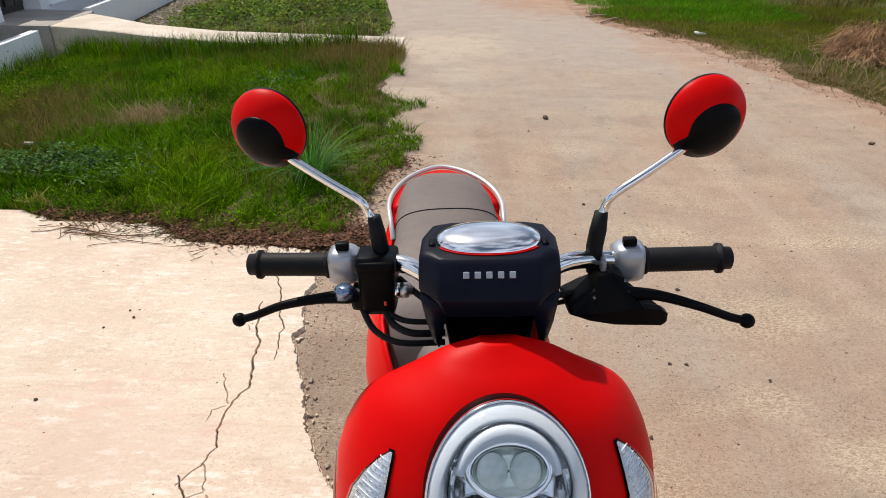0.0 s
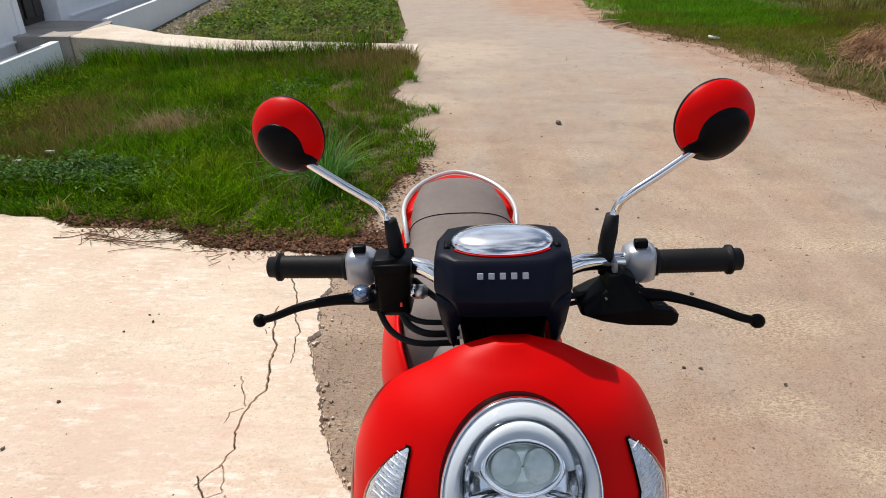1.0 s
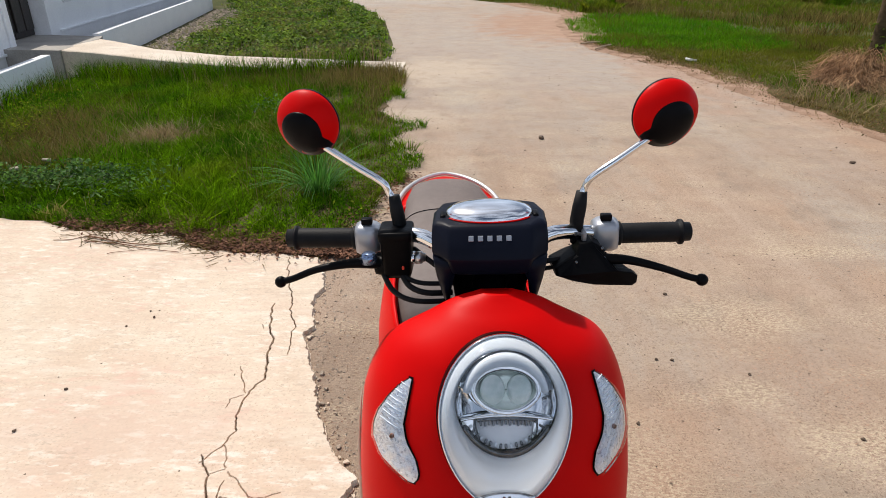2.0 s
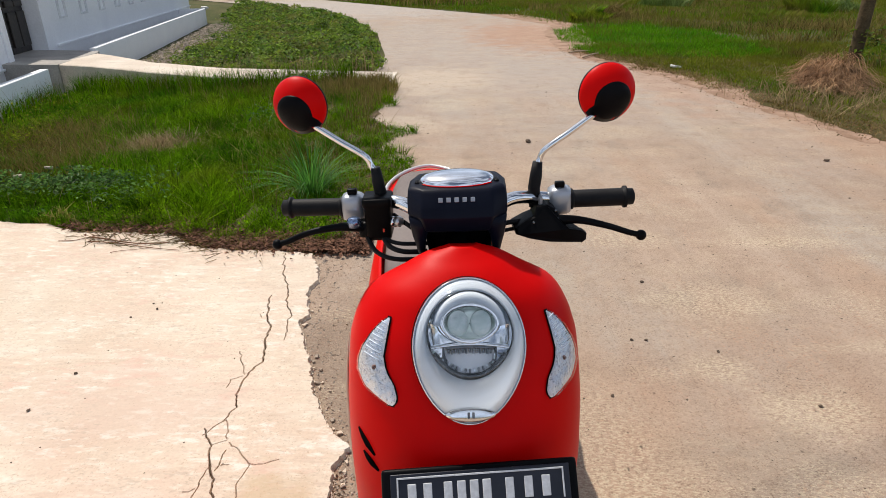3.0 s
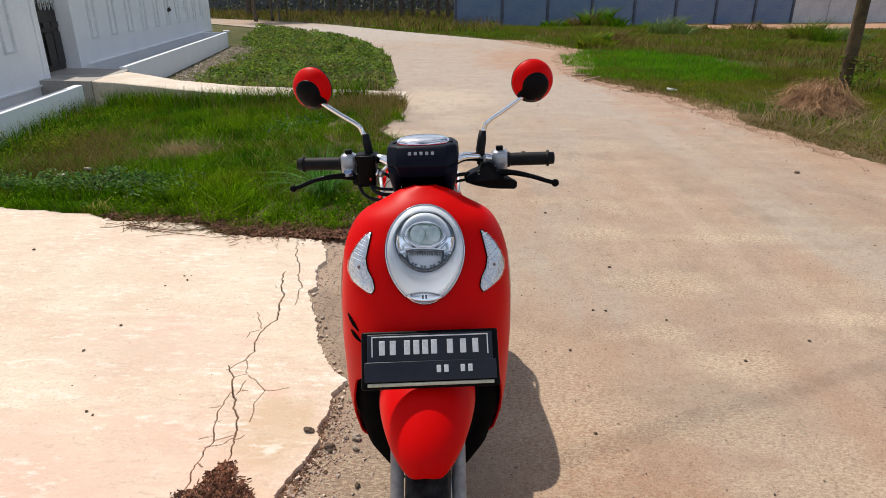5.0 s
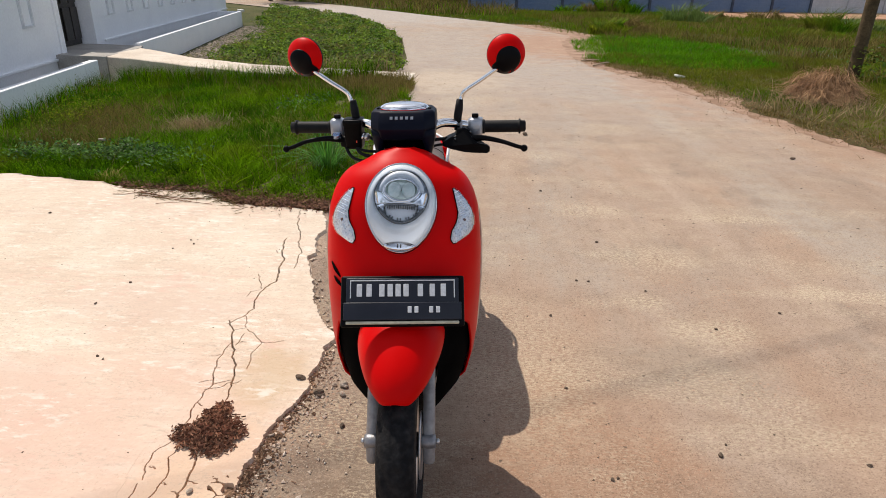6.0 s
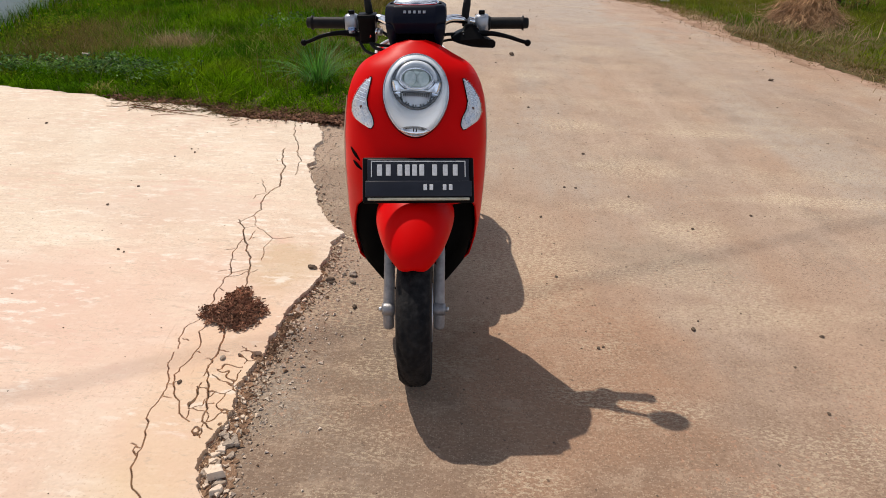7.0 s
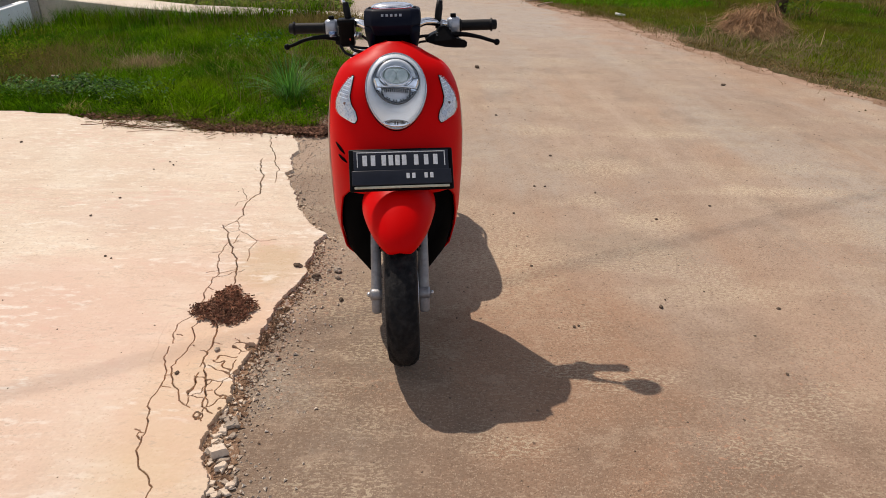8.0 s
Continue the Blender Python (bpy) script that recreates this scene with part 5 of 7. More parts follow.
Q = np.stack([rng.uniform(2.3, 8.5, 26000), rng.uniform(10.2, 18.5, 26000)], 1)
Q = Q[(((Q[:, 0] - 4.3) / 2.3) ** 2 + ((Q[:, 1] - 13.9) / 3.4) ** 2 + 0.9 * patchy(Q, 0.9, 33.0) < 0.9) & (Q[:, 0] > right_x(Q[:, 1]) + 0.12 + 0.15 * patchy(Q, 2.0, 34.0))]
tagged(blades("lush_patch", Q, rng.uniform(0.07, 0.15, len(Q)), rng.uniform(0.006, 0.013, len(Q)), M_LUSH, 1.5, 35, tuft=2.5), "bright green young grass on the verge", "grass", kind="stuff")
# taller dry grass between the young grass and the fence, and olive growth by the straw
Q = np.concatenate([np.stack([rng.uniform(3.2, 17.0, 18000), rng.uniform(16.0, 27.5, 18000)], 1), np.stack([rng.uniform(6.0, 12.0, 9000), rng.uniform(9.5, 17.0, 9000)], 1)])
Q = Q[(patchy(Q, 0.45, 61.0) + 0.5 * patchy(Q, 1.7, 62.0) > 0.02) & (Q[:, 0] > right_x(Q[:, 1]) + 0.9)]
tagged(blades("tall_dry_grass", Q, rng.uniform(0.08, 0.32, len(Q)), rng.uniform(0.008, 0.018, len(Q)), M_FARGRASS, 1.1, 63, tuft=1.6), "tall yellow-brown dry grass on the verge", "grass", kind="stuff")
Q = np.stack([rng.uniform(3.6, 9.0, 16000), rng.uniform(4.5, 12.0, 16000)], 1)
Q = Q[(patchy(Q, 0.9, 71.0) > -0.08) & (Q[:, 0] > right_x(Q[:, 1]) + 0.55)]
tagged(blades("olive_grass", Q, rng.uniform(0.05, 0.13, len(Q)), rng.uniform(0.005, 0.011, len(Q)), M_YELLOWLEAF, 1.6, 64, tuft=2.4), "yellowing olive grass on the verge", "grass", kind="stuff")
n = 1300
vy = 4.0 + 8.5 * rng.random(n) ** 1.2
q = np.stack([right_x(vy) + rng.normal(0.30, 0.22, n), vy], 1)
m3 = 20000
vy2 = 2.8 + 9.5 * rng.random(m3)
Q3 = np.stack([right_x(vy2) + 0.16 + rng.gamma(1.6, 0.34, m3), vy2], 1)
Q3[:, 0] += 0.45 * patchy(Q3, 1.3, 14.0) + 0.12 * patchy(Q3, 5.0, 15.0)
Q3 = Q3[patchy(Q3, 1.1, 4.0) > -0.25]
tagged(blades("verge_dry_grass", Q3, rng.uniform(0.015, 0.07, len(Q3)), rng.uniform(0.005, 0.010, len(Q3)), M_FARGRASS, 2.4, 25), "short brownish grass along the road's edge", "grass", kind="stuff")
# crumbs of soil and dead bits, thick at the grass and thinning out over the road
n = 6000
cy = 3.2 + 9.0 * rng.random(n)
q2 = np.stack([right_x(cy) + 0.50 - rng.gamma(1.4, 0.17, n) + 0.12 * rng.normal(0, 1, n), cy], 1)
q2 = q2[patchy(q2, 1.6, 21.0) + 0.5 * patchy(q2, 6.0, 22.0) > -0.12]
tagged(scatter("verge_crumbs", q2[::2], rng.gamma(2.0, 0.0030, len(q2[::2])) + 0.002, M_VERGESOIL), "reddish soil crumbs at the road's edge", "grit", kind="stuff")
tagged(leaves("verge_debris", q2[1::2], rng.uniform(0.004, 0.016, len(q2[1::2])), rng.uniform(0.010, 0.024, len(q2[1::2])), M_STRAW, 27, 0.4), "brown plant debris strewn along the road's edge", "leaf litter", kind="stuff")
n = 900
q = q[:n]
tagged(leaves("verge_litter", q, rng.uniform(0.005, 0.03, n), rng.uniform(0.012, 0.03, n), M_LITTER, 23, 0.5), "brown dead leaves along the verge", "leaf litter", kind="stuff")
tagged(blades("verge_straw", q, rng.uniform(0.02, 0.10, n), rng.uniform(0.004, 0.008, n), M_DRYGRASS, 1.8, 24), "dry straw along the verge", "grass", kind="stuff")


def bush(name, at, r, h, n, w, material, label, seed, lean=1.2):
    q = np.random.default_rng(seed)
    a, d = q.uniform(0, 6.283, n), r * np.sqrt(q.random(n))
    Pb = np.stack([at[0] + d * np.cos(a), at[1] + d * np.sin(a)], 1)
    Hb = h * (0.45 + 0.6 * q.random(n)) * (1 - 0.55 * (d / r) ** 2)
    return tagged(blades(name, Pb, Hb, q.uniform(0.6, 1.2, n) * w, material, lean, seed), label, "grass clump", "tall grass clumps on the verge")


for i, (x, y, r, h, n, mt, lb) in enumerate([
        (5.2, 20.6, 0.6, 0.55, 700, M_FARGRASS, "brownish clump of tall grass on the verge"), (4.6, 20.0, 0.5, 0.45, 500, M_GRASS, "dull green clump of tall grass on the verge"),
        (6.9, 31.4, 1.1, 1.15, 1000, M_GRASS, "dark tall weeds against the concrete fence"), (6.2, 31.2, 1.0, 0.8, 600, M_FARGRASS, "dry tall weeds against the concrete fence"),
        (8.6, 26.0, 1.0, 0.85, 900, M_LEMON, "tall grey-green reeds before the concrete fence"), (10.2, 27.5, 0.8, 0.5, 500, M_FARGRASS, "dry tall grass clump on the verge"),
        (12.1, 22.0, 0.75, 0.85, 900, M_GRASS2, "bright green tall grass clump on the verge"), (13.4, 22.6, 0.9, 0.7, 700, M_LEMON, "tall grey-green reeds on the verge"),
        (12.6, 28.0, 0.9, 0.6, 500, M_FARGRASS, "dry tall grass clump on the verge"), (4.9, 31.4, 1.0, 0.5, 500, M_GRASS, "dark tall weeds against the concrete fence"),
        (4.15, 18.8, 0.55, 0.55, 700, M_YELLOWLEAF, "yellow-green clump of tall grass by the bend"),
        (10.0, 19.5, 1.5, 0.35, 900, M_GRASS2, "bright green tall grass clump on the verge")]):
    bush("tall_grass", (x, y), r, h, n, 0.03, mt, lb, 30 + i)

# heap of cut dry grass by the pole
n = 5200
a, d = rng.uniform(0, 6.283, n), np.sqrt(rng.random(n))
v, f = [], []
for i in range(n):
    x, y = 5.26 + d[i] * (0.46 * math.cos(a[i]) + 0.34 * math.sin(a[i])), 8.28 + 0.72 * d[i] * math.sin(a[i])
    h = 0.34 * max(0.0, 1 - d[i] ** 3.2) * rng.uniform(0.05, 1.0) * (0.9 + 0.9 * noise.noise((x * 4, y * 4, 3.0)))
    b = rng.uniform(0, 6.283)
    L, up = rng.uniform(0.10, 0.42), rng.uniform(-0.08, 0.30)
    dr, sd = Vector((math.cos(b), math.sin(b), 0)), Vector((-math.sin(b), math.cos(b), 0)) * rng.uniform(0.002, 0.0045)
    for k in range(4):
        t = k / 3
        p = Vector((x, y, h)) + dr * L * t + Vector((0, 0, up * t - (up * 0.7 + h * 0.45) * t * t))
        p.z = max(p.z, 0.0)
        v += [p - sd, p + sd]
        if k:
            m = 8 * i + 2 * k
            f.append((m - 2, m - 1, m + 1, m))
heap = raw("straw_heap", v, f, M_STRAW)
tagged(heap, "heap of dry straw-coloured cut grass at the pole's foot", "straw heap", kind="stuff")
n = 500
q = rng.normal((4.75, 7.3), (0.45, 0.40), (n, 2))
tagged(blades("heap_fringe", q, rng.uniform(0.05, 0.25, n), rng.uniform(0.006, 0.012, n), M_DRYGRASS, 1.8, 16), "straw spilling from the heap towards the road", "grass", kind="stuff")

# dry grass past the bend
P = np.stack([rng.uniform(-24, 2, 26000), rng.uniform(27, 52, 26000)], 1)
line = np.interp(P[:, 0], [-42, -15.6, -8.8, -6.4, -4.16, -1.57, 1.44], [63, 40.7, 35.9, 33.0, 29.84, 26.1, 22.2])
ok = P[:, 1] > line + 0.35 + 0.4 * patchy(P, 0.4, 6.0)
P = P[ok]
H = rng.uniform(0.08, 0.45, len(P)) * (1 + 0.8 * patchy(P, 0.5, 9.0))
tagged(blades("far_dry_grass", P, np.abs(H) + 0.03, rng.uniform(0.015, 0.035, len(P)), M_FARGRASS, 1.4, 17), "tall dry grass past the road's bend", "grass", kind="stuff")
Q = P[rng.random(len(P)) < 0.16]
tagged(blades("far_green_grass", Q, rng.uniform(0.15, 0.45, len(Q)), rng.uniform(0.025, 0.05, len(Q)), M_GRASS, 0.8, 18), "green grass past the road's bend", "grass", kind="stuff")

# ---- walkway and house front ----
xs = np.linspace(-6.12, -0.66, 40)
top = lambda x: float(np.interp(x, [-6.6, -5.6, -4.4, -3.3, -0.7], [0.10, 0.10, 0.08, 0.05, 0.006]))
rows = []
for x in xs:
    nn, ff = float(walk_near(x)) + jag(x, 2, 0.02, 3), float(walk_far(x)) + jag(x, 2, 0.02, 7)
    rows.append([(x, nn, -0.45), (x, nn, top(x) - 0.012), (x, nn + 0.015, top(x)), (x, (nn + ff) / 2, top(x) + 0.006), (x, ff - 0.015, top(x)), (x, ff, top(x) - 0.012), (x, ff, -0.45)])
tagged(part("walkway", loft(rows), M_WALK, smooth=False), "pale cement ramp leading from the road to the gate", "walkway", kind="structure")


def wall_slab(name, u0, u1, o0, o1, z0, z1, material, parent=None, batter=0.0, label=""):
    """An upright slab of the house front, between two distances along and two out."""
    lo = [hw(u0, o0, z0), hw(u1, o0, z0), hw(u1, o1, z0), hw(u0, o1, z0)]
    hi = [hw(u0, o0 - batter, z1), hw(u1, o0 - batter, z1), hw(u1, o1 - batter, z1), hw(u0, o1 - batter, z1)]
    bm = loft([lo, hi])
    bmesh.ops.bevel(bm, geom=bm.edges[:], offset=0.006, segments=1, affect="EDGES")
    return part(name, bm, material, parent, label, smooth=False)


front = thing("wall_front", label="white plastered boundary wall with moulded panels and a low plinth", category="wall", kind="structure")
TOPZ = 2.4
wall_slab("wall_section", -9.0, 1.0, -1.15, -0.9, -0.45, TOPZ, M_WHITEWALL, front)
wall_slab("wall_section", 2.55, 16.3, -1.15, -0.9, -0.45, TOPZ, M_WHITEWALL, front)
wall_slab("wall_return", 16.05, 16.3, -9.0, -1.152, -0.45, TOPZ, M_WHITEWALL, front)
jl = [hw(2.55, -1.152, -0.4), hw(2.58, -1.32, -0.4), hw(2.80, -1.32, -0.4), hw(2.80, -1.152, -0.4)]
part("gate_jamb", loft([jl, [p + Vector((0, 0, TOPZ + 0.4)) for p in jl]]), M_WHITEWALL, front, smooth=False)
wall_slab("gate_jamb", 0.75, 1.0, -1.32, -1.152, -0.45, TOPZ, M_WHITEWALL, front)
wall_slab("corner_moulding", 0.86, 1.02, -0.898, -0.865, -0.45, TOPZ, M_WHITEWALL, front)
wall_slab("base_moulding", -9.0, 0.855, -0.898, -0.86, 0.0, 0.04, M_WHITEWALL, front)
wall_slab("base_moulding", 2.95, 16.3, -0.898, -0.86, 0.12, 0.16, M_WHITEWALL, front)
wall_slab("wall_coping", -9.0, 1.05, -1.21, -0.84, TOPZ, TOPZ + 0.08, M_WHITEWALL, front)
wall_slab("wall_coping", 2.5, 16.35, -1.21, -0.84, TOPZ, TOPZ + 0.08, M_WHITEWALL, front)
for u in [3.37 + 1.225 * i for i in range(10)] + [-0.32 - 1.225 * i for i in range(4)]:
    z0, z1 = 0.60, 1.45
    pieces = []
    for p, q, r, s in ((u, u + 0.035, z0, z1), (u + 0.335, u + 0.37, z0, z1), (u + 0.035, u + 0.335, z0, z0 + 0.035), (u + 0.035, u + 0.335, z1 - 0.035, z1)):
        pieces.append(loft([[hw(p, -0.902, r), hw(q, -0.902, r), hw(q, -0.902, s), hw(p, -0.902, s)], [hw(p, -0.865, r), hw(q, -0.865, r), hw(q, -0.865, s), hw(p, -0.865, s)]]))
    # frames get the greyer tone in place of their edge shade
    part("panel_frame", merge(*pieces), M_MOULDSHADE, front, smooth=False)
part("wall_ornament", merge(tube([hw(9.75, -0.87, 0.98), hw(9.85, -0.86, 1.02), hw(9.92, -0.87, 1.10)], [0.02, 0.06, 0.02], 8), tube([hw(9.85, -0.86, 1.02), hw(10.0, -0.87, 0.98)], [0.05, 0.01], 8)), M_GATE, front,
     "small dark ornament on the wall")
plinth = thing("planter_kerb", label="low white kerb wall in front of the boundary wall", category="kerb", kind="structure")
wall_slab("kerb_wall", -9.0, 0.0, -0.12, 0.0, -0.5, 0.10, M_WHITEWALL, plinth)
wall_slab("kerb_wall", 2.25, 14.3, -0.12, 0.0, -0.5, 0.15, M_WHITEWALL, plinth)
wall_slab("kerb_wall", 14.18, 14.3, -0.898, -0.122, -0.5, 0.15, M_WHITEWALL, plinth)
for u0, u1, z in ((-9.0, 0.0, -0.30), (2.6, 14.18, -0.30)):
    bedv = [hw(u0, -0.9, z), hw(u1, -0.9, z), hw(u1, -0.12, z), hw(u0, -0.12, z)]
    tagged(raw("planter_soil", bedv, [(0, 1, 2, 3)], M_SOIL), "bare soil between kerb and wall", "soil", kind="structure")
lv = [hw(0.42, -0.02), hw(0.62, -0.9), hw(1.0, -2.6), hw(3.6, -2.6), hw(2.55, -0.9), hw(2.22, 0.06), hw(1.9, 0.12)]
land = part("landing", loft([[Vector((p.x, p.y, -0.45)) for p in lv], [Vector((p.x, p.y, 0.104)) for p in lv]]), M_LANDING, smooth=False)
tagged(land, "grey cement landing before the gate", "landing", kind="structure")
yard = wall_slab("house_wall", -9.0, 16.3, -5.2, -5.0, -0.45, 3.2, M_WHITEWALL)
tagged(yard, "plain white wall of the house behind", "house wall", kind="structure")
gate = thing("door_1", label="closed dark iron gate with scrollwork panels", category="gate", kind="structure")
for k, (u0, u1) in enumerate(((1.01, 1.78), (1.80, 2.57))):
    leaf = wall_slab("gate_leaf", u0, u1, -1.225, -1.185, 0.112, 2.2, M_GATE, gate)
    for z0, z1 in ((0.22, 0.80), (0.88, 0.98)):
        for j in range(2):
            w0 = u0 + 0.05 + j * 0.355
            wall_slab("gate_panel", w0, w0 + 0.31, -1.183, -1.15, z0, z1, M_GATE, leaf)
    for j in range(4):
        cx = u0 + 0.115 + 0.18 * j
        pts = [hw(cx + 0.08 * math.cos(t) * (1 - t / 11), -1.16, 1.30 + 0.18 * math.sin(t) * (1 - t / 11)) for t in [q * 0.5 for q in range(19)]]
        part("gate_scroll", tube(pts, 0.014, 6), M_STEEL, leaf, "worn silvery scroll")

# ---- fence of precast panels ----
for i in range(13):
    bare = i >= 8
    f0, f1 = Vector((-0.1 + 2.37 * i, 32.6 + 0.62 * i, -0.05)), Vector((-0.1 + 2.37 * (i + 1), 32.6 + 0.62 * (i + 1), -0.05))
    d = (f1 - f0).normalized()
    e = thing("fence_bay", Matrix.Translation(f0) @ Matrix.Rotation(math.atan2(d.y, d.x), 4, "Z"),
              "bare pale grey precast concrete fence bay" if bare else "blue-grey painted precast concrete fence bay", "fence", "fence bays behind the verge")
    L = (f1 - f0).length
    for k in range(6):
        part("panel", block(L - 0.13, 0.05, 0.398, (L / 2, 0.05, 0.20 + 0.4 * k - 0.05), 0.008 if bare else 0.003, seg=1), M_BAREPANEL if bare else M_FENCE, e, smooth=False)
    part("post", block(0.13, 0.16, 2.45, (0, 0.03, 1.2), 0.01, seg=1), M_BAREPANEL if i > 8 else M_FENCEPOST, e, smooth=False)
mound = ribbon("fence_soil", [(10.0 + i, 29.6 + 0.2 * i) for i in range(20)], [(10.0 + i, 35.0 + 0.27 * i) for i in range(20)], 0.01, M_ORANGESOIL, wob=0.3)
tagged(mound, "strip of orange bare soil before the fence", "soil strip", kind="structure")

# ---- pole ----
pole = thing("utility_pole", pose(6.62, 10.05, -0.03, 0, 0, 0), "brown weathered wooden pole on the verge", "pole")
part("pole_shaft", tube([(0, 0, -0.2), (0.0, 0, 2.0), (0.0, 0.02, 5.0), (0.02, 0.0, 9.0)], [0.10, 0.097, 0.09, 0.08], 16, 4), M_WOOD, pole)
part("crossarm", block(1.3, 0.09, 0.10, (0.02, 0, 8.6), 0.008), M_WOOD, pole, smooth=False)
for x in (-0.5, 0.1, 0.55):
    part("insulator", lathe([(0.001, 8.65), (0.03, 8.65), (0.045, 8.70), (0.03, 8.73), (0.045, 8.76), (0.02, 8.8), (0.001, 8.8)], 12, Matrix.Translation((x, 0, 0))), M_PAPER, pole)
Q = rng.normal((6.75, 9.95), (0.16, 0.16), (160, 2))
tagged(leaves("pole_weeds", Q, rng.uniform(0.05, 0.6, 160), rng.uniform(0.05, 0.10, 160), M_VINE, 21), "green weeds at the pole's foot", "weeds", kind="stuff")

# ---- litter on the verge ----
bm = block(0.17, 0.10, 0.035, (0, 0, 0), 0.012)
for vv in bm.verts:
    vv.co.z += 0.02 * noise.noise(vv.co * 14)
ob = part("plastic_scrap", bm, M_PAPER)
ob.matrix_world = pose(3.72, 9.85, 0.03, 0, 6, 30)
tagged(ob, "crumpled pale plastic scrap in the verge grass", "litter")
for x, y, z, k, rz, lab in ((-3.10, 4.46, 0.035, 0.36, 20, "pale brown plastic scrap in the lawn"), (-3.22, 4.25, 0.030, 0.42, 70, "crumpled white scrap among lawn weeds")):
    bm = block(0.17, 0.10, 0.035, (0, 0, 0), 0.012)
    for vv in bm.verts:
        vv.co.z += 0.03 * noise.noise(vv.co * 14 + Vector((x, y, 0)))
        vv.co.y *= 0.7 + 0.5 * noise.noise(vv.co * 9 + Vector((y, x, 3)))
    bmesh.ops.scale(bm, vec=(k, k, k), verts=bm.verts)
    ob = part("plastic_scrap", bm, M_DUSTY)
    ob.matrix_world = pose(x, y, z, 8, 6, rz)
    tagged(ob, lab, "litter")
for (x0, y0, x1, y1, r) in ((2.36, 11.70, 2.80, 11.92, 0.014), (2.48, 10.98, 2.88, 11.57, 0.016)):
    ob = part("stick", tube([(x0, y0, 0.025), ((x0 + x1) / 2, (y0 + y1) / 2 + 0.02, 0.032), (x1, y1, 0.025)], [r, r * 0.9, r * 0.6], 8, 3), M_PALEWOOD)
    tagged(ob, "pale bare stick lying at the road's edge", "stick", "sticks at the road's edge")
ob = part("plastic_bottle", tube([(-9.0, 24.6, 0.10), (-8.8, 24.6, 0.10), (-8.74, 24.6, 0.10)], [0.06, 0.06, 0.02], 10), M_PAPER)
tagged(ob, "white plastic bottle in the vines", "bottle")


# ---- trees and the shed past the bend ----
def tree(at, h, r, seed, label):
    q = np.random.default_rng(seed)
    e = thing("tree", pose(at[0], at[1], -0.03, 0, 0, seed * 40), label, "tree", "trees past the bend")
    pts = [Vector((0.05 * k * q.normal(), 0.05 * k * q.normal(), h * k / 5)) for k in range(6)]
    bits = [tube(pts, [r * (1.25 - 0.16 * k) for k in range(6)], 9, 3)]
    tips = []
    for j in range(7):
        t = q.uniform(0.45, 0.95)
        b = pts[0].lerp(pts[-1], t)
        a = q.uniform(0, 6.28)
        tip = b + Vector((math.cos(a), math.sin(a), q.uniform(0.4, 0.9))) * h * 0.24
        bits.append(tube([b, b.lerp(tip, 0.5) + Vector((0, 0, 0.1)), tip], [r * 0.45, r * 0.3, r * 0.12], 6))
        tips += [tip, b.lerp(tip, 0.6)]
    part("trunk", merge(*bits), M_BARK, e)
    C = np.concatenate([q.normal((p.x, p.y, p.z), h * 0.075, (110, 3)) for p in tips + [pts[-1]]])
    cr = leaves("crown", C[:, :2], C[:, 2], q.uniform(0.10, 0.22, len(C)), M_CROWN, seed, 1.4, low=False)
    cr.parent = e


for i, (x, y, h, r) in enumerate([(-11.4, 36.6, 5.0, 0.10), (-10.9, 38.2, 4.4, 0.08), (-10.2, 37.2, 3.6, 0.05), (-10.4, 43.8, 5.2, 0.10), (-9.2, 41.2, 4.2, 0.06),
                                  (-7.6, 41.8, 6.0, 0.17), (-6.2, 46.5, 5.0, 0.12), (-4.8, 43.4, 5.4, 0.14), (-3.6, 42.0, 4.8, 0.14), (-2.9, 43.0, 4.4, 0.10),
                                  (-1.8, 38.8, 4.0, 0.11), (-1.2, 40.2, 4.6, 0.11), (-0.6, 38.6, 4.2, 0.12), (0.0, 36.2, 3.8, 0.10), (-14.5, 45.0, 5.4, 0.14)]):
    tree((x, y), h, r, 60 + i, "thick grey-barked tree in dry grass" if r > 0.13 else "slim dark-barked tree in dry grass")
shed = thing("shed", pose(-44, 54, 0), "long low grey metal shed behind the trees", "shed")
for k in range(29):
    bm = block(1.96, 0.05, 4.2, (2 * k, 0, 2.1), 0.01, seg=1)
    part("wall_sheet", bm, M_SHED, shed, smooth=False)
part("roof", block(59, 6.0, 0.08, (28, 2.4, 4.45), 0.01, turn=Matrix.Rotation(radians(6), 4, "X"), seg=1), M_SHED, shed, smooth=False)
n = 9000
C = np.stack([rng.uniform(-42, 12, n), rng.normal(51.5, 0.9, n)], 1)
tagged(leaves("hedge", C, np.abs(rng.normal(0.8, 0.7, n)), rng.uniform(0.10, 0.22, n), M_CROWN, 90, 1.2), "dark scrub in front of the shed", "scrub", kind="stuff")
for i, (x, y) in enumerate([(-10.35, 39.4), (-7.9, 40.5), (-13, 41)]):
    ob = part("fence_stake", block(0.09, 0.09, 1.3, (x, y, 0.6), 0.01, seg=1), M_WOOD, smooth=False)
    tagged(ob, "short weathered wooden stake in dry grass", "stake", "stakes past the bend")
wire = tube([(6.9, 10.05, 8.72), (0.6, 7.2, 8.45), (-8, 3.3, 8.35), (-24, -3.9, 8.8)], 0.008, 6, 6)
tagged(part("power_cable", wire, M_RUBBER), "black overhead cable running from the pole across the road", "cable")

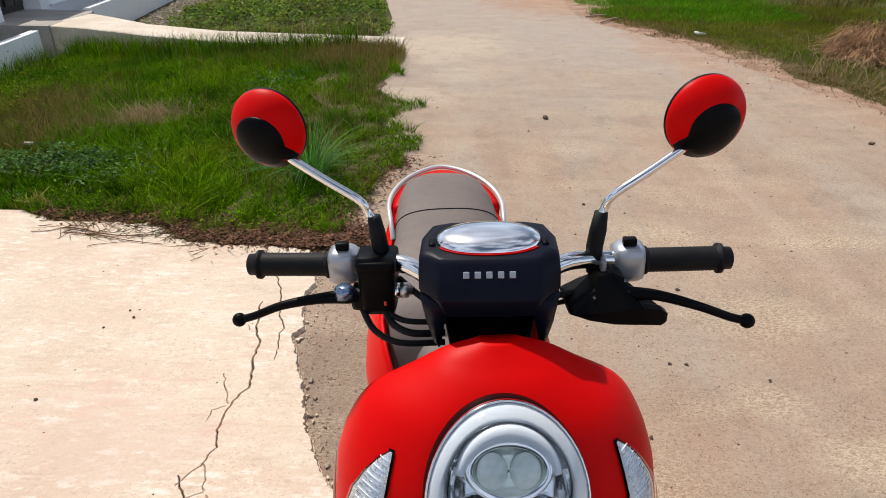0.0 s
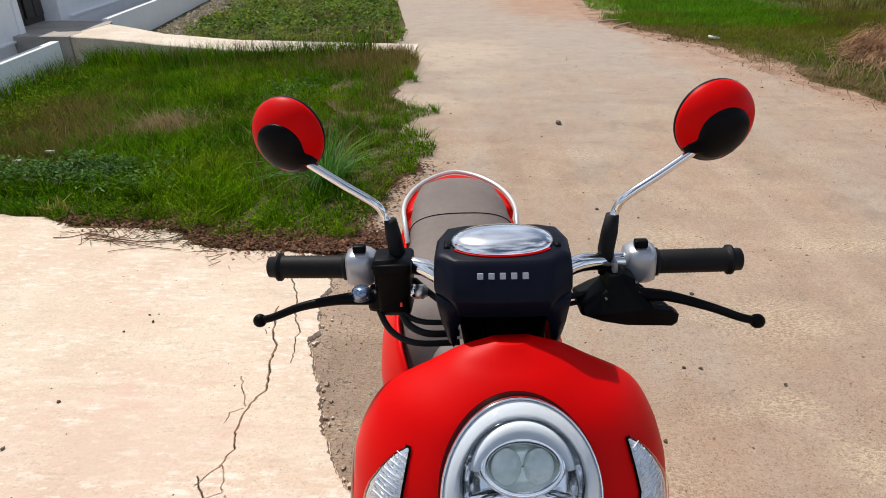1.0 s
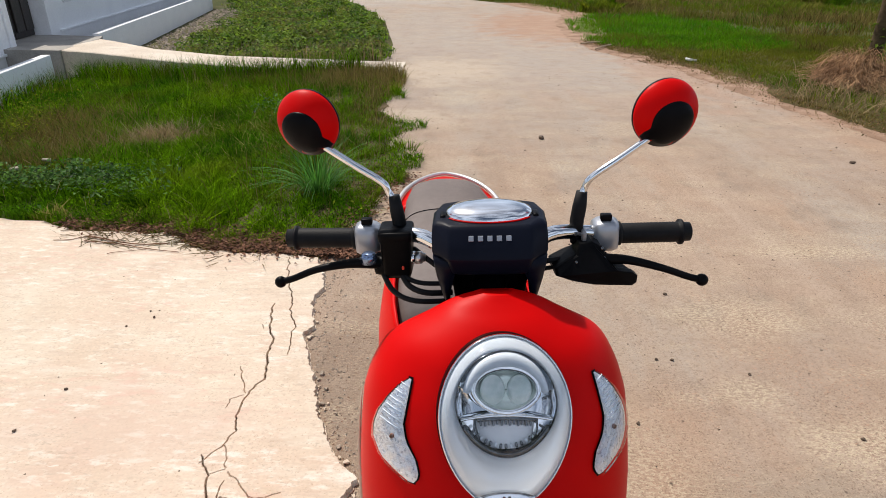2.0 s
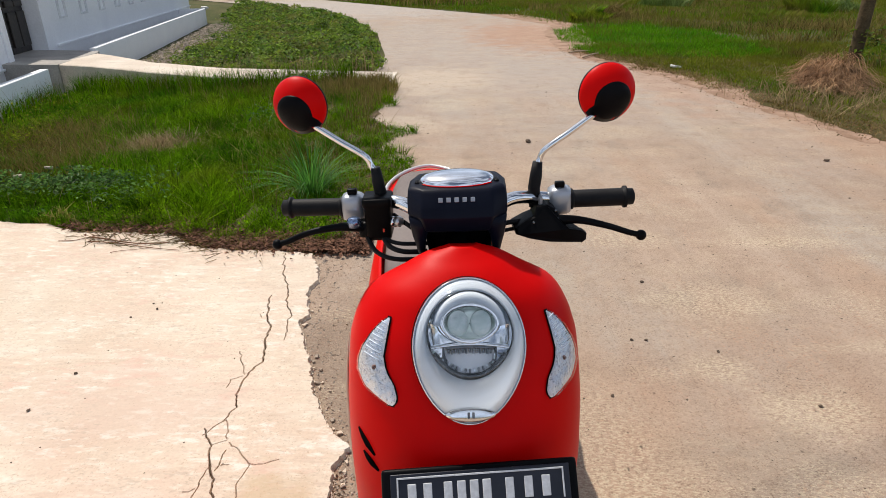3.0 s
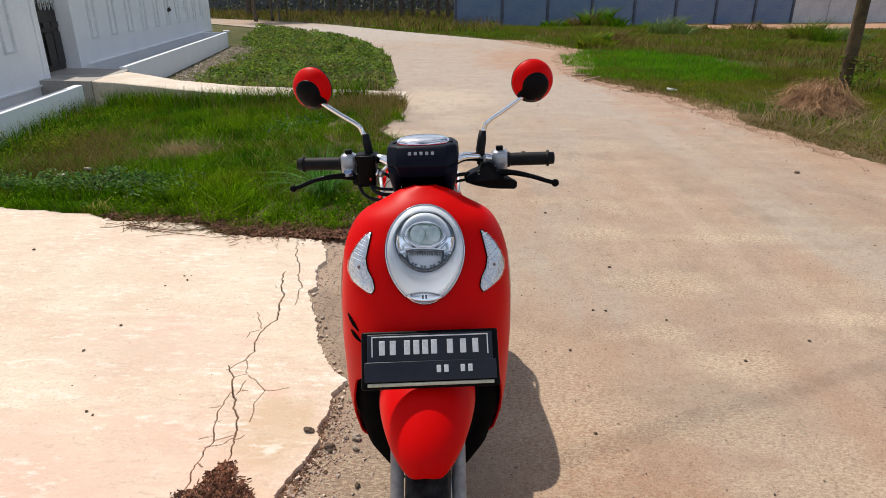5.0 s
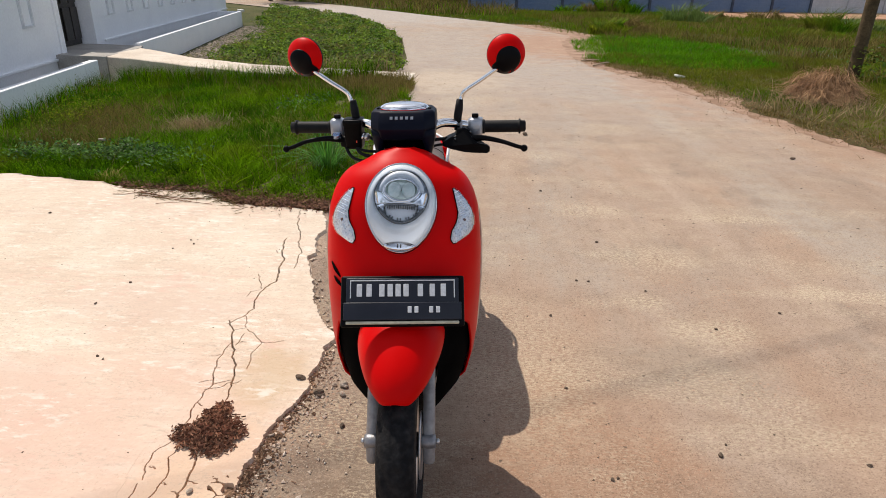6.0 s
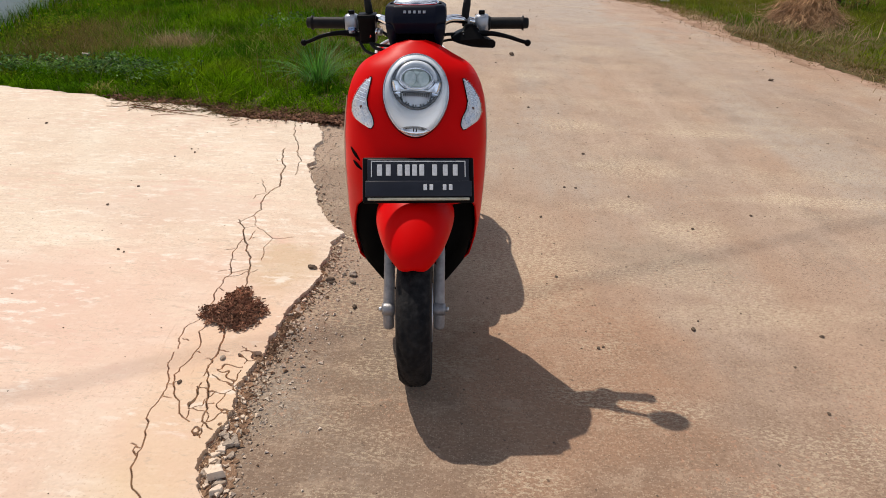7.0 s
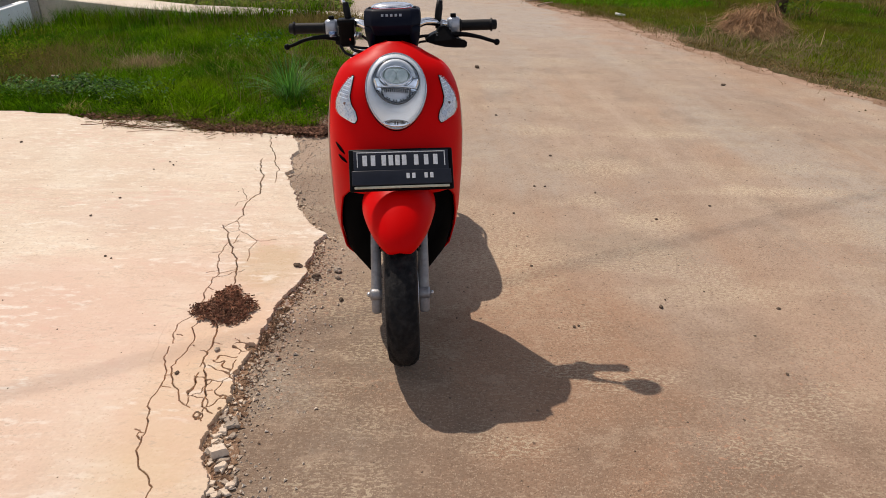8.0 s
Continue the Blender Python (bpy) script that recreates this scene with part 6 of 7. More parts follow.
# ---- the scooter ----
# its own axes: x across, y from the front wheel to the tail, z up; origin at the front wheel's foot
BASE = pose(0.153, 0.335, 0, 0, -0.2, 4.5)
scooter = thing("scooter", BASE, "matte red scooter with a round headlight, parked on its centre stand", "scooter")
AX0, AX1 = Vector((0, 0.03, 0.235)), Vector((0, 0.45, 1.05))
STEER = Matrix.Translation(AX0) @ Matrix.Rotation(radians(-3.4), 4, AX1 - AX0) @ Matrix.Translation(-AX0)
TURNED = Matrix.Translation(AX0) @ Matrix.Rotation(radians(-7.0), 4, AX1 - AX0) @ Matrix.Translation(-AX0)
BARS = TURNED @ Matrix.Translation((-0.005, 0.45, 1.0)) @ Matrix.Rotation(radians(0.9), 4, "Y") @ Matrix.Translation((0, -0.45, -1.0))

COWL_SET = ("head_cowl", "cowl_recess", "cowl_horn", "emblem_bar", "meter", "meter_line", "meter_collar", "meter_tab")


def spart(name, bm, material, parent=None, label="", smooth=True, steer=False):
    if steer:
        high = sum(v.co.z for v in bm.verts) / len(bm.verts) > 0.9
        if name in COWL_SET:
            bmesh.ops.translate(bm, vec=(0.006, 0, 0), verts=bm.verts)
        bmesh.ops.transform(bm, matrix=BARS if high else STEER, verts=bm.verts)
    return part(name, bm, material, parent or scooter, label, smooth)


# front shell: half width, nose line and rear edge by height
SH_W = [(0.20, 0.10), (0.235, 0.145), (0.30, 0.198), (0.40, 0.220), (0.47, 0.227), (0.63, 0.231), (0.735, 0.230), (0.80, 0.225), (0.86, 0.218), (0.90, 0.205), (0.925, 0.192), (0.94, 0.182),
        (0.955, 0.168), (0.967, 0.151), (0.977, 0.131), (0.989, 0.107), (1.005, 0.081), (1.017, 0.056), (1.022, 0.036), (1.026, 0.012)]
SH_Y = [(0.20, 0.10), (0.50, 0.075), (0.62, 0.070), (0.70, 0.092), (0.80, 0.138), (0.90, 0.186), (0.97, 0.236), (1.005, 0.282), (1.018, 0.312), (1.026, 0.344)]
SH_B = [(0.20, 0.36), (0.40, 0.33), (0.60, 0.315), (0.80, 0.325), (0.90, 0.338), (0.95, 0.348), (1.03, 0.346)]


def shell_point(a, z, inset=0.0):
    """a from -1 (one rear edge) over 0 (the nose) to 1."""
    w, yf, yb = smoothed(SH_W, z, 0.2) - inset, smoothed(SH_Y, z, 0.6) + inset, smoothed(SH_B, z)
    t = a * math.pi / 2
    return Vector((w * math.copysign(abs(math.sin(t)) ** 0.92, a), yb - (yb - yf) * math.cos(t) ** 0.85 if abs(a) < 1 else yb, z))


def shell_low(a):
    return interp([(0, 0.585), (0.50, 0.575), (0.62, 0.54), (0.72, 0.44), (0.80, 0.33), (0.88, 0.26), (1.0, 0.235)], abs(a))


NA, NZ = 81, 64
rows = []
for k in range(NZ):
    rows.append([shell_point(a, shell_low(a) + (1.025 - shell_low(a)) * (1 - (1 - k / (NZ - 1)) ** 1.5)) for a in np.linspace(-1, 1, NA)])
rows.append([Vector((p.x * 0.95, 0.352, p.z - 0.003)) for p in rows[-1]])
rows.append([Vector((p.x * 0.85, 0.353, p.z - 0.012)) for p in rows[-2]])
HL_C, HL_T = Vector((0, 0.176, 0.906)), radians(27)
HL = Matrix.Translation(HL_C + Vector((-0.005, 0, 0))) @ Matrix.Rotation(-HL_T, 4, "X") @ Matrix.Rotation(radians(1.9), 4, "Y")
bm = loft(rows, closed=False)
inv = HL.inverted()
inside = []
for face in bm.faces:
    q = inv @ face.calc_center_median()
    if (q.x / 0.086) ** 2 + (q.z / (0.105 if q.z > 0 else 0.116)) ** 2 < 1 and q.y < 0.2:
        inside.append(face)
bmesh.ops.delete(bm, geom=inside, context="FACES")
shell = spart("front_shell", bm, M_RED, label="matte red front shell")
sm = shell.modifiers.new("thick", "SOLIDIFY")
sm.thickness, sm.offset = 0.006, -1
rows = []
for k in range(24):
    rows.append([shell_point(a, 0.235 + (1.0 - 0.235) * (k / 23), 0.011) + Vector((0, 0.006, 0)) for a in np.linspace(-0.99, 0.99, 41)])
# dark liner: only the sides of the wheel well and below the nose
bm = loft([r[:15] for r in rows[:14]], closed=False)
bm2 = loft([r[-15:] for r in rows[:14]], closed=False)
spart("wheel_well_liner", merge(bm, bm2), M_DULLBLACK, label="black inner lining")
# inner leg shield behind
rows = []
for k in range(26):
    z = 0.27 + 0.655 * k / 25
    w, yb = smoothed(SH_W, z) - 0.016, smoothed(SH_B, z)
    rows.append([Vector((w * u, yb - 0.004 + 0.085 * (1 - u ** 4), z)) for u in np.linspace(-1, 1, 21)])
leg = spart("leg_shield", loft(rows, closed=False), M_INNER, label="grey-brown inner leg shield")
leg.modifiers.new("thick", "SOLIDIFY").thickness = 0.006
spart("hood_lining", block(0.21, 0.09, 0.008, (0, 0.298, 0.918), 0.003), M_BLACK, label="black lining under the hood")
# pale trim line along the shell's rear edges
for s in (-1, 1):
    pts = [shell_point(s * 0.985, z) + Vector((s * 0.003, 0.010, 0)) for z in np.linspace(0.42, 0.85, 16)]
    spart("edge_trim", tube(pts, [0.0042] * 10 + [0.0040, 0.0036, 0.0030, 0.0022, 0.0014, 0.0006], 6), M_TRIM, label="thin cream edge trim")

# headlight: egg-shaped, leaning back with the shell


def egg(w, up, down, off, lift=0.0, n=56, bow=0.9):
    """Outline in the lamp's plane; off pushes it out of the shell, bow bends its sides back."""
    pts = []
    for k in range(n):
        t = 2 * math.pi * k / n
        x = w * math.sin(t)
        v = math.cos(t)
        z = v * (up if v > 0 else down) + lift
        if v < 0:
            x *= 1 - 0.10 * abs(v) ** 1.5
        pts.append(HL @ Vector((x, -off + bow * x * x + (1.7 if z > 0 else 0.25) * z * z, z)))
    return pts


head = spart("headlight", loft([egg(0.096, 0.117, 0.129, -0.02), egg(0.0985, 0.1195, 0.132, 0.005), egg(0.0977, 0.1187, 0.1312, 0.0092), egg(0.0962, 0.1172, 0.1296, 0.0100),
                                egg(0.0950, 0.1160, 0.1280, 0.0075)], cap=False), M_CHROME, label="round headlight with a bright rim")
spart("lamp_gasket", loft([egg(0.099, 0.120, 0.132, -0.055), egg(0.1000, 0.1210, 0.1334, -0.010), egg(0.0998, 0.1208, 0.1330, -0.001), egg(0.0984, 0.1194, 0.1318, 0.002)], cap=False), M_BLACK, head, "black gasket")
LC = 0.021
spart("lamp_ring", loft([egg(0.0953, 0.1163, 0.1283, 0.0065), egg(0.0925, 0.112, 0.123, 0.0100), egg(0.084, 0.102, 0.108, 0.0125), egg(0.078, 0.0975, 0.088, 0.0132), egg(0.0745, 0.0755, 0.0755, 0.0125, LC),
                         egg(0.0735, 0.0745, 0.0745, 0.004, LC)], cap=False), M_LAMPRING, head, "pearly light ring")
# added white tube: the sky's reflection in the upper bowl, as a shape
arch = [HL @ Vector((0.060 * math.cos(t), -0.004 + 1.7 * (LC + 0.060 * math.sin(t)) ** 2, LC + 0.061 * math.sin(t))) for t in np.linspace(0.25, math.pi - 0.25, 25)]
spart("bowl_glint_arch", tube(arch, [0.005 + 0.0085 * math.sin(math.pi * k / 24) for k in range(25)], 12), M_LAMPRING, head, "white arch standing for the sky's reflection in the bowl")
spart("lamp_badge", loft([egg(0.044, 0.013, 0.012, 0.0135, -0.113), egg(0.041, 0.011, 0.011, 0.0165, -0.113), egg(0.034, 0.008, 0.009, 0.0172, -0.113)]), M_CHROME, head, "small silvery badge")
for k in range(2):
    spart("badge_bar", block(0.004, 0.001, 0.010, HL @ Vector((-0.004 + 0.008 * k, -0.0150, -0.113)), 0.0005, Matrix.Rotation(-HL_T, 4, "X"), seg=1), M_DARKLENS, head, smooth=False)
# clear dome of the inner lamp: bright bowl above, dark edge below
spart("lamp_bowl", loft([egg(0.0735, 0.0745, 0.0745, 0.010, LC), egg(0.0715, 0.0725, 0.0725, 0.006, LC), egg(0.062, 0.063, 0.063, -0.004, LC), egg(0.045, 0.045, 0.045, -0.010, LC), egg(0.02, 0.02, 0.02, -0.013, LC),
                         egg(0.001, 0.001, 0.001, -0.014, LC)], cap=False), M_MIRROR, head, "silvery reflector bowl")
spart("bowl_rim", loft([egg(0.0742, 0.0752, 0.0752, 0.0135, LC), egg(0.0736, 0.0746, 0.0746, 0.0145, LC), egg(0.0728, 0.0738, 0.0738, 0.0135, LC), egg(0.0724, 0.0734, 0.0734, 0.010, LC)], cap=False), M_DARKLENS, head, "thin dark rim")
rim_low = [p for p in egg(0.069, 0.070, 0.070, 0.011, LC, n=72) if (HL.inverted() @ p).z < -0.004]
rim_low.sort(key=lambda p: p.x)
spart("lower_edge", tube(rim_low, [0.0025] + [0.0048] * (len(rim_low) - 2) + [0.0025], 8), M_DARKLENS, head, "dark lower edge of the bowl")
# upper pod with two lenses, lower box-shaped mirror
spart("lens_pod", loft([egg(0.0545, 0.042, 0.036, -0.004, 0.040), egg(0.0515, 0.038, 0.035, 0.010, 0.040), egg(0.047, 0.033, 0.031, 0.013, 0.040), egg(0.0425, 0.0275, 0.0265, 0.009, 0.040)], cap=False),
      M_MIRROR, head, "chromed lens pod")
spart("lens_bed", loft([egg(0.043, 0.028, 0.027, 0.010, 0.040), egg(0.041, 0.0255, 0.0245, 0.004, 0.040), egg(0.02, 0.014, 0.013, 0.003, 0.040), egg(0.001, 0.001, 0.001, 0.003, 0.040)], cap=False), M_LENSBED, head, "greenish lens bed")
for s in (-1, 1):
    rows = []
    for q, h in ((1.0, 0.004), (0.97, 0.0065), (0.85, 0.0085), (0.6, 0.010), (0.3, 0.011), (0.02, 0.0112)):
        rows.append([HL @ Vector((s * 0.0195 + 0.0185 * q * math.cos(t), -h + 0.0035, 0.040 + 0.0225 * q * math.sin(t))) for t in [2 * math.pi * k / 28 for k in range(28)]])
    spart("led_lens", loft(rows), M_LENS, head, "greenish clear lens")
spart("lens_bar", loft([[HL @ Vector((x, y, z - 0.10 * x * x / 0.07)) for x in np.linspace(-0.066, 0.066, 23)] for y, z in ((0.004, 0.0085), (-0.009, 0.0075), (-0.011, 0.0050), (-0.009, 0.0030), (0.006, 0.0020))], closed=False),
      M_MIRROR, head, "bright cross bar")
spart("bar_underside", tube([HL @ Vector((x, -0.006, 0.0005 - 1.4 * x * x)) for x in np.linspace(-0.042, 0.042, 9)], 0.0032, 8), M_DARKLENS, head, "dark gap under the bar")
spart("lower_mirror", loft([[HL @ Vector((x * (0.044 - 0.012 * (k / 7) ** 2), 0.009 - 0.013 * (k / 7) + 0.003 * x * x, 0.003 - 0.041 * k / 7 - 0.006 * (1 - x * x) * (k / 7)))
                             for x in np.linspace(-1, 1, 57)] for k in range(8)], closed=False), M_REFLECT, head, "fluted lower mirror")
for k in range(13):
    x = -0.036 + 0.006 * k
    spart("mirror_tooth", block(0.0030, 0.004, 0.008 + 0.003 * (k % 2), HL @ Vector((x, 0.001, -0.006 - 1.4 * x * x)), 0.0006, Matrix.Rotation(-HL_T, 4, "X"), seg=1), M_DARKLENS, head, smooth=False)
for k in range(17):
    a = math.pi * (1.18 + 0.64 * k / 16)
    spart("bowl_facet", block(0.0036, 0.003, 0.007, HL @ Vector((0.061 * math.cos(a), -0.0035, LC + 0.061 * math.sin(a))), 0.0006, Matrix.Rotation(-HL_T, 4, "X") @ Matrix.Rotation(-(a + math.pi / 2), 4, "Y"), seg=1), M_DARKLENS if k % 3 else M_LAMPRING, head, smooth=False)
for s in (-1, 1):
    spart("side_mirror", loft([[HL @ Vector((s * (0.046 + 0.018 * u), 0.002 - 0.006 * k / 4, 0.003 - (0.034 - 0.018 * u) * k / 4)) for u in np.linspace(0, 1, 6)] for k in range(5)], closed=False), M_MIRROR, head, "bright side mirror")
    spart("mirror_edge", tube([HL @ Vector((s * 0.045, -0.004, 0.003)), HL @ Vector((s * 0.0445, -0.006, -0.018)), HL @ Vector((s * 0.036, -0.008, -0.036))], 0.0014, 6), M_DARKLENS, head)
cover = spart("lamp_cover", loft([egg(0.0952, 0.1162, 0.128, 0.008), egg(0.089, 0.108, 0.119, 0.019), egg(0.074, 0.089, 0.096, 0.031), egg(0.047, 0.057, 0.060, 0.040),
                                  egg(0.02, 0.024, 0.024, 0.044), egg(0.001, 0.001, 0.001, 0.045)], cap=False), M_CLEAR, head, "clear domed lamp cover")
cover.visible_shadow = False

# turn signals: curved pods let into the shell
IND = [(0.797, 0.139, 0.147), (0.803, 0.134, 0.164), (0.812, 0.1315, 0.188), (0.830, 0.136, 0.1985), (0.850, 0.149, 0.197), (0.872, 0.1525, 0.189), (0.900, 0.146, 0.172), (0.919, 0.141, 0.155), (0.930, 0.138, 0.1405)]


def on_shell(s, x, z, out):
    """Point over the shell at distance x from its middle, pushed out along its normal."""
    def at(xx, zz):
        w = smoothed(SH_W, zz, 0.2)
        return shell_point(s * math.asin(min(1.0, xx / w) ** (1 / 0.92)) * 2 / math.pi, zz)
    p = at(x, z)
    n = (at(x + 0.004, z) - at(x - 0.004, z)).cross(at(x, z + 0.004) - at(x, z - 0.004)).normalized()
    if n.y > 0:
        n = -n
    return p + n * out


def ind_edges(z):
    return interp([(r[0], r[1]) for r in IND], z), interp([(r[0], r[2]) for r in IND], z)


def pod_surface(s, out, grow, bulge, zs=25):
    """A skin over the signal's outline, bulging off the shell."""
    rows = []
    z0, z1 = IND[0][0] - grow, IND[-1][0] + grow
    for i in range(zs):
        f = i / (zs - 1)
        z = z0 + (z1 - z0) * (0.5 - 0.5 * math.cos(math.pi * f))
        xi, xo = ind_edges(z)
        xi, xo = xi - grow, xo + grow
        ends = math.sin(math.pi * (0.04 + 0.92 * f)) ** 0.5
        rows.append([on_shell(s, xi + (xo - xi) * k / 12, z, out + bulge * (1 - (k / 6 - 1) ** 2) ** 0.6 * ends) for k in range(13)])
    return loft(rows, closed=False)


for s in (-1, 1):
    ind = spart("turn_signal", pod_surface(s, 0.0015, 0.0024, 0.0), M_BLACK, label="curved clear turn signal")
    spart("signal_reflector", pod_surface(s, 0.003, 0.0, 0.001), M_FACETS, ind, "silvery faceted reflector")
    for j in range(11):
        z = IND[0][0] + (IND[-1][0] - IND[0][0]) * (0.50 + 0.042 * j)
        xi, xo = ind_edges(z)
        p = [on_shell(s, xi + (xo - xi) * q, z + 0.004 * q, 0.0042) for q in (0.14, 0.5, 0.84)]
        spart("signal_rib", tube(p, 0.0009, 6), M_MIRROR if j % 2 else M_LAMPRING, ind)
    xi, xo = ind_edges(IND[4][0])
    p = on_shell(s, xi * 0.6 + xo * 0.4, IND[4][0], 0.004)
    spart("signal_bulb", lathe([(0.001, -0.004), (0.004, -0.003), (0.0048, 0.001), (0.003, 0.002), (0.001, 0.0025)], 14, Matrix.Translation(p) @ Matrix.Rotation(radians(90), 4, "X")), M_BULB, ind,
          "dull amber bulb")
    cv = spart("signal_cover", pod_surface(s, 0.006, 0.001, 0.008), M_CLEAR, ind, "clear cover")
    cv.visible_shadow = False

# slanting slots at one side of the nose
for x0, z0, x1, z1 in ((0.205, 0.724, 0.176, 0.697), (0.197, 0.688, 0.170, 0.672)):
    pts = [on_shell(-1, x0 + (x1 - x0) * q, z0 + (z1 - z0) * q, 0.0005) for q in (0, 0.3, 0.6, 1.0)]
    spart("vent_slot", tube(pts, [0.0016, 0.0048, 0.0055, 0.002], 8, 3), M_DULLBLACK, label="dark slanting slot")

# number plate in its holder
PL = Matrix.Translation((0.002, 0.040, 0.683)) @ Matrix.Rotation(radians(-35), 4, "X") @ Matrix.Rotation(radians(-0.6), 4, "Y") @ Matrix.Diagonal((1.05, 1, 0.93, 1))
hold = spart("plate_holder", block(0.312, 0.014, 0.146, (0, 0, 0), 0.009), M_BLACK, label="black plate holder with a yellowed lower strip")
hold.data.transform(PL)
pl = part("number_plate", block(0.284, 0.004, 0.118, (0, -0.0095, 0.006), 0.003), M_PLATE, hold, "black number plate")
pl.data.transform(PL)
strip = part("lower_strip", block(0.284, 0.006, 0.009, (0, -0.0105, -0.062), 0.0025), M_YELLOWED, hold, "yellowed strip")
strip.data.transform(PL)
band = part("lower_band", block(0.296, 0.008, 0.050, (0, -0.0125, -0.030), 0.002), M_PLATE, hold, "dark lower band")
band.data.transform(PL)
for (x0, x1, z0, z1) in ((-0.132, 0.132, 0.0565, 0.0595), (-0.132, -0.1295, 0.008, 0.0565), (0.1295, 0.132, 0.008, 0.0565)):
    b = part("plate_border", block(x1 - x0, 0.002, z1 - z0, ((x0 + x1) / 2, -0.0123, (z0 + z1) / 2), 0.0004, seg=1), M_PLATEWHITE, pl, smooth=False)
    b.data.transform(PL)
for x in (-0.1085, -0.084, -0.052, -0.031, -0.011, 0.009, 0.045, 0.075, 0.103):
    b = part("plate_bar", block(0.0135, 0.002, 0.036, (x, -0.0125, 0.030), 0.001, seg=1), M_PLATEWHITE, pl, smooth=False)
    b.data.transform(PL)
for x in (0.018, 0.035, 0.072, 0.089):
    b = part("plate_bar", block(0.010, 0.002, 0.018, (x, -0.0172, -0.026), 0.001, seg=1), M_PLATEWHITE, pl, smooth=False)
    b.data.transform(PL)

# front fender: beak over the wheel
FD = [(-0.128, 0.473, 0.010, 0.005), (-0.131, 0.476, 0.026, 0.012), (-0.132, 0.482, 0.040, 0.020), (-0.122, 0.512, 0.062, 0.038), (-0.098, 0.545, 0.086, 0.058), (-0.052, 0.585, 0.108, 0.075), (0.005, 0.620, 0.124, 0.095),
      (0.07, 0.640, 0.122, 0.115)]
rows = []
for y, z, w, drop in FD:
    rows.append([Vector((w * math.sin(t), y + 0.75 * drop * (1 - math.cos(t)), z - drop * (1 - math.cos(t)) * 0.9)) for t in np.linspace(-1.5, 1.5, 23)])
fender = spart("front_fender", loft(rows, closed=False), M_RED, label="red beak-shaped front fender", steer=True)
fsub = fender.modifiers.new("soft", "SUBSURF")
fsub.levels = fsub.render_levels = 2
fender.modifiers.new("thick", "SOLIDIFY").thickness = 0.005
rows = []
for t in np.linspace(-0.30, 1.35, 20):
    c = Vector((0, 0.262 * math.sin(t), 0.237 + 0.262 * math.cos(t)))
    rows.append([c + Vector((0.066 * math.sin(q), 0, 0)) + (Vector((0, math.sin(t), math.cos(t))) * (-0.03 * (1 - math.cos(q)))) for q in np.linspace(-1.5, 1.5, 11)])
guard = spart("inner_mudguard", loft(rows, closed=False), M_DULLBLACK, label="black inner mudguard", steer=True)
guard.modifiers.new("thick", "SOLIDIFY").thickness = 0.003


# wheels
def wheel(name, at, r, w, steer, rear=False):
    prof = [(r - 0.078, -w * 0.36), (r - 0.070, -w * 0.42), (r - 0.045, -w * 0.5), (r - 0.022, -w * 0.46), (r - 0.008, -w * 0.32), (r - 0.001, -w * 0.14), (r, 0), (r - 0.001, w * 0.14),
            (r - 0.008, w * 0.32), (r - 0.022, w * 0.46), (r - 0.045, w * 0.5), (r - 0.070, w * 0.42), (r - 0.078, w * 0.36)]
    fine = []
    for i in range(len(prof) - 1):
        fine += [(prof[i][0] + (prof[i + 1][0] - prof[i][0]) * k / 3, prof[i][1] + (prof[i + 1][1] - prof[i][1]) * k / 3) for k in range(3)]
    fine.append(prof[-1])
    S = 240
    m = Matrix.Translation(at) @ Matrix.Rotation(radians(90), 4, "Y")
    rows = []
    for j, (rr, h) in enumerate(fine):
        row = []
        for k in range(S):
            t = 2 * math.pi * k / S
            dip = 0.0
            d = abs(h) / w
            if 0.07 < d < 0.47 and rr > r - 0.03:
                lag = (k + int(46 * d) + (8 if h > 0 else 0)) % 16
                dip = 0.0042 if lag < 4 else 0.0
            elif 0.025 < d < 0.055:
                dip = 0.0025
            row.append(m @ Vector(((rr - dip) * math.cos(t), (rr - dip) * math.sin(t), h)))
        rows.append(row)
    tyre = loft(rows, cap=False)
    rim = lathe([(r - 0.078, -w * 0.36), (r - 0.088, -w * 0.30), (r - 0.094, -w * 0.2), (r - 0.098, 0), (r - 0.094, w * 0.2), (r - 0.088, w * 0.30), (r - 0.078, w * 0.36), (r - 0.082, w * 0.36),
                 (r - 0.104, w * 0.2), (r - 0.106, 0), (r - 0.104, -w * 0.2), (r - 0.082, -w * 0.36)], 60, m)
    hub = lathe([(0.001, -0.045), (0.035, -0.045), (0.04, -0.02), (0.04, 0.02), (0.035, 0.045), (0.001, 0.045)], 24, m)
    spokes = []
    for k in range(5):
        a = 2 * math.pi * k / 5
        spokes.append(tube([m @ Vector((0.03 * math.cos(a), 0.03 * math.sin(a), 0)), m @ Vector(((r - 0.1) * math.cos(a + 0.15), (r - 0.1) * math.sin(a + 0.15), 0))], [0.014, 0.009], 8))
    wp = spart(name, merge(hub, *spokes), M_FORK, label="alloy wheel with a worn grooved tyre", steer=steer)
    spart("tyre", tyre, M_TYRE, wp, "black grooved tyre", steer=steer)
    spart("rim", rim, M_STEEL, wp, "silvery rim", steer=steer)
    return wp


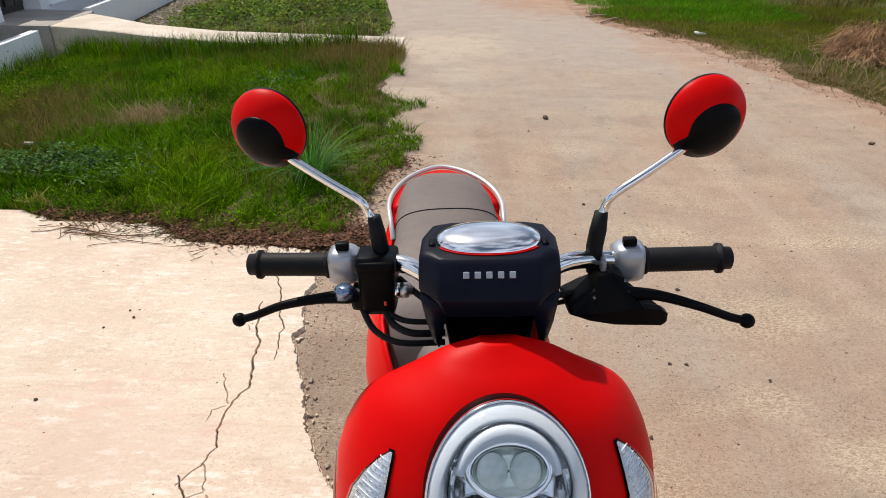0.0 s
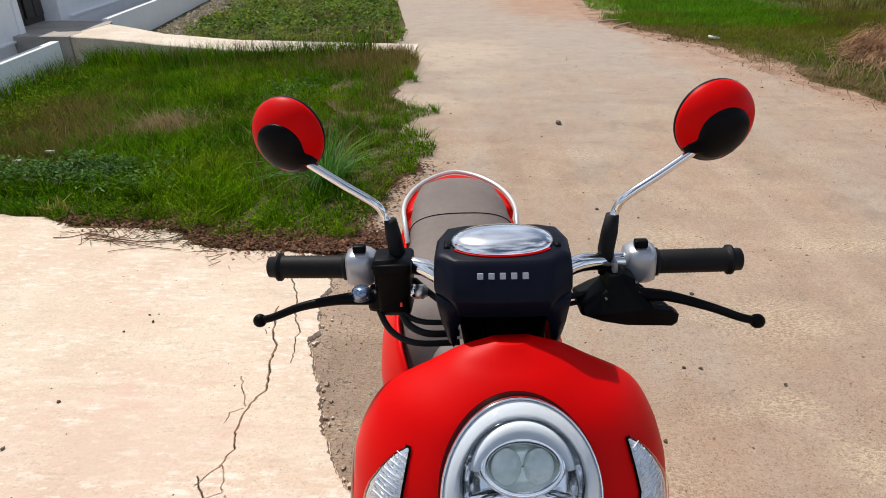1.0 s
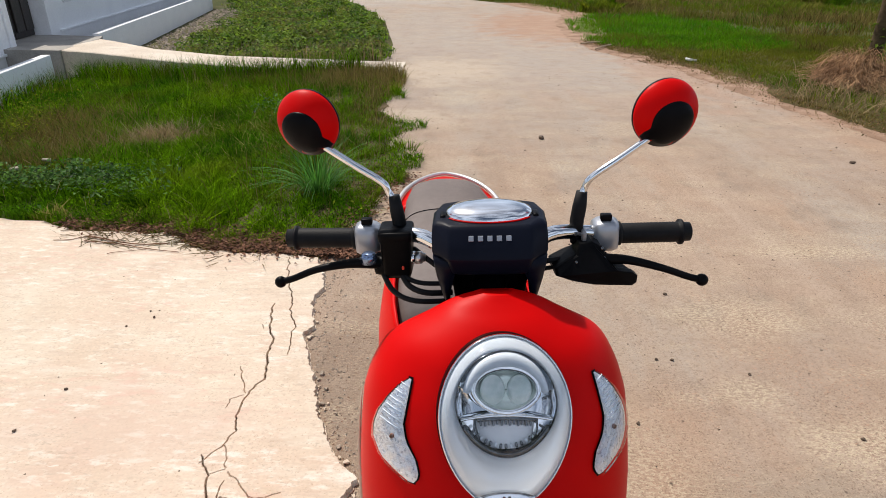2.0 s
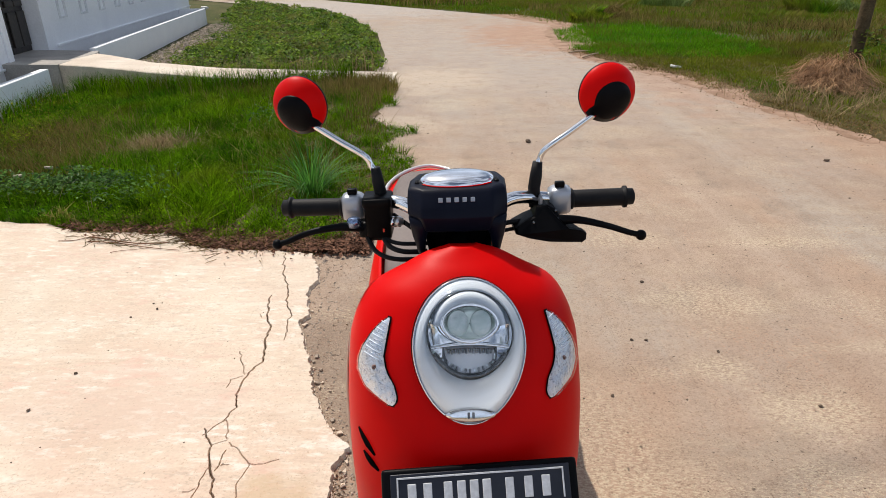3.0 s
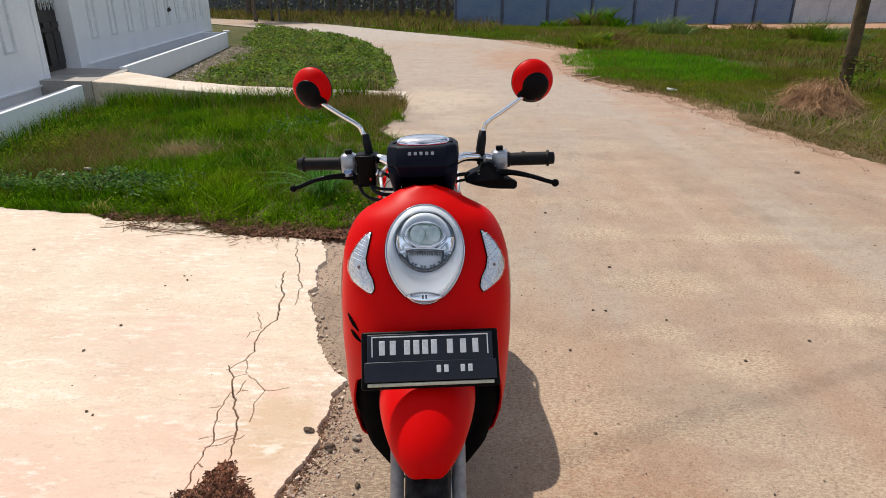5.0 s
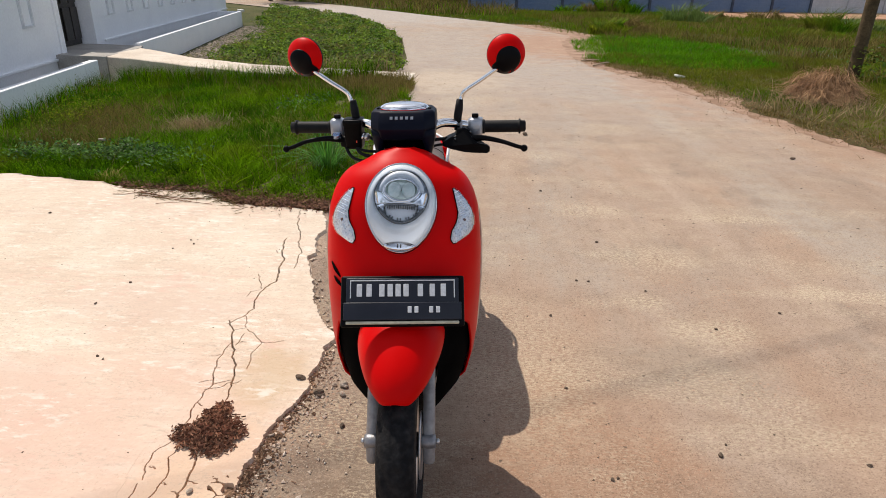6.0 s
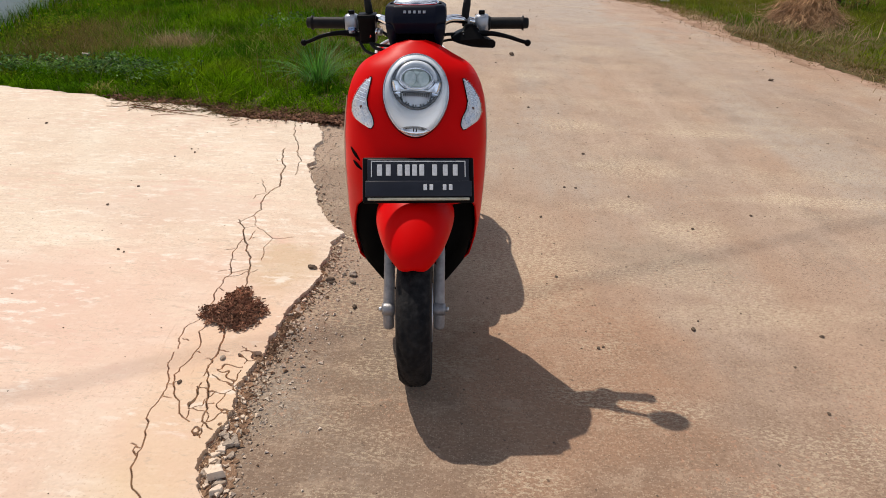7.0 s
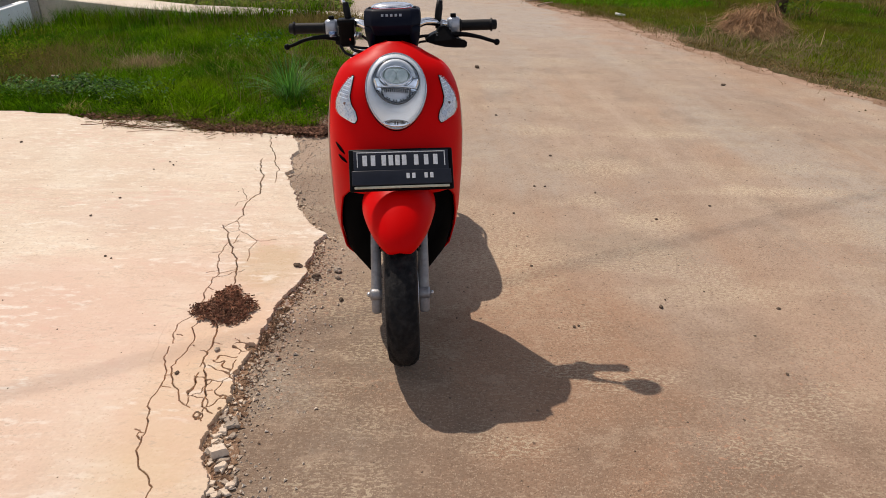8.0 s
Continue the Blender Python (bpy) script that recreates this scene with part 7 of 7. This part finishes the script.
fw = wheel("front_wheel", (0, 0, 0.238), 0.238, 0.106, True)
disc = lathe([(0.04, 0.052), (0.095, 0.052), (0.096, 0.054), (0.095, 0.056), (0.04, 0.056)], 40, Matrix.Translation((0, 0, 0.238)) @ Matrix.Rotation(radians(90), 4, "Y"))
spart("brake_disc", disc, M_STEEL, fw, "steel brake disc", steer=True)
wheel("rear_wheel", (0, 1.255, 0.236), 0.236, 0.108, False)
for s in (-1, 1):
    lo, hi = Vector((s * 0.082 - 0.006, 0.005, 0.235)), Vector((s * 0.078, 0.215, 0.66))
    fk = spart("fork_leg", tube([lo + Vector((0, -0.018, -0.052)), lo + Vector((0, -0.016, -0.046)), lo, lo.lerp(hi, 0.55), lo.lerp(hi, 0.56), hi], [0.013, 0.0175, 0.0185, 0.017, 0.0125, 0.0125], 16), M_FORKLEG, label="grey fork leg", steer=True)
    m = Matrix.Translation(Vector((s * 0.082 - 0.006, 0, 0.250))) @ Matrix.Rotation(radians(90), 4, "Y")
    spart("axle_lug", lathe([(0.001, -0.020), (0.019, -0.020), (0.021, -0.01), (0.021, 0.01), (0.019, 0.020), (0.001, 0.020)], 18, m), M_FORK, fk, steer=True)
    spart("axle_nut", lathe([(0.001, s * 0.02), (0.009, s * 0.02), (0.009, s * 0.028), (0.005, s * 0.032), (0.001, s * 0.032)], 6, m), M_STEEL, fk, "bright axle nut", steer=True)
spart("brake_caliper", block(0.03, 0.07, 0.06, (0.072, 0.075, 0.29), 0.010), M_FORK, label="grey brake caliper", steer=True)

# head cowl and meter
CW = [(1.036, 0.056, 0.088, 0.376, 0.400, 0.515), (1.040, 0.060, 0.0905, 0.370, 0.398, 0.52), (1.066, 0.0655, 0.0945, 0.3605, 0.394, 0.53), (1.071, 0.0665, 0.0955, 0.3575, 0.392, 0.53), (1.092, 0.0668, 0.0958, 0.370, 0.400, 0.525), (1.111, 0.0665, 0.094, 0.3835, 0.408, 0.515),
      (1.116, 0.065, 0.0885, 0.3885, 0.414, 0.505), (1.1175, 0.062, 0.080, 0.393, 0.418, 0.495)]


def facet(z, wf, w, y0, yc, y1):
    """Outline with a flat front, chamfered corners and a round back."""
    half = [(0, y0 - 0.0025), (wf * 0.5, y0 - 0.002), (wf - 0.004, y0), (wf, y0 + 0.001), (wf + 0.003, y0 + 0.004), (w - 0.003, yc - 0.005), (w - 0.0005, yc), (w, yc + 0.005), (w, (yc + y1) / 2),
            (w * 0.86, y1 - 0.012), (w * 0.6, y1 - 0.003), (0, y1)]
    return [Vector((x, y, z)) for x, y in half] + [Vector((-x, y, z)) for x, y in reversed(half[1:-1])]


def rrect(w, y0, y1, z, p=3.2, n=48, xc=0.0):
    yc, d = (y0 + y1) / 2, (y1 - y0) / 2
    out = []
    for k in range(n):
        t = 2 * math.pi * k / n
        c, s = math.cos(t), math.sin(t)
        out.append(Vector((xc + w * math.copysign(abs(c) ** (2 / p), c), yc + d * math.copysign(abs(s) ** (2 / p), s), z)))
    return out


cowl = spart("head_cowl", loft([facet(*row) for row in CW]), M_NAVY, label="dark blue-black faceted handlebar cowl", steer=True)
cowl.modifiers.new("edge", "BEVEL").width = 0.0015
spart("cowl_recess", loft([rrect(0.080, 0.405, 0.51, 1.041, 4), rrect(0.074, 0.408, 0.505, 1.03, 4), rrect(0.066, 0.412, 0.50, 0.99, 4), rrect(0.060, 0.415, 0.49, 0.94, 4)]), M_DULLBLACK, cowl, "black lower part", steer=True)
for sd in (-1, 1):
    rows = []
    for z, xo, xi, yf, yr in ((1.064, 0.0940, 0.052, 0.366, 0.45), (1.043, 0.0925, 0.055, 0.3705, 0.45), (1.022, 0.0895, 0.062, 0.374, 0.44), (0.998, 0.084, 0.066, 0.380, 0.43), (0.980, 0.080, 0.068, 0.385, 0.42), (0.974, 0.077, 0.070, 0.39, 0.41)):
        rows.append([Vector((sd * xi, yf + 0.004, z)), Vector((sd * (xi * 0.6 + xo * 0.4), yf, z)), Vector((sd * (xo * 0.9 + xi * 0.1), yf + 0.010, z)), Vector((sd * xo, yf + 0.022, z)), Vector((sd * xo, yr, z)), Vector((sd * xi, yr, z))])
    spart("cowl_horn", loft(rows), M_NAVY, cowl, "tapered lower horn", steer=True)
for k in range(5):
    x = -0.026 + 0.013 * k
    spart("emblem_bar", block(0.0082, 0.0012, 0.0088, (x * 1.16, 0.3735, 1.101), 0.0018, Matrix.Rotation(radians(-32), 4, "X"), seg=1), M_SILVER, cowl, smooth=False, steer=True)
meter = spart("meter", loft([rrect(0.073, 0.400, 0.488, 1.112, 2.2), rrect(0.073, 0.400, 0.488, 1.119, 2.2), rrect(0.070, 0.403, 0.486, 1.124, 2.2), rrect(0.061, 0.410, 0.480, 1.129, 2.1),
                              rrect(0.045, 0.420, 0.472, 1.1325, 2), rrect(0.023, 0.434, 0.460, 1.1345, 2), rrect(0.001, 0.446, 0.448, 1.135, 2)]), M_METER, label="chromed domed meter housing", steer=True)
ml = [p for p in rrect(0.0755, 0.3965, 0.490, 1.1185, 2.2, 96) if p.y < 0.420]
ml.sort(key=lambda p: p.x)
spart("meter_line", tube(ml, 0.0011, 6), M_RED, meter, "thin red line", steer=True)
spart("meter_collar", loft([rrect(0.075, 0.399, 0.4895, 1.108, 2.2), rrect(0.075, 0.399, 0.4895, 1.1165, 2.2), rrect(0.073, 0.4015, 0.4875, 1.117, 2.2)], cap=False), M_BLACK, meter, "black collar", steer=True)
for sd in (-1, 1):
    spart("meter_tab", block(0.010, 0.024, 0.012, (sd * 0.077, 0.436, 1.115), 0.004), M_BLACK, meter, "black end tab", steer=True)

# handlebar, grips, controls
bar = spart("handlebar", tube([(-0.30, 0.512, 1.048), (-0.20, 0.505, 1.050), (-0.12, 0.470, 1.066), (-0.06, 0.450, 1.05), (0.06, 0.450, 1.05), (0.12, 0.470, 1.066), (0.20, 0.505, 1.050), (0.30, 0.512, 1.048)],
                               0.0135, 14, 5), M_CHROME, label="chromed handlebar", steer=True)
for s in (-1, 1):
    m = Matrix.Translation((s * 0.236, 0.509, 1.0455)) @ Matrix.Rotation(radians(90 * s), 4, "Y") @ Matrix.Rotation(radians(-1.5), 4, "X")
    prof = [(0.012, 0.0), (0.020, 0.0), (0.020, 0.006), (0.0165, 0.008)]
    for k in range(18):
        prof += [(0.0165, 0.009 + k * 0.0056), (0.0172, 0.0115 + k * 0.0056)]
    prof += [(0.0165, 0.110), (0.021, 0.111), (0.021, 0.116), (0.016, 0.117), (0.0155, 0.130), (0.012, 0.132), (0.001, 0.132)]
    prof = [(rr * 1.09, hh) for rr, hh in prof]
    spart("grip", lathe(prof, 24, m), M_RUBBER, bar, "ribbed black rubber grip", steer=True)
    sw = spart("switch_housing", loft([[Vector((s * (0.192 + 0.044 * i / 5), 0.509 + r * math.copysign(abs(math.cos(t)) ** 0.55, math.cos(t)), 1.046 + 1.12 * r * math.copysign(abs(math.sin(t)) ** 0.55, math.sin(t))))
                                        for t in [2 * math.pi * k / 24 for k in range(24)]] for i, r in enumerate((0.020, 0.0245, 0.0265, 0.0265, 0.026, 0.023))]), M_SILVER, bar,
               "silver switch housing", steer=True)
    spart("switch_button", block(0.020, 0.014, 0.012, (s * 0.214, 0.502, 1.081), 0.003), M_BLACK, sw, "black button", steer=True)
    # lever: from its perch to the ball
    perch = Vector((s * 0.175, 0.470, 1.012))
    near = 1.0 if s > 0 else 0.0
    tip = Vector((s * 0.370 + 0.005 - 0.014 * near, 0.430 - 0.022 * near, 0.997 + 0.006 * near))
    pts = [perch, Vector((s * 0.205, 0.452, 1.022)), Vector((s * 0.245, 0.440, 1.026)), Vector((s * 0.297, 0.432 - 0.012 * near, 1.020)), tip + Vector((-s * 0.025, 0, 0.007)), tip + Vector((-s * 0.004, 0, 0.001))]
    lev = spart("lever", tube(pts, [0.011, 0.011, 0.008, 0.0065, 0.006, 0.006], 10, 4), M_BLACK, bar, "black brake lever", steer=True)
    ball = bmesh.new()
    bmesh.ops.create_uvsphere(ball, u_segments=16, v_segments=10, radius=0.0105)
    bmesh.ops.translate(ball, vec=tip, verts=ball.verts)
    spart("lever_ball", ball, M_BLACK, lev, steer=True)
# one side: brake fluid box above its perch, the other: cable perch
box = spart("brake_reservoir", loft([rrect(0.023, 0.452, 0.500, 0.990, 8), rrect(0.026, 0.448, 0.502, 1.0, 8), rrect(0.0285, 0.446, 0.503, 1.062, 8), rrect(0.030, 0.444, 0.505, 1.064, 8), rrect(0.030, 0.444, 0.505, 1.077, 8), rrect(0.0285, 0.4455, 0.5035, 1.080, 8)]),
            M_BLACK, bar, "black brake fluid box", steer=True)
box.data.transform(BARS @ Matrix.Translation((-0.158, 0.0, 0.0)) @ BARS.inverted())
spart("perch", block(0.066, 0.040, 0.034, (-0.168, 0.470, 1.012), 0.010), M_BLACK, bar, "black lever perch", steer=True)
spart("pivot_bolt", lathe([(0.001, -0.010), (0.0145, -0.010), (0.0145, 0.003), (0.011, 0.007), (0.001, 0.008)], 18, Matrix.Translation((-0.206, 0.446, 1.036))), M_BLUEBOLT, bar, "bluish pivot bolt", steer=True)
spart("tag", block(0.004, 0.003, 0.007, (-0.146, 0.441, 1.016), 0.001), M_TAG, bar, "small orange tag", steer=True)
PERCH = [(0.112, 1.020), (0.135, 1.033), (0.152, 1.040), (0.158, 1.057), (0.180, 1.060), (0.197, 1.052), (0.208, 1.032), (0.218, 1.022), (0.246, 1.017), (0.254, 1.011), (0.254, 0.998), (0.247, 0.992),
         (0.205, 0.991), (0.178, 0.993), (0.140, 1.001), (0.114, 1.009)]
mid = Vector((0.185, 0, 1.02))


def perch_front(x, z):
    """How far forward the perch reaches: most at its foot and along the parking lever."""
    return 0.404 + 0.55 * max(0.0, z - 1.0) if x < 0.215 else 0.400


def perch_ring(f, k):
    return [Vector((mid.x + (x - mid.x) * k, perch_front(x, z) * (1 - f) + (0.474 if x < 0.215 else 0.418) * f, mid.z + (z - mid.z) * k)) for x, z in PERCH]


pb = loft([perch_ring(0.0, 0.93), perch_ring(0.06, 0.985), perch_ring(0.15, 1.0), perch_ring(0.9, 1.0), perch_ring(1.0, 0.95)])
spart("perch", pb, M_BLACK, bar, "black lever perch with a parking lock lever", smooth=False)
for x, z in ((0.199, 1.036), (0.196, 1.050), (0.150, 1.030), (0.180, 1.019)):
    spart("perch_bolt", lathe([(0.001, -0.003), (0.0032, -0.003), (0.0032, 0.001), (0.001, 0.0015)], 8, Matrix.Translation((x, perch_front(x, z) - 0.001, z)) @ Matrix.Rotation(radians(90), 4, "X")), M_DARKLENS, bar, "small dark screw")
spart("perch_clamp", block(0.008, 0.03, 0.045, (0.172, 0.480, 1.045), 0.003), M_FORK, bar, "grey clamp", steer=True)
# cables and sheaths
for pts, r in (([(-0.15, 0.455, 0.995), (-0.135, 0.435, 0.982), (-0.105, 0.422, 0.976), (-0.06, 0.43, 0.972)], 0.0055),
               ([(-0.15, 0.462, 1.0), (-0.14, 0.448, 0.992), (-0.11, 0.435, 0.988), (-0.05, 0.44, 0.985)], 0.0045),
               ([(-0.185, 0.458, 0.998), (-0.165, 0.436, 0.972), (-0.125, 0.418, 0.962), (-0.06, 0.425, 0.958)], 0.0050),
               ([(-0.13, 0.49, 1.03), (-0.10, 0.46, 1.02), (-0.07, 0.45, 1.0)], 0.005),
               ([(0.13, 0.46, 1.02), (0.10, 0.45, 1.02), (0.07, 0.45, 1.01)], 0.005),
               ([(0.13, 0.47, 1.0), (0.10, 0.46, 1.0), (0.06, 0.45, 0.99)], 0.004)):
    spart("brake_cable", tube(pts, r, 8, 5), M_RUBBER, bar, "black cable", steer=True)
for x, m_ in ((-0.128, M_CHROME), (-0.116, M_STEEL)):
    spart("cable_adjuster", lathe([(0.001, -0.008), (0.0115, -0.009), (0.0115, 0.003), (0.008, 0.005), (0.008, 0.009), (0.001, 0.009)], 12, Matrix.Translation((x, 0.462, 1.026)) @ Matrix.Rotation(radians(90), 4, "Y")), m_, bar, "bright cable nut", steer=True)

# mirrors
for s in (-1, 1):
    base, bend, end = Vector((s * 0.157 + 0.004, 0.490, 1.070)), Vector((s * 0.170 + 0.002, 0.500, 1.146)), Vector((s * 0.288, 0.520, 1.223))
    stem = spart("mirror", tube([base + Vector((0, 0, 0.04)), bend - Vector((0, 0, 0.012)), bend + Vector((s * 0.012, 0, 0.010)), bend.lerp(end, 0.5), end], 0.0062, 12, 5), M_CHROME,
                 label="round mirror with a red back on a chromed stem", steer=True)
    spart("stem_boot", tube([base - Vector((0, 0.004, 0.03)), base + Vector((0, 0, 0.01)), base + Vector((s * 0.004, 0.004, 0.035)), base + Vector((s * 0.007, 0.006, 0.062))],
                            [0.0105, 0.0125, 0.0125, 0.0098], 14), M_RUBBER, stem, "black rubber boot", steer=True)
    R, D = 0.0575, 0.034
    nrm = Vector((s * 0.20, -0.96, -0.02)).normalized()
    c = Vector((s * 0.306, 0.528, 1.257))
    inw = Vector((-s, 0, 0)) - nrm * Vector((-s, 0, 0)).dot(nrm)
    inw.normalize()
    upv = nrm.cross(inw)
    if upv.z < 0:
        upv = -upv

    def dome(u, v, lift=0.0):
        q = min(1.0, (u * u + v * v) / (R * R))
        return c + inw * u + upv * v + nrm * (D * (1 - q) ** 0.75 + lift)

    def ring(r, lift=0.0, n=40):
        return [dome(r * math.cos(2 * math.pi * k / n), r * math.sin(2 * math.pi * k / n), lift) for k in range(n)]

    spart("mirror_back", loft([ring(R * 0.97, -0.007), ring(R, -0.005), ring(R, 0.0)] + [ring(R * q) for q in (0.97, 0.92, 0.85, 0.75, 0.62, 0.45, 0.25, 0.02)]), M_RED, stem, "red mirror back", steer=True)
    spart("mirror_rim", loft([ring(R * 0.98, -0.009), ring(R * 1.01, -0.007), ring(R * 1.01, -0.004), ring(R * 0.99, -0.002)], cap=False), M_BLACK, stem, "black rim", steer=True)
    spart("mirror_glass", loft([ring(R * 0.95, -0.0085), ring(R * 0.5, -0.0085 - D * 0.62), ring(R * 0.02, -0.0085 - D)]), M_CHROME, stem, "mirror glass", steer=True)
    # black insert reaching from the middle to the stem's side
    rows = []
    for q in (0.02, 0.25, 0.5, 0.75, 0.92, 1.0):
        row = []
        for k in range(40):
            t = 2 * math.pi * k / 40
            reach = 0.67 * R + 1.3 * R * max(0.0, math.cos(t + 1.2) - 0.50)
            u, v = -0.04 * R + reach * q * math.cos(t), -0.19 * R + reach * q * math.sin(t)
            d = math.hypot(u, v)
            if d > R * 0.995:
                u, v = u * R * 0.995 / d, v * R * 0.995 / d
            row.append(dome(u, v, 0.0018 if q < 1 else -0.001))
        rows.append(row)
    spart("mirror_insert", loft(rows), M_BLACK, stem, "black insert", steer=True)

# seat
ST = [(0.71, 0.46, 0.128, 0.05), (0.75, 0.53, 0.150, 0.05), (0.79, 0.61, 0.160, 0.055), (0.84, 0.690, 0.166, 0.06), (0.90, 0.733, 0.170, 0.07), (0.98, 0.746, 0.168, 0.07), (1.08, 0.752, 0.164, 0.075), (1.22, 0.772, 0.156, 0.08), (1.30, 0.792, 0.150, 0.085), (1.42, 0.806, 0.146, 0.085),
      (1.52, 0.806, 0.128, 0.08), (1.575, 0.79, 0.095, 0.06), (1.59, 0.765, 0.06, 0.03)]


def seat_row(y, z, w, d, n=25, lift=0.0):
    return [Vector((w * math.copysign(abs(math.sin(t)) ** 0.75, t), y, z - d + (d + lift) * abs(math.cos(t)) ** 0.6)) for t in np.linspace(-math.pi / 2, math.pi / 2, n)]


def seat_sample(y):
    return [interp([(r[0], r[k]) for r in ST], y) for k in (1, 2, 3)]


rows = [seat_row(y, *seat_sample(y)) for y in np.append(np.linspace(0.71, 1.56, 46), (1.575, 1.585, 1.59))]
rows = [r + [Vector((r[-1].x * 0.8, r[-1].y, r[-1].z - 0.02)), Vector((r[0].x * 0.8, r[0].y, r[0].z - 0.02))] for r in rows]
seat = spart("seat", loft(rows), M_SEAT, label="taupe vinyl seat with a stitched seam")
for y in (1.290,):
    z, w, d = seat_sample(y)
    spart("seat_seam", tube(seat_row(y, z, w * 1.004, d, 21, 0.001), 0.0013, 6), M_BLACK, seat, "stitched seam")
# tail and side body
SD = [(0.60, 0.36, 0.44, 0.090), (0.63, 0.36, 0.53, 0.125), (0.68, 0.37, 0.61, 0.165), (0.74, 0.39, 0.67, 0.200), (0.85, 0.42, 0.71, 0.230), (1.05, 0.48, 0.72, 0.220), (1.25, 0.54, 0.735, 0.196), (1.45, 0.60, 0.750, 0.176), (1.58, 0.65, 0.760, 0.145), (1.635, 0.69, 0.760, 0.08)]
for s in (-1, 1):
    rows = []
    for y, z0, z1, w in SD:
        rows.append([Vector((s * w * (0.80 + 0.2 * math.sin(math.pi * k / 8)), y, z0 + (z1 - z0) * k / 8)) for k in range(9)])
    sp = spart("side_panel", loft(rows, closed=False), M_RED, label="red side panel")
    ss = sp.modifiers.new("soft", "SUBSURF")
    ss.levels = ss.render_levels = 1
    sp.modifiers.new("thick", "SOLIDIFY").thickness = 0.006
# red band round the seat's rear, and the grab rail
pts = []
for t in np.linspace(-1.62, 1.62, 31):
    pts.append(Vector((0.168 * math.copysign(abs(math.sin(t)) ** 1.25, t), 1.38 + 0.250 * math.cos(t), 0.760 + 0.03 * max(0, math.cos(t)))))
pts = [Vector((-0.155, 1.22, 0.735))] + pts + [Vector((0.155, 1.22, 0.735))]
spart("grab_rail", tube(pts, 0.0072, 12), M_RAILWHITE, label="pale silver grab rail round the seat's tail")
rows = []
for t in np.linspace(-1.57, 1.57, 31):
    o, c = math.sin(t), math.cos(t)
    o = math.copysign(abs(o) ** 1.2, o)
    rows.append([Vector((0.160 * o, 1.38 + 0.242 * c, 0.715 + 0.03 * c)), Vector((0.162 * o, 1.38 + 0.244 * c, 0.752 + 0.03 * c)), Vector((0.132 * o, 1.38 + 0.200 * c, 0.762 + 0.03 * c)),
                 Vector((0.110 * o, 1.38 + 0.165 * c, 0.745 + 0.03 * c))])
spart("tail_panel", loft(rows), M_RED, label="red tail panel")
spart("tail_light", loft([[Vector((0.07 * math.cos(q) * (1 - 0.2 * k), 1.605 + 0.022 * k, 0.675 + 0.030 * math.sin(q) * (1 - 0.2 * k))) for q in [2 * math.pi * j / 20 for j in range(20)]]
                          for k in range(3)]), M_REDLENS, label="red tail light")
# inner front of the seat base, floor board, engine, stands
spart("seat_base", loft([rrect(0.115, 0.59, 0.80, 0.31, 4), rrect(0.125, 0.575, 0.90, 0.46, 4), rrect(0.120, 0.585, 1.30, 0.57, 4), rrect(0.112, 0.60, 1.40, 0.615, 4), rrect(0.10, 0.84, 1.55, 0.68, 4)]), M_INNER, label="grey-brown body under the seat")
spart("floor_board", loft([rrect(0.150, 0.30, 0.80, 0.255, 5), rrect(0.165, 0.29, 0.82, 0.275, 5), rrect(0.165, 0.29, 0.82, 0.300, 5), rrect(0.155, 0.30, 0.80, 0.310, 5)]), M_INNER, label="grey-brown floor board")
for s in (-1, 1):
    spart("floor_skirt", loft([[Vector((s * (0.155 + 0.012 * math.sin(math.pi * k / 6)), y, z0 + (z1 - z0) * k / 6)) for k in range(7)] for y, z0, z1 in ((0.34, 0.22, 0.31), (0.55, 0.20, 0.315), (0.75, 0.22, 0.36), (0.86, 0.28, 0.46))],
                              closed=False), M_RED, label="red floor skirt").modifiers.new("thick", "SOLIDIFY").thickness = 0.006
spart("engine", merge(block(0.20, 0.46, 0.18, (-0.045, 1.02, 0.30), 0.04), block(0.085, 0.42, 0.15, (-0.115, 1.14, 0.27), 0.04)), M_FORK, label="grey engine and drive case")
muff = spart("muffler", tube([(0.135, 0.98, 0.24), (0.145, 1.10, 0.27), (0.150, 1.35, 0.33), (0.150, 1.56, 0.375)], [0.03, 0.05, 0.056, 0.046], 18, 3), M_BLACK, label="black muffler")
spart("heat_shield", tube([(0.168, 1.14, 0.29), (0.172, 1.32, 0.332), (0.170, 1.48, 0.365)], [0.036, 0.044, 0.038], 14, 3), M_STEEL, muff, "steel heat shield")
spart("rear_mudguard", loft([[Vector((0.06 * q, 1.255 + 0.29 * math.sin(t), 0.236 + 0.29 * math.cos(t) - 0.02 * q * q)) for q in np.linspace(-1, 1, 7)] for t in np.linspace(-0.3, 1.35, 14)], closed=False), M_BLACK,
      label="black rear mudguard").modifiers.new("thick", "SOLIDIFY").thickness = 0.004
spart("centre_stand", merge(*[tube([(s * 0.06, 0.92, 0.24), (s * 0.11, 0.98, 0.10), (s * 0.135, 1.0, 0.012), (s * 0.16, 1.04, 0.010)], 0.011, 10, 3) for s in (-1, 1)], tube([(-0.11, 0.98, 0.1), (0.11, 0.98, 0.1)], 0.009, 8)),
      M_BLACK, label="black centre stand")
spart("shock_absorber", tube([(-0.12, 1.22, 0.30), (-0.13, 1.30, 0.62)], [0.022, 0.026], 12), M_BLACK, label="black rear shock absorber")
spart("steering_column", tube([(0, 0.17, 0.60), (0, 0.44, 1.03)], [0.035, 0.03], 16), M_BLACK, label="black steering column")
